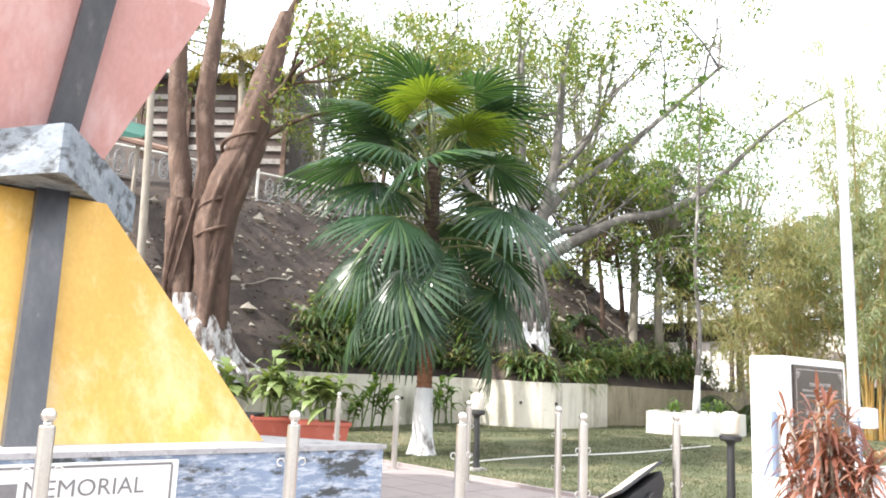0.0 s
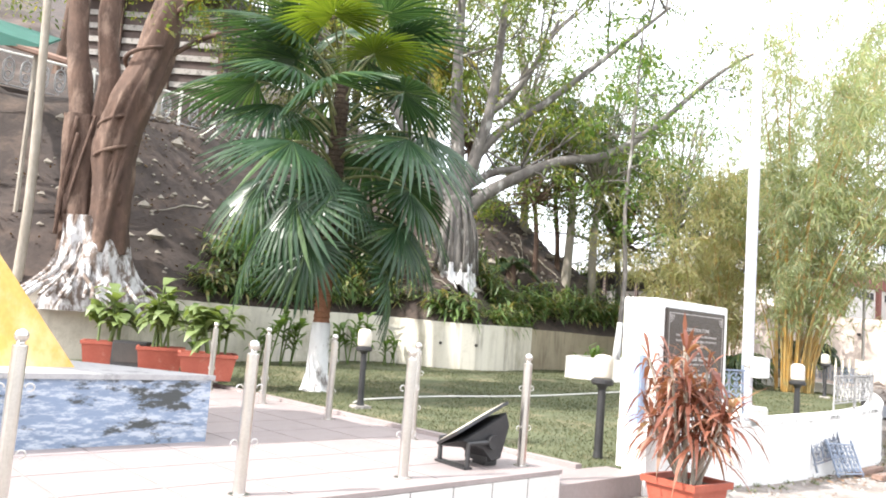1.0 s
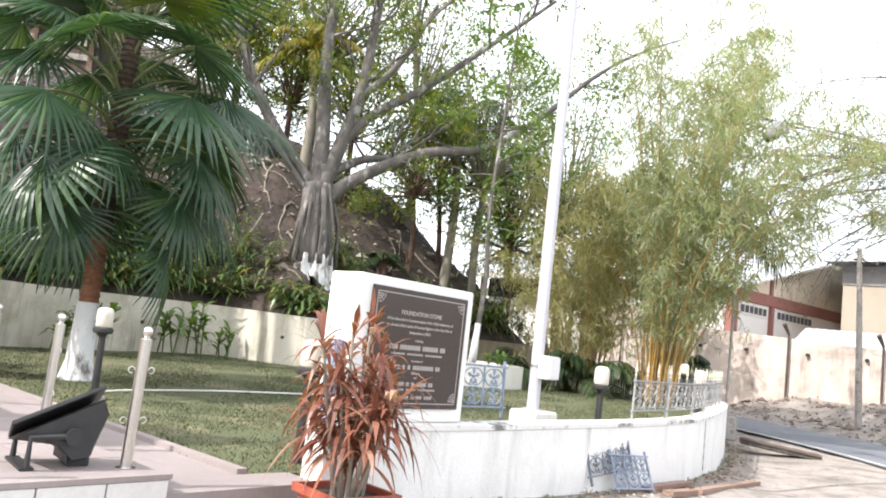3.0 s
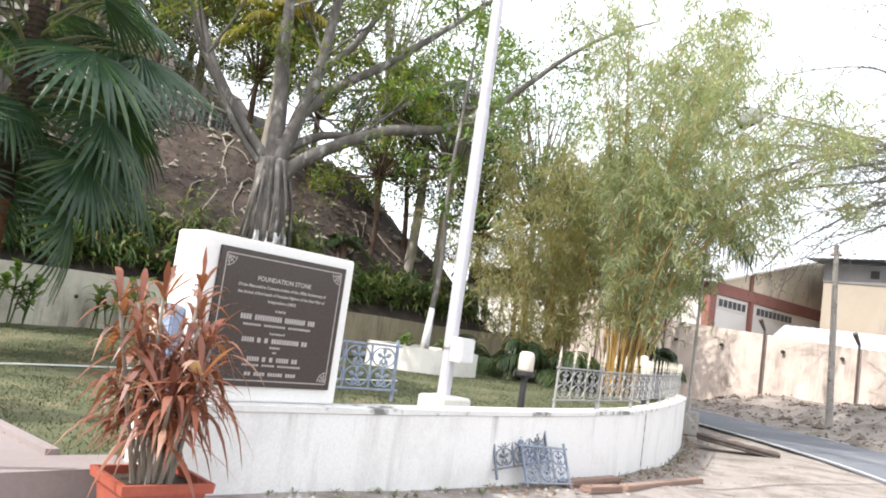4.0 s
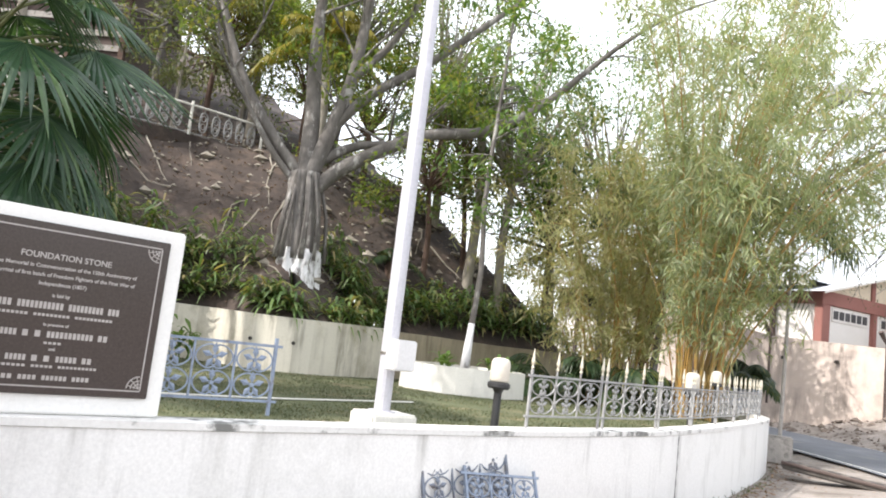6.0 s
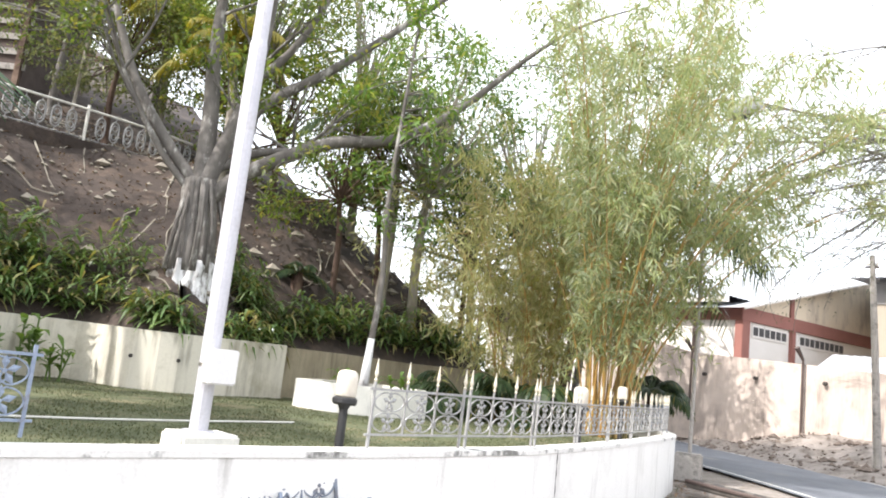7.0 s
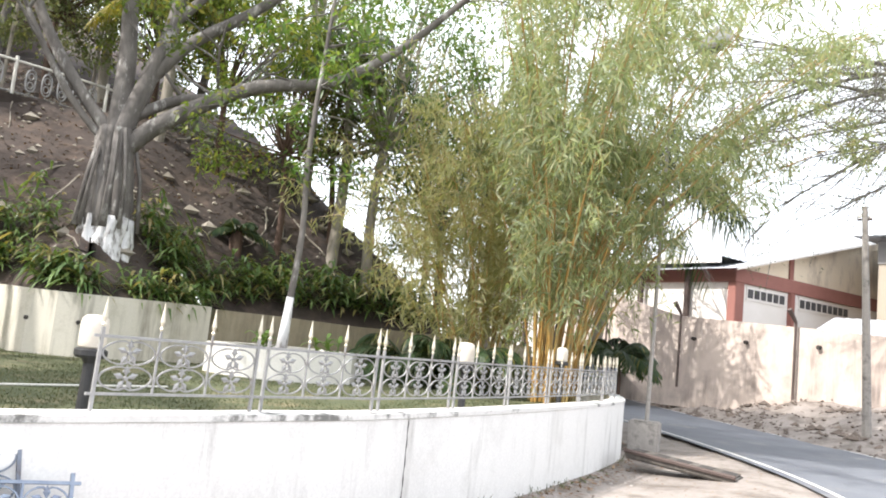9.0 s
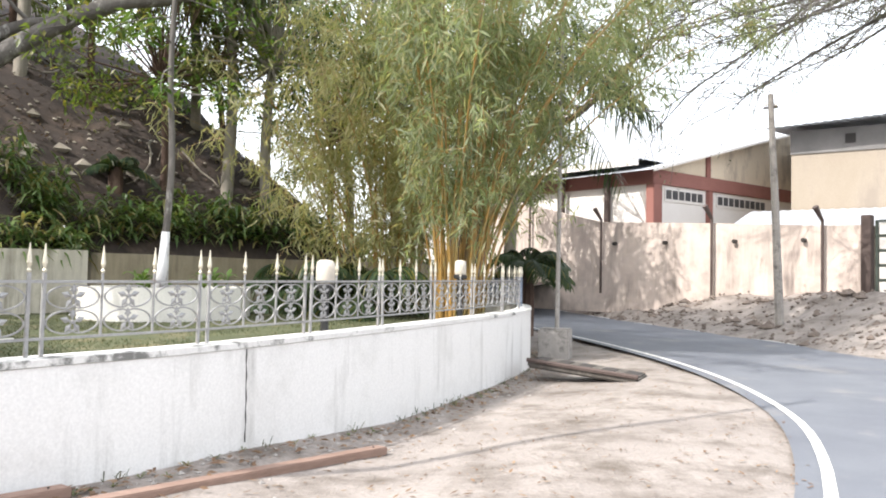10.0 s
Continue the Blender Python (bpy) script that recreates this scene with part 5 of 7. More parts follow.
def build_big_fig():
    rng = random.Random(21)
    b = Vector((0.9, 21.4, 2.3))
    t = thing("fig_tree", b, "grey-barked fig with aerial roots, bare limbs and limewashed foot", "tree")
    lime, wood, leaves = Mesh(), Mesh(), Mesh()
    root_trunk(lime, b + Vector((0, 0, -0.3)), b + Vector((-0.02, 0.06, 1.15)), 0.68, 0.54, 14, rng, 1.35)
    root_trunk(wood, b + Vector((-0.02, 0.06, 1.05)), b + Vector((-0.15, 0.1, 3.05)), 0.55, 0.40, 15, rng, 1.0)
    for k in range(16):
        a = rng.uniform(0, 6.28)
        w = 0.62
        wood.tube([b + Vector((math.cos(a) * w, math.sin(a) * w, 0.9)), b + Vector((math.cos(a) * w * 0.85, math.sin(a) * w * 0.8, 2.0)), b + Vector((math.cos(a) * 0.3 - 0.1, math.sin(a) * 0.3 + 0.1, 3.05))], [0.05, 0.04, 0.05], 5)
    f = b + Vector((-0.15, 0.1, 2.95))
    L1 = path_limb(wood, [f + Vector((0.1, 0, -0.5)), f + Vector((0.9, 0.1, 0.35)), f + Vector((2.7, 0.3, 1.35)), f + Vector((4.2, 0.7, 1.75)), f + Vector((5.6, 1.1, 2.75)), f + Vector((7.4, 1.2, 4.5)), f + Vector((8.6, 1.0, 5.3)), f + Vector((9.8, 1.1, 5.9))], 0.20, 0.02)
    for pts, r0, r1 in (
        ([(0, 0, -0.3), (-0.1, 0.2, 1.6), (-0.25, 0.2, 3.4), (-0.3, 0.3, 6.5)], 0.24, 0.10),
        ([(0.1, 0, 0), (0.45, 0.2, 1.4), (0.8, 0.3, 3.0), (1.0, 0.3, 6.0)], 0.22, 0.09),
        ([(0.35, 0.2, 1.2), (1.2, 0.4, 2.3), (2.4, 0.6, 3.2), (4.2, 1.0, 4.9), (6.0, 1.2, 6.6)], 0.15, 0.05),
        ([(-0.1, 0, 0), (-0.9, -0.1, 0.9), (-1.9, -0.2, 2.4), (-2.7, -0.2, 4.3), (-3.4, 0, 6.2)], 0.15, 0.06),
        ([(-0.2, 0, -0.2), (-0.9, -0.3, 0.6), (-1.7, -0.6, 1.9), (-2.5, -0.9, 3.6)], 0.09, 0.035),
        ([(0.7, 0.3, 2.6), (1.7, 0.2, 3.7), (2.6, 0.2, 5.6)], 0.12, 0.05),
        ([(0.2, 0.1, 0.4), (1.0, 0.5, 1.0), (1.8, 0.8, 1.2)], 0.14, 0.09),
    ):
        line = path_limb(wood, [f + Vector(p) for p in pts], r0, r1)
        for k in range(5):
            i = rng.randrange(len(line) // 2, len(line))
            branch(wood, leaves, line[i], (rng.gauss(0, 0.7), rng.gauss(0, 0.5), 0.6), 2.0, 0.045, 1, rng, (60, 0.6, 0.18, 0.08))
    for i in range(6, len(L1), 5):
        branch(wood, leaves, L1[i], (rng.gauss(0.2, 0.5), rng.gauss(0, 0.5), rng.gauss(0.1, 0.5)), 1.3, 0.03, 1, rng, (26, 0.42, 0.17, 0.075), 0.14, 0.05)
    part("root_base", lime, M_LIME, t, "white limewashed root foot", smooth=True)
    part("trunk", wood, M_BARK, t, "pale grey fluted trunk and spreading limbs", smooth=True)
    part("crown", leaves, M_FIGLEAF, t, "sparse yellow-green leaves")


build_big_fig()


def build_thin_tree():
    rng = random.Random(31)
    b = Vector((5.18, 20.2, 1.0))
    t = thing("young_tree", b, "slender young tree with limewashed foot and bright leaves", "tree")
    lime, wood, leaves = Mesh(), Mesh(), Mesh()
    lime.tube([b, b + Vector((0.06, 0, 1.15))], [0.115, 0.070], 9)
    line = path_limb(wood, [b + Vector((0.06, 0, 1.14)), b + Vector((0.13, 0, 2.4)), b + Vector((0.05, 0.05, 4.0)), b + Vector((0.15, 0, 6.2)), b + Vector((0.3, 0.1, 9.4))], 0.066, 0.022)
    for i in range(6, len(line), 1):
        for _ in range(2 if i > 9 else 1):
            a = rng.uniform(0, 6.28)
            d = Vector((math.cos(a), math.sin(a), rng.uniform(-0.1, 0.7)))
            branch(wood, leaves, line[i], d, rng.uniform(0.7, 1.5), 0.02, 0, rng, (36, 0.45, 0.21, 0.075), 0.15, 0.08)
    part("trunk_base", lime, M_LIME, t, "white limewashed foot", smooth=True)
    part("trunk", wood, M_BARK, t, smooth=True)
    part("crown", leaves, M_BRIGHTLEAF, t, "loose bright green leaves")


build_thin_tree()


def build_bamboo(b, n, height, spread, leaves_per, seed, label, lean=(0, 0), root=1.0, leaf=None):
    rng = random.Random(seed)
    t = thing("bamboo_clump", b, label, "bamboo")
    tw, lv = Mesh(), Mesh()
    for k in range(n):
        a = rng.uniform(0, 6.28)
        r = root * math.sqrt(rng.random())
        p = Vector(b) + Vector((math.cos(a) * r, math.sin(a) * r, -0.1))
        out = rng.uniform(0.1, 1.0) * spread
        H = height * rng.uniform(0.66, 1.0) * (1.0 - 0.22 * out / spread)
        an = a + rng.uniform(-0.6, 0.6)
        pts = []
        for i in range(11):
            u = i / 10
            pts.append(p + Vector((math.cos(an) * out * u ** 1.7 + lean[0] * u * u, math.sin(an) * out * u ** 1.7 + lean[1] * u * u, H * (u - 0.20 * (out / spread) * u ** 3))))
        r0 = rng.uniform(0.014, 0.034)
        part("culm", Mesh().tube(pts, [r0 * (1 - 0.8 * i / 10) for i in range(11)], 5, False), M_CULM, t, "golden yellow jointed cane", smooth=True)
        low = rng.random() < 0.55
        for j in range(rng.randrange(17, 24)):
            u = rng.uniform(0.16 if low else 0.34, 1.0) ** 0.8
            i = min(9, int(u * 10))
            q = pts[i].lerp(pts[i + 1], u * 10 - i)
            d = Vector((rng.gauss(0, 1), rng.gauss(0, 1), rng.gauss(0.1, 0.45))).normalized()
            L = rng.uniform(0.5, 1.35)
            line = twig_line(q, d, L, 4, 0.16, rng, 0.20)
            tw.tube(line, [0.006, 0.005, 0.004, 0.003, 0.002], 3, False)
            for _ in range(leaves_per):
                w = rng.random()
                s = line[min(3, int(w * 4))].lerp(line[min(3, int(w * 4)) + 1], w * 4 % 1)
                dd = Vector((rng.gauss(0, 0.8), rng.gauss(0, 0.8), rng.gauss(-0.75, 0.5)))
                lv.leaf(s + Vector((rng.gauss(0, 0.10), rng.gauss(0, 0.10), rng.gauss(0, 0.10))), dd, (rng.gauss(0, 1), rng.gauss(0, 1), 0.4), rng.uniform(0.15, 0.32), rng.uniform(0.024, 0.042), 0.2)
    tagged(part("twig", tw, M_CULM, t), kind="stuff")
    part("foliage", lv, leaf or M_BAMLEAF, t, "fine drooping yellow-green leaves")


build_bamboo((10.3, 21.6, lawn_z(21.6)), 54, 13.8, 5.6, 36, 5, "tall yellow bamboo clump with fine drooping leaves", (0.5, 0), 0.55)
build_bamboo((8.6, 24.0, lawn_z(24)), 30, 8.6, 3.4, 26, 6, "shorter dry yellowish bamboo clump behind the lawn", (-0.6, 0), 1.1, M_BAMDRYLIT)


def coco_frond(m, p, az, el, length, rng):
    """One feather leaf: an arching rib with hanging leaflets."""
    d = Vector((math.cos(az), math.sin(az), 0))
    pts = []
    for i in range(13):
        u = i / 12
        pts.append(Vector(p) + d * length * math.cos(el) * (u - 0.12 * u * u) + Vector((0, 0, length * (math.sin(el) * u - 0.62 * u * u))))
    m.tube(pts, [0.035 * (1 - 0.85 * i / 12) for i in range(13)], 4, False)
    side = d.cross(Vector((0, 0, 1)))
    for i in range(1, 12):
        for h in range(3):
            q = pts[i].lerp(pts[i + 1] if i < 12 else pts[i], h / 3)
            ln = length * 0.27 * math.sin(math.pi * (0.12 + 0.80 * i / 12)) * rng.uniform(0.85, 1.1)
            for sg in (-1, 1):
                dd = side * sg * rng.uniform(0.7, 1.0) + (pts[i + 1 if i < 12 else i] - pts[i]).normalized() * 0.7 + Vector((0, 0, -0.15))
                m.blade(q, dd, ln, 0.05, rng.uniform(0.5, 1.0), 3)


def build_coconut(b, h, seed, n=16, L=3.0, label="tall feather palm behind the lawn with drooping fronds", leaf=None):
    rng = random.Random(seed)
    t = thing("feather_palm", b, label, "palm tree")
    top = Vector(b) + Vector((rng.uniform(-0.4, 0.4), 0, h))
    tr = Mesh()
    path_limb(tr, [Vector(b) - Vector((0, 0, 0.3)), Vector(b).lerp(top, 0.5) + Vector((0.15, 0, 0)), top], 0.17, 0.11)
    part("trunk", tr, M_BARKTHIN, t, smooth=True)
    for k in range(n):
        m = Mesh()
        coco_frond(m, top, k * 2.4 + rng.uniform(-0.3, 0.3), radians(rng.uniform(-5, 65)), L * rng.uniform(0.8, 1.1), rng)
        part("frond", m, leaf or M_COCO, t)


build_coconut((4.6, 26.6, hill_z(4.6, 26.6)), 8.9 - hill_z(4.6, 26.6), 41, 20, 3.3, "dark feather palm behind the grey fig with hanging fronds")
build_coconut((11.7, 26.2, 0.2), 6.6, 42, 22, 4.6)
M_COCOYELLOW = leaf_mat("yellow_frond", (0.20, 0.19, 0.03), (0.38, 0.32, 0.05), (0.45, 0.36, 0.10), 0.4, 0.45)
build_coconut((-3.4, 28.2, hill_z(-3.4, 28.2)), 12.3 - hill_z(-3.4, 28.2), 43, 18, 2.8, "yellowing feather palm on top of the slope", M_COCOYELLOW)
build_coconut((-0.4, 26.0, hill_z(-0.4, 26.0)), 10.6 - hill_z(-0.4, 26.0), 45, 16, 2.4, "half-dry feather palm behind the grey fig", M_COCOYELLOW)
build_coconut((-8.9, 23.4, hill_z(-8.9, 23.4)), 12.2 - hill_z(-8.9, 23.4), 44, 14, 2.4, "yellowing feather palm above the slope path", M_COCOYELLOW)


def build_fern_palm(b, seed, n=14, L=1.6, H=0.5):
    rng = random.Random(seed)
    t = thing("cycad", b, "low dark fern-like palm with spreading fronds", "palm")
    part("stem", Mesh().lathe([(0.16, -0.1), (0.17, H * 0.6), (0.12, H + 0.05)], 10, b), M_BARKBROWN, t)
    for k in range(n):
        m = Mesh()
        coco_frond(m, Vector(b) + Vector((0, 0, H)), k * 2.4 + rng.uniform(-0.2, 0.2), radians(rng.uniform(10, 60)), L * rng.uniform(0.8, 1.1), rng)
        part("frond", m, M_COCO, t)


build_fern_palm((12.1, 24.7, 0.2), 51, 22, 1.5, 1.5)
build_fern_palm((8.4, 22.0, LAWN_Z), 52, 18, 2.6)
build_fern_palm((7.3, 23.4, LAWN_Z), 53, 18, 2.5)
build_fern_palm((2.6, 24.6, hill_z(2.6, 24.6)), 54, 10, 1.2)


def build_shrubs():
    """Long-leaved plants along the top of the retaining wall, clump by clump."""
    rng = random.Random(61)
    spots = []
    line = smooth_line(RET_A[2:], 0.30)
    for p in offset_line(line, 0.40):
        spots.append((p.x, p.y, 0.6))
    for p in offset_line(line, 0.95):
        spots.append((p.x, p.y, 1.05 if p.x > -0.5 else 0.8))
    for p in offset_line(smooth_line(RET_B, 0.4), 0.5):
        spots.append((p.x, p.y, 0.85))
    for p in offset_line(line, 1.5):
        spots.append((p.x + rng.uniform(-0.3, 0.3), p.y, 1.0))
    for p in offset_line(smooth_line(RET_B[:-1], 0.7), 1.1):
        spots.append((p.x + rng.uniform(-0.4, 0.4), p.y + rng.uniform(-0.2, 0.2), 0.7 * rng.uniform(0.7, 1.2)))
    for x, y, h in spots:
        if x < -4.6 or (-0.1 < x < 1.9 and y > 20.1 and y < 22.0):
            continue
        z = hill_z(x, y)
        t = thing("shrub", (x, y, z), "long-leaved green ginger-like plant above the wall", "shrub", "shrubs along the wall top")
        m = Mesh()
        for k in range(rng.randrange(6, 10)):
            a = rng.uniform(0, 6.28)
            st = [Vector((x, y, z - 0.05)), Vector((x + 0.25 * math.cos(a), y + 0.25 * math.sin(a), z + h * rng.uniform(0.7, 1.35)))]
            for j in range(rng.randrange(8, 13)):
                u = rng.uniform(0.25, 1)
                d = Vector((rng.gauss(0, 1), rng.gauss(0, 1), rng.uniform(0.1, 0.9)))
                m.blade(st[0].lerp(st[1], u), d, rng.uniform(0.40, 0.80), rng.uniform(0.055, 0.10), rng.uniform(0.35, 1.0), 3)
        tagged(part("leaf", m, M_SHRUB, t), kind="stuff")


build_shrubs()


def build_foot_litter():
    """Dead leaves and grass tufts along the foot of the white wall and under the shrubs."""
    rng = random.Random(171)
    m, g = Mesh(), Mesh()
    foot = [p for p in offset_line(smooth_line(WALL, 0.2), -0.1) if p.x > 5.5]
    for p, q in zip(foot, foot[1:]):
        n = Vector(((q - p).y, -(q - p).x, 0)).normalized()
        for _ in range(9):
            c = p + n * abs(rng.gauss(0.02, 0.22))
            m.leaf((c.x, c.y, ground_z(c.x, c.y) + 0.035), (rng.gauss(0, 1), rng.gauss(0, 1), 0.1), (rng.gauss(0, 0.3), rng.gauss(0, 0.3), 1), rng.uniform(0.05, 0.11), rng.uniform(0.025, 0.05), 0.2)
        if rng.random() < 0.3:
            for _ in range(9):
                g.blade((p.x + rng.gauss(0, 0.05), p.y + rng.gauss(0, 0.05), ground_z(p.x, p.y) + 0.02), (rng.gauss(0, 0.5), rng.gauss(0, 0.5), 1), rng.uniform(0.08, 0.2), 0.012, rng.uniform(0.3, 1.0), 3)
    single("leaf_litter", m, M_LITTER, "dry fallen leaves along the wall foot", "leaves", kind="stuff")
    single("weeds", g, M_GRASS, "small grass tufts at the wall foot", "weeds", kind="stuff")


build_foot_litter()


def build_red_pot():
    c = Vector((3.07, 6.66, 0.20))
    rot = Matrix.Translation(c) @ Matrix.Rotation(radians(38), 4, "Z")
    p = thing("planter_pot", c, "square red plastic pot beside the white wall", "pot")
    m = Mesh()
    rings = []
    for w, z in ((0.185, 0.0), (0.235, 0.32), (0.265, 0.325), (0.27, 0.38), (0.24, 0.38), (0.23, 0.32)):
        rings.append([tuple(rot @ Vector((sx * w, sy * w, z))) for sx, sy in ((-1, -1), (1, -1), (1, 1), (-1, 1))])
    loft(m, rings)
    part("body", m, M_POT, p)
    part("soil", Mesh().box(-0.225, -0.225, 0.28, 0.225, 0.225, 0.335, rot), M_SOIL, p)
    t = thing("cordyline", c + Vector((0, 0, 0.34)), "copper red strap-leaved cordyline growing in the pot", "plant")
    rng = random.Random(71)
    for k in range(16):
        a = rng.uniform(0, 6.28)
        r = rng.uniform(0.02, 0.12)
        s0 = c + Vector((math.cos(a) * r, math.sin(a) * r, 0.33))
        hgt = rng.uniform(0.45, 1.18)
        w = rng.uniform(0.0, 0.42)
        s1 = s0 + Vector((math.cos(a) * w, math.sin(a) * w, hgt))
        part("stem", Mesh().tube([s0, s0.lerp(s1, 0.5), s1], [0.016, 0.014, 0.010], 5), M_BARKTHIN, t)
        m = Mesh()
        for j in range(34):
            u = rng.random() ** 0.6
            q = s0.lerp(s1, 0.48 + 0.52 * u)
            aa = rng.uniform(0, 6.28)
            e = rng.uniform(0.0, 1.5) if u > 0.6 else rng.uniform(-0.2, 0.8)
            m.blade(q, (math.cos(aa) * math.cos(e), math.sin(aa) * math.cos(e), math.sin(e)), rng.uniform(0.28, 0.56), rng.uniform(0.028, 0.050), rng.uniform(0.5, 1.2) if u < 0.75 else rng.uniform(0.25, 0.9), 6, 0.3)
        tagged(part("leaf", m, M_REDLEAF, t), kind="stuff")


build_red_pot()


def build_back_pots():
    rng = random.Random(81)
    for (x, y), s, h in (((-2.75, 11.9), 0.42, 1.05), ((-3.75, 12.6), 0.36, 1.25), ((-4.9, 13.1), 0.36, 1.0)):
        rot = Matrix.Translation((x, y, 0.61)) @ Matrix.Rotation(radians(20), 4, "Z")
        p = thing("planter_pot", (x, y, 0.61), "red rectangular plastic planter on the terrace", "pot", "planters behind the memorial")
        m = Mesh()
        loft(m, [[tuple(rot @ Vector((sx * w, sy * w * 0.8, z))) for sx, sy in ((-1, -1), (1, -1), (1, 1), (-1, 1))] for w, z in ((s * 0.84, 0), (s * 0.97, 0.34), (s * 1.04, 0.345), (s * 1.04, 0.40), (s * 0.93, 0.40), (s * 0.9, 0.34))])
        part("body", m, M_POT, p)
        part("soil", Mesh().box(-s * 0.88, -s * 0.7, 0.30, s * 0.88, s * 0.7, 0.36, rot), M_SOIL, p)
        t = thing("dumb_cane", (x, y, 1.0), "broad-leaved plant with pale variegated leaves in a red planter", "plant", "potted broad-leaved plants")
        for k in range(6):
            a = rng.uniform(0, 6.28)
            b0 = Vector((x + rng.uniform(-s, s) * 0.6, y + rng.uniform(-s, s) * 0.4, 1.0))
            b1 = b0 + Vector((math.cos(a) * 0.15, math.sin(a) * 0.15, h * rng.uniform(0.5, 0.85)))
            st = part("stalk", Mesh().tube([b0, b1], 0.022, 6), M_DIEFF, t)
            for j in range(13):
                u = rng.uniform(0.35, 1.0)
                aa = rng.uniform(0, 6.28)
                part("leaf", Mesh().blade(b0.lerp(b1, u), (math.cos(aa), math.sin(aa), rng.uniform(0.3, 1.1)), rng.uniform(0.42, 0.70), rng.uniform(0.17, 0.27), rng.uniform(0.4, 0.9), 5, 0.25), M_DIEFF, st)
    sp = thing("loudspeaker", (-4.3, 12.9, 0.61), "black loudspeaker box between the planters", "speaker")
    part("cabinet", Mesh().box(-4.62, 12.7, 0.612, -4.02, 13.05, 1.05, None, 0.02), M_BLACK, sp)
    part("grille", Mesh().box(-4.58, 12.69, 0.70, -4.06, 12.698, 1.01), M_DARK, sp)


build_back_pots()


def build_lawn_plants():
    rng = random.Random(91)
    for x, y, h, n, w in ((-2.6, 17.0, 1.3, 9, 0.16), (-3.1, 16.6, 1.1, 8, 0.15), (-1.7, 18.6, 1.1, 9, 0.15), (-1.25, 19.4, 1.2, 9, 0.16), (-0.6, 19.2, 0.8, 7, 0.12), (4.6, 22.3, 0.7, 7, 0.12), (-4.2, 15.6, 1.2, 8, 0.16), (4.7, 20.6, 0.5, 8, 0.09), (5.9, 20.9, 0.5, 8, 0.09)):
        z = lawn_z(y) if not (4.65 < x < 6) else 1.0
        t = thing("canna", (x, y, z), "broad-leaved green canna plant at the foot of the wall", "plant", "plants below the retaining wall")
        for k in range(4):
            b0 = Vector((x + rng.uniform(-0.2, 0.2), y + rng.uniform(-0.15, 0.15), z - 0.02))
            b1 = b0 + Vector((rng.uniform(-0.2, 0.2), rng.uniform(-0.1, 0.1), h * rng.uniform(0.6, 1)))
            st = part("stalk", Mesh().tube([b0, b1], 0.018, 5), M_BRIGHTLEAF, t)
            for j in range(n):
                u = rng.uniform(0.3, 1)
                a = rng.uniform(0, 6.28)
                part("leaf", Mesh().blade(b0.lerp(b1, u), (math.cos(a), math.sin(a), rng.uniform(0.4, 1.4)), rng.uniform(0.35, 0.6), w, rng.uniform(0.3, 0.8), 4, 0.2), M_BRIGHTLEAF, st)


build_lawn_plants()


def build_tree(b, h, r, seed, leaf_m, bark, label, clumps=46, per=150, size=0.17, width=0.07, trunk=0.16, gap=0.3):
    """A broad tree: trunk, forking limbs and loose clumps of leaves."""
    rng = random.Random(seed)
    t = thing("tree", b, label, "tree")
    wood, lv = Mesh(), Mesh()
    b = Vector(b)
    if dist_line(b.x, b.y, RET_ALL) > 0.6:
        b.z = hill_z(b.x, b.y)
        t.location = b
        ORIGIN[t] = b
    fork = b + Vector((rng.uniform(-0.3, 0.3), 0, h * 0.42))
    path_limb(wood, [b - Vector((0, 0, 0.3)), b.lerp(fork, 0.5) + Vector((rng.uniform(-0.15, 0.15), 0, 0)), fork], trunk, trunk * 0.7)
    for k in range(clumps):
        a, e = rng.uniform(0, 6.28), rng.uniform(-0.25, 1.0)
        rr = r * rng.uniform(0.35, 1.0)
        q = fork + Vector((math.cos(a) * rr * math.cos(e * 1.2), math.sin(a) * rr * math.cos(e * 1.2), h * 0.55 * e + rng.uniform(-0.3, 0.3)))
        mid = fork.lerp(q, 0.5) + Vector((rng.gauss(0, 0.2), rng.gauss(0, 0.2), rng.gauss(0.1, 0.2)))
        wood.tube([fork, mid, q], [trunk * 0.35, trunk * 0.2, 0.012], 5, False)
        leaf_cloud(lv, q, r * rng.uniform(0.16, gap), per, size, width, 0.4, rng)
    part("trunk", wood, bark, t, "forking trunk and limbs", smooth=True)
    part("crown", lv, leaf_m, t, "loose crown of small leaves")


build_tree((5.6, 26.8, 2.2), 9.5, 3.6, 101, M_BRIGHTLEAF, M_BARKTHIN, "leafy green tree behind the grey fig", 60, 100)
build_tree((3.2, 28.5, 4.0), 10.0, 3.4, 108, M_FIGLEAF, M_BARKTHIN, "yellow-green tree on the slope behind the fig", 46, 100)
build_tree((9.0, 29.0, 1.2), 11.5, 4.0, 109, M_BRIGHTLEAF, M_BARKTHIN, "light green tree behind the bamboo", 60, 120)
build_tree((7.4, 31.0, 2.0), 9.0, 3.8, 102, M_DULLLEAF, M_BARK, "dull green tree behind the bamboo", 36, 90)
build_tree((11.5, 33.5, 0.8), 7.5, 3.2, 103, M_DULLLEAF, M_BARK, "dull green tree beside the far road", 40, 110)
build_tree((-0.8, 29.0, 7.0), 9.0, 4.2, 104, M_FIGLEAF, M_BARK, "broad leafy tree on top of the slope", 80, 170)
build_tree((-4.5, 30.0, 8.6), 9.0, 4.2, 110, M_FIGLEAF, M_BARK, "broad yellow-green tree above the railing", 80, 170)
build_tree((-7.5, 29.0, 8.5), 8.0, 3.6, 105, M_FIGLEAF, M_BARK, "leafy tree high on the slope", 44, 120)
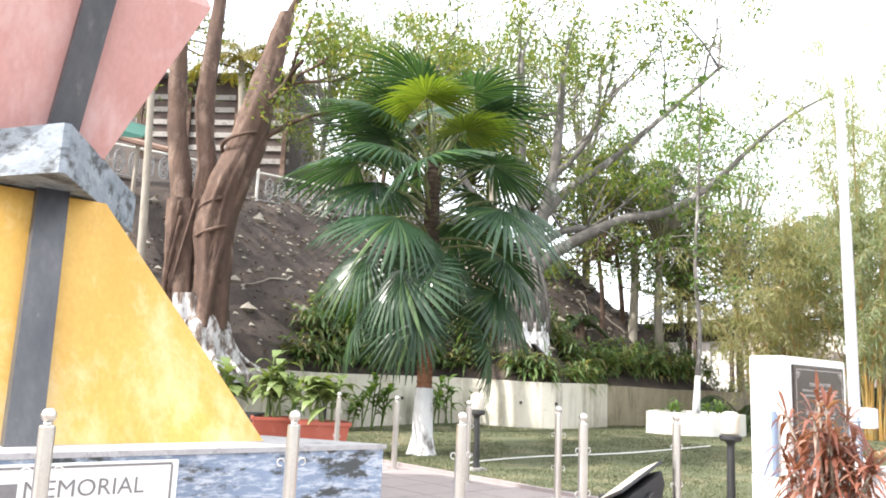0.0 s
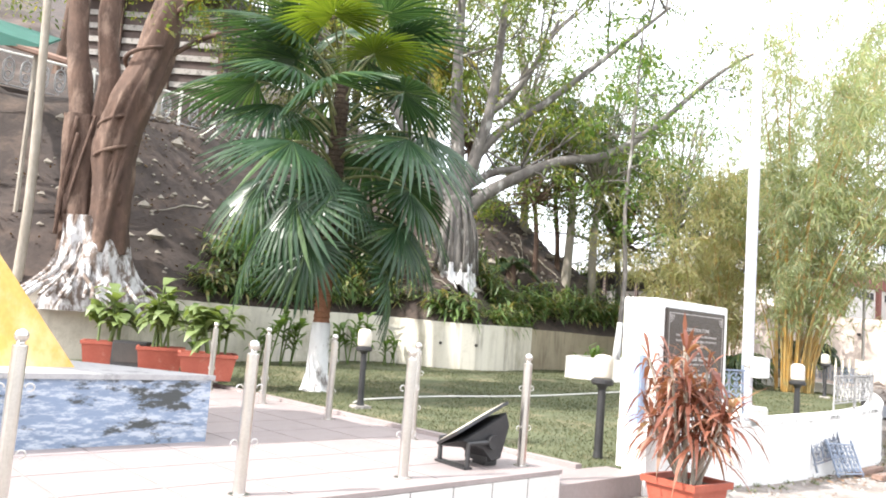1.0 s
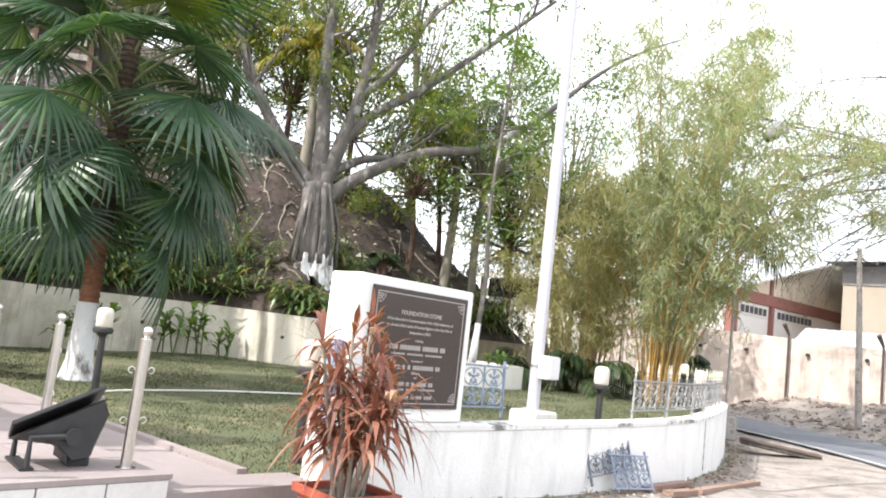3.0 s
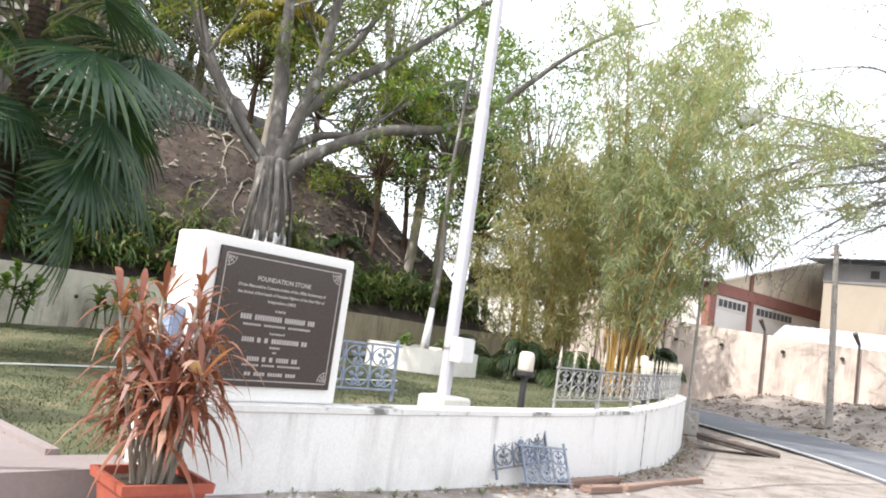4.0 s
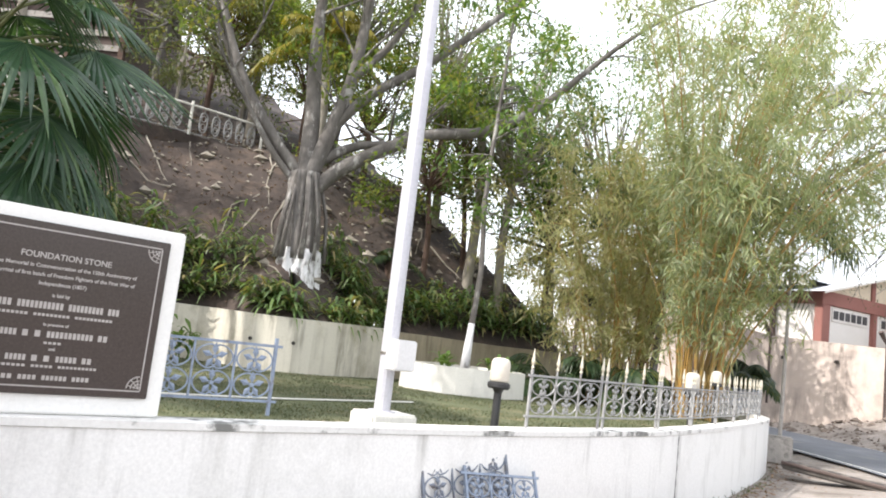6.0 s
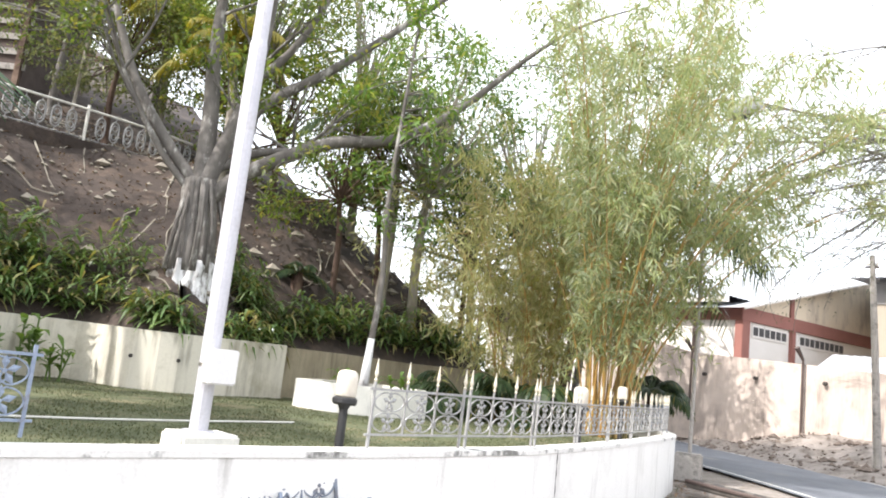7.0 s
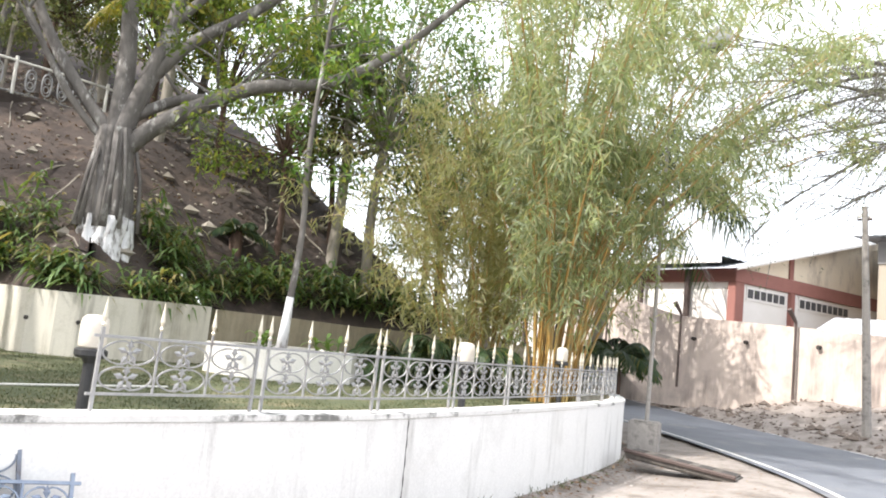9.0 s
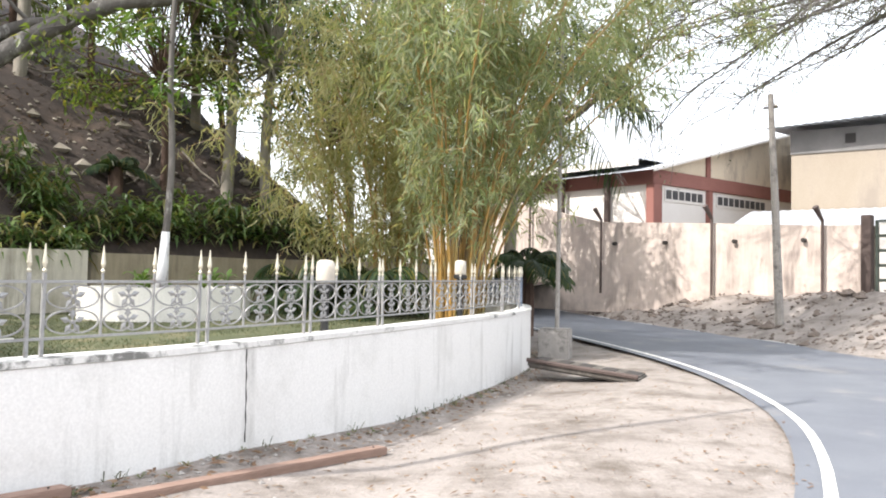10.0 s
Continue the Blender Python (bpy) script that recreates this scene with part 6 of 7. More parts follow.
build_tree((-12.0, 23.0, 7.5), 10.5, 4.2, 106, M_FIGLEAF, M_BARKBROWN, "leafy tree at the railing on the slope", 44, 120)
build_tree((-11.5, 17.5, 4.6), 10.0, 3.6, 107, M_FIGLEAF, M_BARKBROWN, "leafy tree beside the slope path", 40, 120)


build_tree((3.4, 25.4, 3.0), 6.4, 2.5, 131, M_FIGLEAF, M_BARKBROWN, "low leafy tree on the slope beside the grey fig", 38, 85, trunk=0.10)
build_tree((-1.2, 27.2, 6.0), 5.6, 2.6, 132, M_FIGLEAF, M_BARKBROWN, "low leafy tree behind the slope railing", 40, 100, trunk=0.12)
build_tree((1.0, 26.8, 6.0), 5.2, 2.4, 133, M_FIGLEAF, M_BARKBROWN, "low leafy tree on the shoulder of the slope", 36, 90, trunk=0.12)
build_tree((-4.4, 27.0, 6.0), 6.2, 2.4, 134, M_DULLLEAF, M_BARKBROWN, "small tree behind the slope railing", 50, 120, trunk=0.12)
build_tree((4.4, 27.2, 2.2), 6.0, 2.0, 121, M_DULLLEAF, M_BARKBROWN, "small dark leaved tree above the retaining wall", 44, 110, trunk=0.10)
build_tree((7.0, 28.6, 1.8), 6.5, 2.2, 122, M_BRIGHTLEAF, M_BARKBROWN, "small leafy tree above the retaining wall", 44, 110, trunk=0.10)


def build_rain_tree():
    """Big tree beyond the road whose long thin limbs reach over it."""
    rng = random.Random(111)
    b = Vector((25.5, 20.5, 0.3))
    t = thing("rain_tree", b, "large spreading roadside tree with thin bare feathery limbs", "tree")
    wood, lv = Mesh(), Mesh()
    fork = b + Vector((-0.6, 0, 5.5))
    path_limb(wood, [b - Vector((0, 0, 0.4)), b + Vector((-0.2, 0, 2.8)), fork], 0.5, 0.36)
    for ex, ey, ez, sag in ((13.4, 23.3, 9.4, 0.8), (14.6, 22.6, 8.2, 1.2), (15.6, 22.2, 5.4, 2.2), (13.8, 23.4, 6.6, 1.8), (16.6, 21.5, 7.8, 1.4), (12.6, 23.4, 6.4, 2.4), (14.6, 22.8, 5.0, 2.6), (15.6, 22.6, 6.4, 2.0), (16.6, 21.8, 7.2, 1.6), (14.0, 26.5, 10.5, 0.8), (16.5, 27.5, 8.5, 1.4), (18.5, 26.5, 6.6, 2.0), (15.5, 19.5, 11.5, 0.6), (17.5, 18.0, 9.5, 1.2), (17.5, 24.0, 12.5, 0.5), (13.0, 24.5, 8.4, 1.2), (15.0, 25.0, 7.2, 1.6), (16.8, 24.4, 5.6, 2.0), (14.6, 21.0, 7.4, 1.4), (16.0, 20.0, 6.0, 1.8), (17.2, 22.8, 9.2, 1.0), (15.2, 24.6, 11.0, 0.8), (18.6, 23.4, 6.4, 1.6), (28, 12, 12, 0.5), (33, 22, 12, 0.5), (27, 31, 12, 0.5), (20.0, 29, 11, 0.8)):
        e = Vector((ex, ey, ez))
        mid = fork.lerp(e, 0.5) + Vector((0, rng.gauss(0, 0.5), sag))
        line = path_limb(wood, [fork, fork.lerp(mid, 0.55) + Vector((0, rng.gauss(0, 0.5), rng.gauss(0.5, 0.5))), mid, mid.lerp(e, 0.5) + Vector((0, rng.gauss(0, 0.4), rng.gauss(0.2, 0.4))), e], 0.10, 0.010, 6)
        for i in [j for j in range(len(line) // 3, len(line)) for _ in range(2)]:
            if rng.random() < 0.9:
                d = (e - fork).normalized() + Vector((rng.gauss(0, 0.5), rng.gauss(0, 0.6), rng.gauss(-0.25, 0.4)))
                tl = twig_line(line[i], d, rng.uniform(1.0, 2.6), 5, 0.18, rng, 0.05)
                wood.tube(tl, [0.014, 0.012, 0.010, 0.008, 0.006, 0.004], 4, False)
                for q in tl[1:]:
                    if rng.random() < 0.8:
                        leaf_cloud(lv, q, 0.42, 7, 0.10, 0.026, 0.4, rng)
    part("trunk", wood, M_BARK, t, "grey trunk with long thin limbs", smooth=True)
    part("crown", lv, M_FEATHER, t, "sparse fine feathery leaves")


build_rain_tree()


def build_bare_tree():
    rng = random.Random(151)
    b = Vector((10.9, 32.8, 0.2))
    t = thing("bare_tree", b, "leaning brown tree with bare crooked limbs behind the bamboo", "tree")
    wood, lv = Mesh(), Mesh()
    line = path_limb(wood, [b - Vector((0, 0, 0.3)), b + Vector((0.2, 0, 2.6)), b + Vector((0.9, 0, 4.6)), b + Vector((2.4, 0.1, 6.0)), b + Vector((4.0, 0.3, 6.9)), b + Vector((5.6, 0.3, 8.4))], 0.26, 0.08)
    for i in range(8, len(line), 2):
        branch(wood, lv, line[i], (rng.gauss(0.3, 0.6), rng.gauss(0, 0.7), rng.uniform(0.2, 1.0)), rng.uniform(1.8, 3.0), 0.07, 2, rng, (14, 0.5, 0.15, 0.05), 0.14)
    part("trunk", wood, M_BARKBROWN, t, "crooked brown trunk and bare limbs", smooth=True)
    part("crown", lv, M_DULLLEAF, t, "few small leaves")


build_bare_tree()


# ---- far wall, buildings, poles ----
def build_far_wall():
    line = [Vector((*p, 0)) for p in FAR]
    m = Mesh()
    strip_wall(m, line, 0.25, 0.2, lambda x, y: 4.85 - 1.32 * min(1.0, max(0.0, (x - 13.3) / 2.9)) - 0.4 * step01(16, 22.4, x))
    single("wall_compound", m, M_FARWALL, "tall peeling pinkish plaster compound wall", kind="structure")
    for (x, y), z in (((13.9, 37.55), 4.4), ((16.2, 35.1), 3.62), ((19.12, 31.94), 3.5), ((21.47, 29.4), 3.3)):
        p = thing("wire_post", (x, y, 1.0), "dark angled wire post against the compound wall", "post", "wire posts on the compound wall")
        part("upright", Mesh().tube([(x, y - 0.08, 0.9), (x, y - 0.08, z)], 0.045, 6), M_WOODDARK, p)
        part("arm", Mesh().tube([(x, y - 0.08, z - 0.03), (x - 0.28, y - 0.2, z + 0.38)], [0.05, 0.09], 6), M_WOODDARK, p)
    for x, y in ((16.62, 34.66), (18.0, 33.18), (19.68, 31.36), (21.15, 29.78)):
        single("drain_hole", Mesh().tube([(x + 0.1, y + 0.1, 2.72), (x - 0.06, y - 0.05, 2.71)], 0.07, 8), M_DARK, "dark weep hole pipe in the compound wall", kind="structure")
    # gate with pale panes at the wall's end
    g = thing("gate", (22.3, 28.6, 0.65), "dark green metal gate with rows of pale panes", "gate")
    rot = Matrix.Translation((22.3, 28.6, 0.65)) @ Matrix.Rotation(radians(-45), 4, "Z")
    part("pillar", Mesh().box(-0.05, -0.15, -0.2, 0.22, 0.2, 2.75, rot, 0.02), M_WOODDARK, g, "dark gate pillar")
    for i in range(4):
        part("stile", Mesh().box(0.3 + 0.72 * i, -0.04, 0.0, 0.38 + 0.72 * i, 0.04, 2.6, rot), M_GREENPAINT, g)
    for j in range(7):
        part("rail", Mesh().box(0.38, -0.03, 0.02 + 0.42 * j, 2.46, 0.03, 0.09 + 0.42 * j, rot), M_GREENPAINT, g)
    for i in range(3):
        for j in range(6):
            part("pane", Mesh().box(0.40 + 0.72 * i, -0.01, 0.10 + 0.42 * j, 1.0 + 0.72 * i, 0.01, 0.43 + 0.42 * j, rot), M_PALE, g, "pale pane")


build_far_wall()


def corrugated(m, a, b, c, d, n=60, h=0.03):
    """Roof sheet between eave a-b and ridge d-c, with ribs that run up it."""
    a, b, c, d = map(Vector, (a, b, c, d))
    nrm = (b - a).cross(d - a).normalized()
    vs = []
    for i in range(n + 1):
        t = i / n
        off = nrm * (h if i % 2 else 0)
        vs += [a.lerp(b, t) + off, d.lerp(c, t) + off]
    m.add(vs, [(2 * i, 2 * i + 2, 2 * i + 3, 2 * i + 1) for i in range(n)])


def build_buildings():
    # hall with a red band, its eave towards the road
    ax = Vector((0.797, 0.604, 0)).normalized()
    ay = Vector((-ax.y, ax.x, 0))
    o = Vector((18.25, 35.6, 0))
    mt = Matrix(((ax.x, ay.x, 0, o.x), (ax.y, ay.y, 0, o.y), (0, 0, 1, 0), (0, 0, 0, 1)))
    h = thing("hall_building", o, "single-storey hall with red band, cream gable and metal roof", "building")
    P = lambda x, y, z: tuple(mt @ Vector((x, y, z)))
    part("wall", Mesh().box(0, 0, 0.5, 14, 8, 5.05, mt), M_PALE, h, "pale painted lower wall")
    gab = Mesh()
    loft(gab, [[P(x, y, z) for x, z in ((0.0, 5.6), (14.0, 5.6), (14.0, 9.2), (0.0, 5.62))] for y in (0.02, 8.0)])
    part("gable", gab, M_CREAM, h, "cream painted gable wall")
    part("band", Mesh().box(-0.1, -0.12, 5.05, 14, 8, 5.6, mt, 0.02), M_RED, h, "brick red painted band")
    for x0, w in ((-0.12, 0.55), (3.55, 0.3)):
        part("pillar", Mesh().box(x0, -0.16, 0.5, x0 + w, 0.2, 5.05, mt, 0.02), M_RED, h, "brick red pillar")
    part("gable_strip", Mesh().box(3.55, -0.06, 5.6, 3.85, 0.015, 6.5, mt, 0.02), M_RED, h, "narrow brick red strip on the gable")
    for x0, n in ((0.75, 6), (4.3, 9)):
        win = part("window", Mesh().box(x0, -0.045, 4.45, x0 + 0.42 * n + 0.06, -0.004, 4.98, mt), M_PALE, h)
        for k in range(n):
            part("pane", Mesh().box(x0 + 0.07 + 0.42 * k, -0.06, 4.54, x0 + 0.40 + 0.42 * k, -0.047, 4.88, mt), M_SLATE, win)
    rf = Mesh()
    corrugated(rf, P(-0.7, -0.6, 5.48), P(14.4, -0.6, 9.36), P(14.4, 8.4, 9.36), P(-0.7, 8.4, 5.48), 60)
    part("roof", rf, M_ROOF, h, "pale corrugated metal roof")
    part("verge", Mesh().add([P(-0.7, -0.62, 5.40), P(14.4, -0.62, 9.28), P(14.4, -0.62, 9.38), P(-0.7, -0.62, 5.50), P(-0.7, -0.57, 5.40), P(14.4, -0.57, 9.28), P(14.4, -0.57, 9.38), P(-0.7, -0.57, 5.50)], [(0, 1, 2, 3), (7, 6, 5, 4), (0, 4, 5, 1), (2, 6, 7, 3)]), M_PALE, h, "pale verge board")
    # long low building with a metal roof
    o2 = Vector((11.8, 43.6, 0.55))
    l = thing("long_building", o2, "long low building with grey corrugated roof and dark veranda", "building")
    bx = Vector((0.64, -0.77, 0)).normalized()
    by = Vector((-bx.y, bx.x, 0))
    m2 = Matrix(((bx.x, by.x, 0, o2.x), (bx.y, by.y, 0, o2.y), (0, 0, 1, o2.z), (0, 0, 0, 1)))
    part("wall", Mesh().box(-6, 0.9, -1.0, 9.4, 7, 5.3, m2), M_PALE, l, "pale wall behind the veranda")
    part("dark_upper_wall", Mesh().box(-6, 0.82, 4.1, 9.4, 0.895, 5.2, m2), M_DARK, l, "dark band under the eave")
    for k in range(7):
        part("veranda_post", Mesh().box(-5.6 + 2.3 * k, -0.35, 0.4, -5.42 + 2.3 * k, -0.17, 5.2, m2), M_WOODDARK, l)
    part("fascia", Mesh().box(-6.6, -0.72, 5.18, 10.0, -0.64, 5.42, m2), M_PALE, l, "pale eave board")
    r2 = Mesh()
    Q = lambda x, y, z: tuple(m2 @ Vector((x, y, z)))
    corrugated(r2, Q(-6.6, -0.7, 5.42), Q(10.0, -0.7, 5.42), Q(6.2, 4.0, 7.9), Q(-6, 4.0, 7.9), 110)
    corrugated(r2, Q(-6, 4.0, 7.9), Q(6.2, 4.0, 7.9), Q(10.0, 8.5, 5.42), Q(-6.6, 8.5, 5.42), 80)
    corrugated(r2, Q(10.0, -0.7, 5.42), Q(10.0, 8.5, 5.42), Q(6.2, 4.05, 7.9), Q(6.2, 3.95, 7.9), 50)
    part("roof", r2, M_ROOF, l, "grey corrugated metal roof")
    # taller shed at the road's right
    o3 = Vector((24.0, 36.5, 0))
    s = thing("shed_building", o3, "large grey-cream shed with a sloping roof", "building")
    m3 = Matrix(((0.80, 0.6, 0, o3.x), (-0.6, 0.80, 0, o3.y), (0, 0, 1, 0), (0, 0, 0, 1)))
    part("wall", Mesh().box(0, 0, 0.4, 14, 9, 6.4, m3), M_SHEDWALL, s, "cream painted wall with its shade in the colour")
    part("upper_wall", Mesh().box(-0.03, -0.05, 6.4, 14, 9, 7.3, m3), M_SHEDGREY, s, "grey upper wall")
    r3 = Mesh()
    S = lambda x, y, z: tuple(m3 @ Vector((x, y, z)))
    corrugated(r3, S(-0.8, -0.9, 7.35), S(14, -0.9, 7.9), S(14, 9.5, 8.9), S(-0.8, 9.5, 8.4), 90)
    part("roof", r3, M_ROOF, s, "pale metal roof")
    part("vent", Mesh().box(1.9, -0.1, 6.7, 2.25, -0.055, 7.05, m3), M_DARK, s)
    lean = Mesh()
    corrugated(lean, S(-1.5, -3.6, 3.3), S(9, -3.6, 3.3), S(9, -0.1, 4.2), S(-1.5, -0.1, 4.2), 60)
    part("lean_to_roof", lean, M_ROOF, s, "low pale lean-to roof")


build_buildings()


def build_poles():
    e = Vector((18.85, 26.4, 0.35))
    p = thing("utility_pole", e, "weathered concrete utility pole beside the road", "pole")
    part("shaft", Mesh().tube([e + Vector((0, 0, -0.4)), e + Vector((-0.15, 0, 3.2)), e + Vector((-0.28, 0, 5.95))], [0.12, 0.10, 0.075], 8), M_CONCRETE, p)
    part("crossarm", Mesh().tube([e + Vector((-0.42, 0.1, 5.6)), e + Vector((-0.12, -0.1, 5.6))], 0.03, 6), M_WOODDARK, p)
    for k in (-0.40, -0.14):
        part("insulator", Mesh().lathe([(0.03, 0), (0.05, 0.04), (0.03, 0.1), (0.01, 0.14)], 8, e + Vector((k, 0, 5.63))), M_PALE, p)
    b = Vector((12.3, 21.8, 0.33))
    s = thing("street_lamp", b, "thin steel street lamp pole with a tilted lantern", "street lamp")
    part("shaft", Mesh().tube([b + Vector((0, 0, -0.1)), b + Vector((0.02, 0, 3.5)), b + Vector((0.05, 0, 7.1)), b + Vector((0.15, 0, 7.55)), b + Vector((0.6, 0, 7.95))], [0.045, 0.04, 0.032, 0.03, 0.028], 8), M_CONCRETE, s)
    hd = Matrix.Translation(b + Vector((0.85, 0, 8.12))) @ Matrix.Rotation(radians(-30), 4, "Y")
    shell = Mesh()
    rings = []
    for x, w, h in ((-0.34, 0.06, 0.06), (-0.27, 0.13, 0.14), (-0.06, 0.21, 0.27), (0.2, 0.23, 0.33), (0.36, 0.17, 0.24), (0.43, 0.08, 0.10)):
        rings.append([tuple(hd @ Vector((x, w * math.cos(a), h * max(-0.45, math.sin(a))))) for a in [2 * math.pi * k / 14 for k in range(14)]])
    loft(shell, rings)
    part("lantern", shell, M_POLE, s, "grey lantern housing", smooth=True)
    part("lens", Mesh().box(-0.30, -0.13, -0.18, 0.06, 0.13, -0.02, hd, 0.04), M_BLACK, s)
    k = thing("footing_block", (12.25, 21.75, 0.03), "worn concrete footing block of the street lamp", "block")
    rot = Matrix.Translation((12.25, 21.7, 0)) @ Matrix.Rotation(radians(-20), 4, "Z")
    part("body", Mesh().box(-0.29, -0.26, -0.1, 0.29, 0.26, 0.50, rot, 0.03), M_CONCRETE, k)
    part("tie_wire", Mesh().tube([b + Vector((0.0, -0.33, 0.14)), b + Vector((0.03, -0.38, -0.2))], 0.01, 4), M_CABLE, k)


build_poles()


def build_roadside():
    rng = random.Random(131)
    t = thing("drain_cover", (12.0, 18.7, 0.0), "broken dark concrete drain slab lying by the wall", "drain")
    m = Matrix.Translation((12.2, 18.6, 0.04)) @ Matrix.Rotation(radians(-28), 4, "Z") @ Matrix.Rotation(radians(5), 4, "Y")
    part("slab", Mesh().box(-0.85, -0.33, -0.02, 0.85, 0.33, 0.10, m, 0.03), M_DARKSLAB, t)
    part("edge_bar", Mesh().tube([m @ Vector((-0.85, -0.34, 0.1)), m @ Vector((0.85, -0.34, 0.1))], 0.035, 6), M_WOODDARK, t)
    d = Mesh()
    for k in range(5):
        x = -0.7 + 0.35 * k
        d.box(x - 0.10, -0.2, 0.101, x + 0.10, 0.2, 0.108, m)
    part("recess", d, M_DARK, t)
    for a, b, w in (((7.35, 11.2), (9.35, 13.75), 0.13), ((6.45, 10.55), (7.45, 11.85), 0.13), ((6.7, 10.5), (7.25, 11.1), 0.14)):
        a, b = Vector((*a, 0)), Vector((*b, 0))
        n = Vector((-(b - a).y, (b - a).x, 0)).normalized()
        z = ground_z((a.x + b.x) / 2, (a.y + b.y) / 2) + 0.01
        p = thing("timber", (a + b) / 2 + Vector((0, 0, z)), "long worn timber batten lying along the wall foot", "plank", "timbers on the ground")
        ang = math.atan2((b - a).y, (b - a).x)
        L = (b - a).length
        mt = Matrix.Translation(a + Vector((0, 0, ground_z(a.x, a.y)))) @ Matrix.Rotation(ang, 4, "Z") @ Matrix.Rotation(math.atan2(ground_z(a.x, a.y) - ground_z(b.x, b.y), L), 4, "Y")
        part("beam", Mesh().box(0, -w / 2, 0.0, L, w / 2, 0.07, mt, 0.008), M_TIMBER, p)
        for q in (0.12, L - 0.12):
            part("nail", Mesh().tube([mt @ Vector((q, 0, 0.07)), mt @ Vector((q, 0, 0.078))], 0.008, 6), M_BLACK, p)
    # stones, twigs and leaf litter on the dirt
    st, clods = Mesh(), Mesh()
    FAR_EDGE = [p for p in offset_line(smooth_line(ROAD, 0.6), 2.4) if 18 < p.y < 38]
    FAR_LEN = sum((q - p).length for p, q in zip(FAR_EDGE, FAR_EDGE[1:]))
    for _ in range(420):
        s = rng.random() ** 1.3 * 15
        pt, an = place_on(WALL_LINE, s)
        off = abs(rng.gauss(0, 0.35)) + 0.03
        n = Vector((math.sin(radians(an)), -math.cos(radians(an)), 0))
        q = pt + n * off
        r = rng.uniform(0.008, 0.035)
        z = ground_z(q.x, q.y)
        vs = [(q.x + r * dx * rng.uniform(0.7, 1.4), q.y + r * dy * rng.uniform(0.7, 1.4), z + r * dz * 0.7) for dx, dy, dz in ((1, 0, 0), (0, 1, 0), (-1, 0, 0), (0, -1, 0), (0, 0, 1), (0, 0, -1))]
        st.add(vs, [(0, 1, 4), (1, 2, 4), (2, 3, 4), (3, 0, 4), (1, 0, 5), (2, 1, 5), (3, 2, 5), (0, 3, 5)])
    for _ in range(1500):
        c, an = place_on(FAR_EDGE, rng.uniform(0, FAR_LEN))
        q = c + Vector((math.sin(radians(an)), -math.cos(radians(an)), 0)) * rng.uniform(-3.6, 0.2)
        r = rng.uniform(0.02, 0.07) if rng.random() < 0.94 else rng.uniform(0.10, 0.20)
        z = ground_z(q.x, q.y)
        vs = [(q.x + r * dx * rng.uniform(0.7, 1.4), q.y + r * dy * rng.uniform(0.7, 1.4), z + r * dz * 0.7) for dx, dy, dz in ((1, 0, 0), (0, 1, 0), (-1, 0, 0), (0, -1, 0), (0, 0, 1), (0, 0, -1))]
        clods.add(vs, [(0, 1, 4), (1, 2, 4), (2, 3, 4), (3, 0, 4), (1, 0, 5), (2, 1, 5), (3, 2, 5), (0, 3, 5)])
    single("clods", clods, M_CLOD, "loose earth clods and stones on the roadside bank", "rubble", kind="stuff")
    single("rubble", st, M_CONCRETE, "small stones and plaster crumbs along the wall foot", "rubble", kind="stuff")
    lt = Mesh()
    for _ in range(16000):
        x, y = rng.uniform(4, 24), rng.uniform(5, 32)
        d = dist_line(x, y, ROAD)
        if abs(d) < 2.0 and rng.random() < 0.93:
            continue
        if x < 12 and inside(x, y, LAWN):
            continue
        a = rng.uniform(0, 6.28)
        lt.leaf((x, y, ground_z(x, y) + 0.012 + (0.03 if abs(d) < 2.1 else 0)), (math.cos(a), math.sin(a), rng.uniform(-0.05, 0.3)), (0, 0, 1), rng.uniform(0.03, 0.09), rng.uniform(0.01, 0.03))
    for _ in range(9000):
        x, y = rng.uniform(-9, 8), rng.uniform(15, 30)
        if dist_line(x, y, RET_ALL) < 0.4:
            continue
        a = rng.uniform(0, 6.28)
        lt.leaf((x, y, hill_z(x, y) + 0.03), (math.cos(a), math.sin(a), rng.uniform(-0.1, 0.5)), (0, 0, 1), rng.uniform(0.06, 0.16), rng.uniform(0.03, 0.07))
    single("leaf_litter", lt, M_LITTER, "scattered dry brown leaves on dirt and slope", "leaves", kind="stuff")
    hc = Mesh()
    for _ in range(1500):
        x, y = rng.uniform(-9, 5), rng.uniform(15.5, 30)
        if dist_line(x, y, RET_ALL) < 0.8:
            continue
        r = rng.uniform(0.03, 0.09) if rng.random() < 0.93 else rng.uniform(0.1, 0.22)
        z = hill_z(x, y)
        vs = [(x + r * dx * rng.uniform(0.7, 1.5), y + r * dy * rng.uniform(0.7, 1.4), z + r * dz * 0.8) for dx, dy, dz in ((1, 0, 0), (0, 1, 0), (-1, 0, 0), (0, -1, 0), (0, 0, 1), (0, 0, -1))]
        hc.add(vs, [(0, 1, 4), (1, 2, 4), (2, 3, 4), (3, 0, 4), (1, 0, 5), (2, 1, 5), (3, 2, 5), (0, 3, 5)])
    for _ in range(60):
        x, y = rng.uniform(-7, 4), rng.uniform(17, 28)
        if dist_line(x, y, RET_ALL) < 1.2:
            continue
        pts = []
        a = rng.uniform(-2.4, -0.7)
        for i in range(7):
            pts.append(Vector((x, y, hill_z(x, y) + 0.02)))
            a += rng.gauss(0, 0.35)
            x, y = x + 0.3 * math.cos(a), y + 0.3 * math.sin(a)
            if dist_line(x, y, RET_ALL) < 1.0:
                break
        if len(pts) > 2:
            hc.tube(pts, [0.035 - 0.004 * i for i in range(len(pts))], 5)
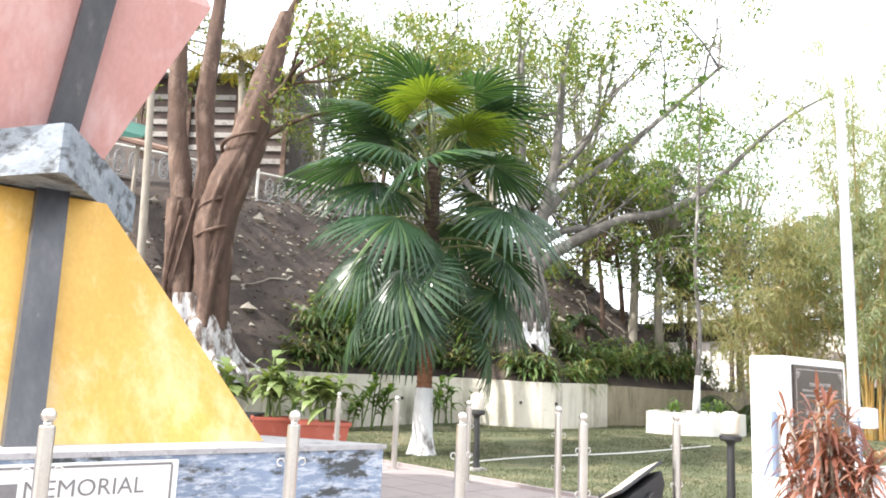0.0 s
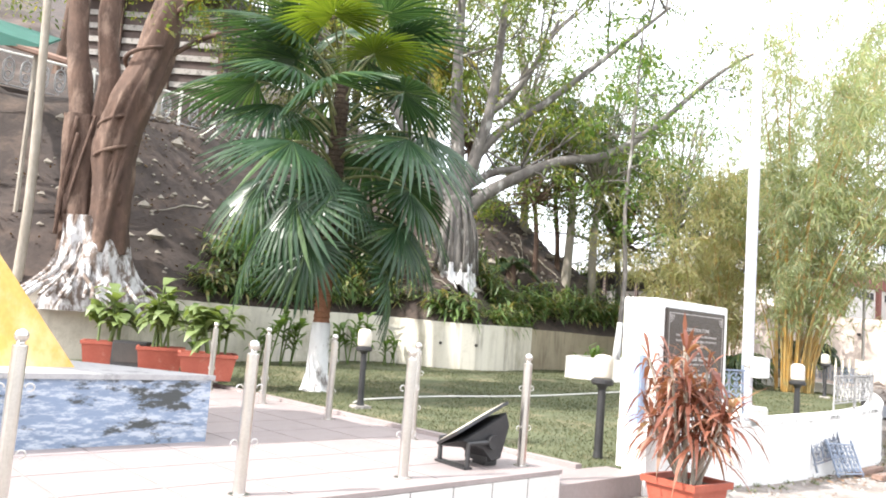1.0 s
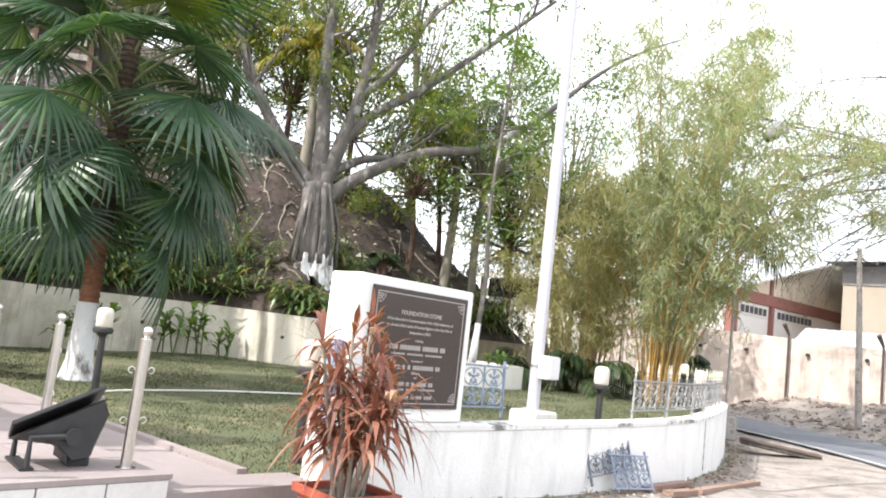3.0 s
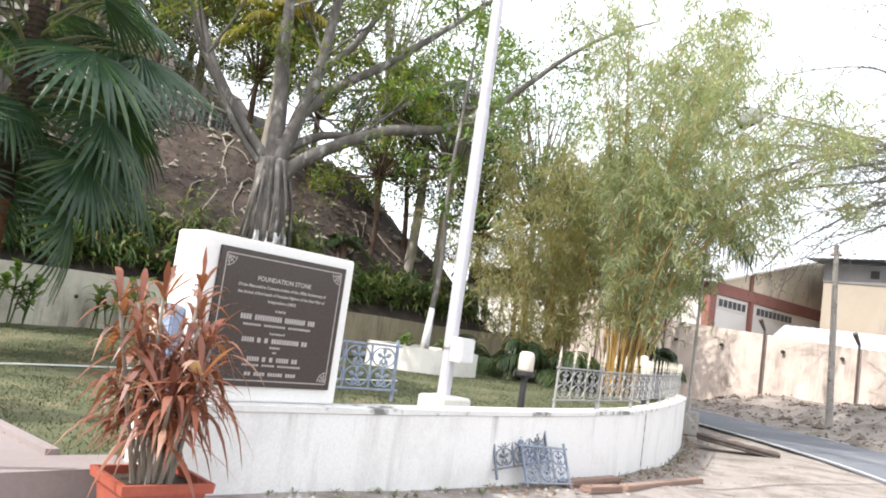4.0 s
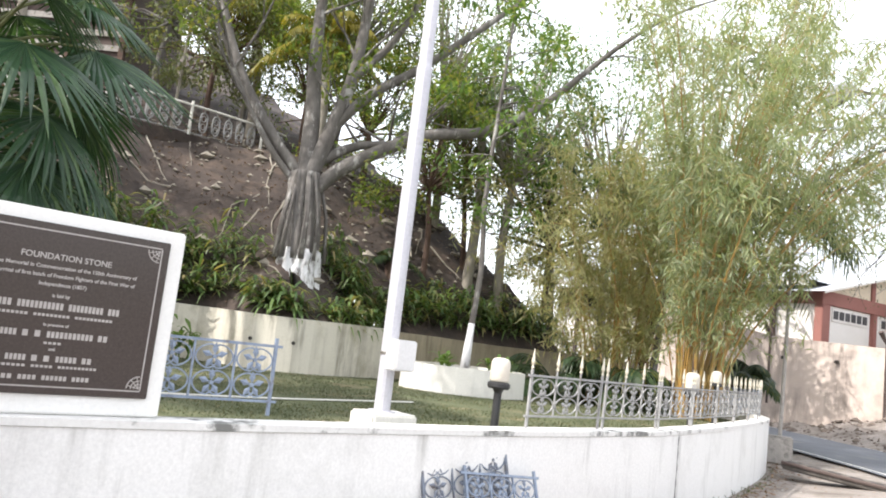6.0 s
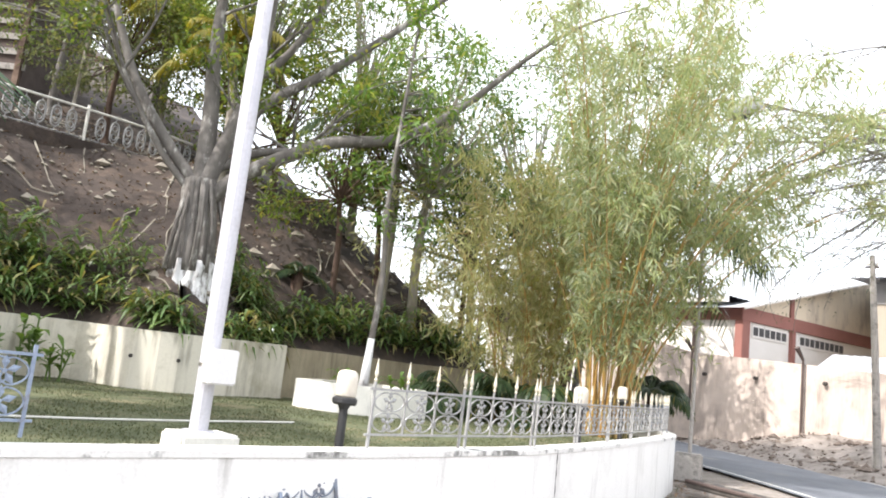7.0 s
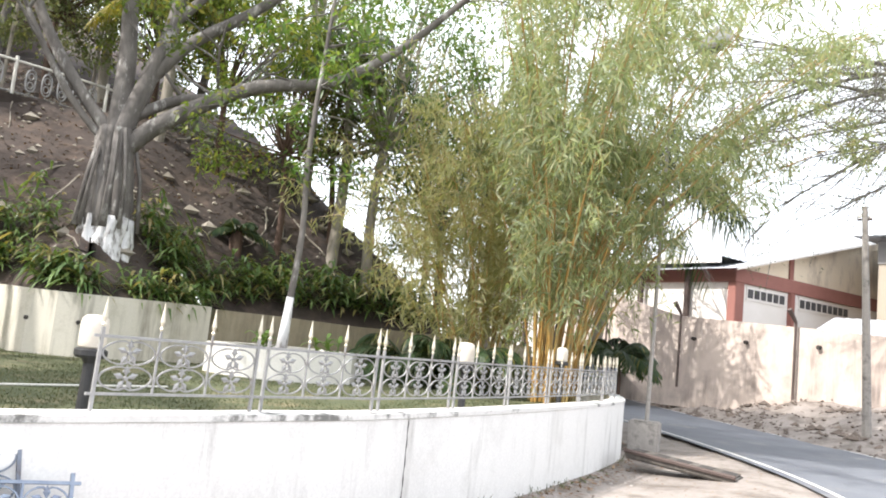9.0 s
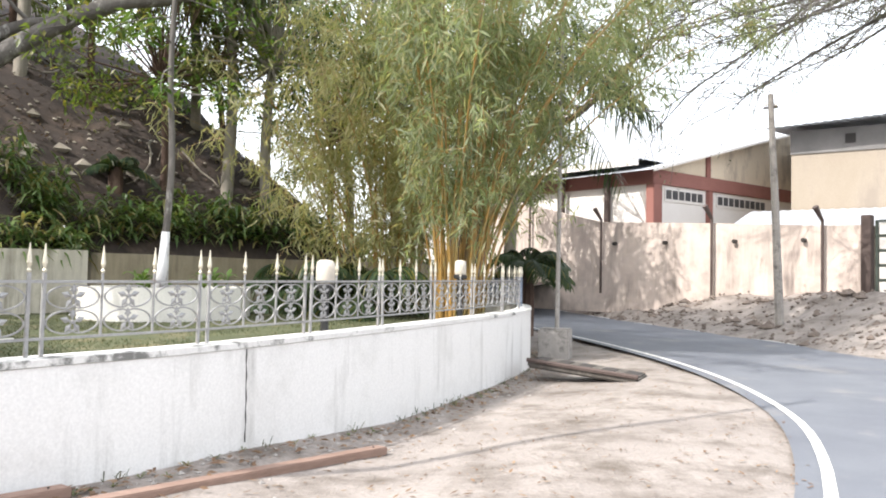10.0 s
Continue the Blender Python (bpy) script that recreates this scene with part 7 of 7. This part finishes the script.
    single("slope_debris", hc, M_BARKTHIN, "pale roots and clods lying on the bare slope", "debris", kind="stuff")
    wd = Mesh()
    for _ in range(70):
        s = rng.uniform(1, 14)
        pt, an = place_on(WALL_LINE, s)
        n = Vector((math.sin(radians(an)), -math.cos(radians(an)), 0))
        q = pt + n * rng.uniform(0.02, 0.25)
        for _ in range(9):
            a = rng.uniform(0, 6.28)
            wd.blade((q.x, q.y, ground_z(q.x, q.y)), (math.cos(a), math.sin(a), 1.2), rng.uniform(0.05, 0.16), 0.012, 0.6, 2)
    single("weeds", wd, M_DULLLEAF, "small dry weeds at the wall foot", "weeds", kind="stuff")


build_roadside()


# ---- railing and hut on the slope ----
def build_railing():
    pts = [(-13.0, 17.0), (-8.9, 20.3), (-5.15, 23.65), (-2.8, 26.15), (-1.9, 27.5)]
    line = smooth_line(pts, 0.2)
    r = thing("railing", (-5.15, 23.65, 6.7), "white painted iron railing with oval ornaments on the slope", "railing")
    zt = lambda p: 6.77
    tot = sum((q - p).length for p, q in zip(line, line[1:]))
    top, low = [], []
    for p in line:
        top.append(p + Vector((0, 0, zt(p) + 1.0)))
        low.append(p + Vector((0, 0, zt(p) + 0.16)))
    part("top_rail", Mesh().tube(top, 0.035, 6), M_PLANTER, r, "pale handrail")
    part("bottom_rail", Mesh().tube(low, 0.018, 5), M_FENCE, r)
    s, k = 0.0, 0
    while s < tot:
        p, an = place_on(line, s)
        z = zt(p)
        if k % 6 == 0:
            part("post", Mesh().tube([p + Vector((0, 0, hill_z(p.x, p.y) - 0.2)), p + Vector((0, 0, z + 1.12))], 0.045, 7), M_PLANTER, r)
        else:
            d = Vector((math.cos(radians(an)), math.sin(radians(an)), 0))
            m = Mesh()
            c = p + Vector((0, 0, z + 0.56))
            m.tube([c + d * 0.12 * math.cos(a) + Vector((0, 0, 0.30 * math.copysign(abs(math.sin(a)) ** 0.6, math.sin(a)))) for a in [i * 2 * math.pi / 16 for i in range(17)]], 0.024, 4)
            for cz in (0.12, -0.12):
                m.tube([c + d * 0.07 * math.cos(a) + Vector((0, 0, cz + 0.09 * math.sin(a))) for a in [i * 2 * math.pi / 10 for i in range(11)]], 0.018, 4)
            m.tube([c + Vector((0, 0, 0.30)), c + Vector((0, 0, 0.44))], 0.014, 4)
            m.tube([c - Vector((0, 0, 0.30)), c - Vector((0, 0, 0.40))], 0.014, 4)
            part("ornament", m, M_FENCE, r)
        s += 0.40
        k += 1
    path = Mesh()
    out, inn = offset_line(line, -0.25), offset_line(line, 1.2)
    for p, q in zip(out, inn):
        path.v += [(p.x, p.y, 6.82), (q.x, q.y, 6.84), (p.x, p.y, 6.1)]
    for i in range(len(out) - 1):
        a = 3 * i
        path.f += [(a, a + 3, a + 4, a + 1), (a + 2, a + 5, a + 3, a)]
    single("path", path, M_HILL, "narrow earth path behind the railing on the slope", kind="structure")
    for x, y in ((-5.2, 26.2), (-3.9, 28.5)):
        p = thing("post", (x, y, hill_z(x, y)), "thin pale pole on the slope path", "pole")
        part("shaft", Mesh().tube([(x, y, hill_z(x, y) - 0.3), (x + 0.15, y, hill_z(x, y) + 5)], 0.05, 6), M_BARKTHIN, p)
    o = Vector((-12.0, 29.5, 10.6))
    h = thing("hut", o, "dark timber hut with rails high on the slope", "hut")
    part("wall", Mesh().box(o.x - 3.5, o.y, 8.0, o.x + 3.0, o.y + 4, o.z + 3.4), M_WOODDARK, h)
    for k in range(6):
        part("board", Mesh().box(o.x - 3.6, o.y - 0.08, o.z - 0.3 + 0.55 * k, o.x + 3.1, o.y - 0.02, o.z - 0.08 + 0.55 * k), M_CONCRETE, h, "weathered grey board")
    for k in range(4):
        part("stud", Mesh().box(o.x - 3.5 + 2.1 * k, o.y - 0.2, 8.2, o.x - 3.3 + 2.1 * k, o.y - 0.085, o.z + 3.4), M_BARKBROWN, h)
    rf = Mesh()
    corrugated(rf, (o.x - 4, o.y - 0.9, o.z + 3.3), (o.x + 3.6, o.y - 0.9, o.z + 3.3), (o.x + 3.6, o.y + 5, o.z + 4.6), (o.x - 4, o.y + 5, o.z + 4.6), 60)
    part("roof", rf, M_ROOF, h, "corrugated roof sheet")
    # green canvas awning on poles
    a = thing("awning", (-9.6, 15.6, 6.4), "dark green canvas awning on timber poles", "awning")
    cv = Mesh()
    P = [(-8.0, 15.3, 6.8), (-10.6, 14.8, 7.35), (-11.2, 17.0, 8.2), (-8.8, 17.4, 7.7)]
    cv.add(P + [(x, y, z + 0.05) for x, y, z in P], [(0, 1, 2, 3), (7, 6, 5, 4), (0, 4, 5, 1), (1, 5, 6, 2), (2, 6, 7, 3), (3, 7, 4, 0)])
    cv.add([(-8.0, 15.29, 6.81), (-10.6, 14.79, 7.36), (-10.6, 14.79, 6.6), (-9.2, 15.06, 6.7)], [(0, 1, 2, 3)])
    part("canvas", cv, M_CANOPY, a)
    for x, y, zt2 in ((-8.2, 15.5, 6.85), (-10.5, 15.0, 7.3), (-10.9, 16.9, 8.1)):
        part("pole", Mesh().tube([(x, y, hill_z(x, y) - 0.3), (x, y, zt2)], 0.05, 6), M_BARKTHIN, a)
    part("beam", Mesh().tube([(-10.6, 15.1, 7.25), (-7.4, 15.35, 6.55)], 0.07, 6), M_TIMBER, a)


build_railing()


def build_backdrop():
    """Far woods that close the place around."""
    rng = random.Random(141)
    m = Mesh()
    for k in range(150):
        a = 2 * math.pi * k / 150
        R = rng.uniform(62, 92)
        x, y = 6 + R * math.cos(a), 15 + R * math.sin(a)
        h = rng.uniform(5, 9) if 35 < y else rng.uniform(6, 12)
        for _ in range(70):
            d = Vector((rng.gauss(0, 1), rng.gauss(0, 1), rng.gauss(0, 1))).normalized() * rng.random() ** 0.4
            p = Vector((x + d.x * 4.2, y + d.y * 4.2, h * 0.45 + d.z * h * 0.5))
            m.leaf(p, (rng.gauss(0, 1), rng.gauss(0, 1), rng.gauss(0, 0.6)), (rng.gauss(0, 1), rng.gauss(0, 1), 1), rng.uniform(1.2, 2.4), rng.uniform(0.8, 1.5))
    single("far_woods", m, M_DULLLEAF, "distant hazy green trees around the place", "trees", kind="stuff")


build_backdrop()
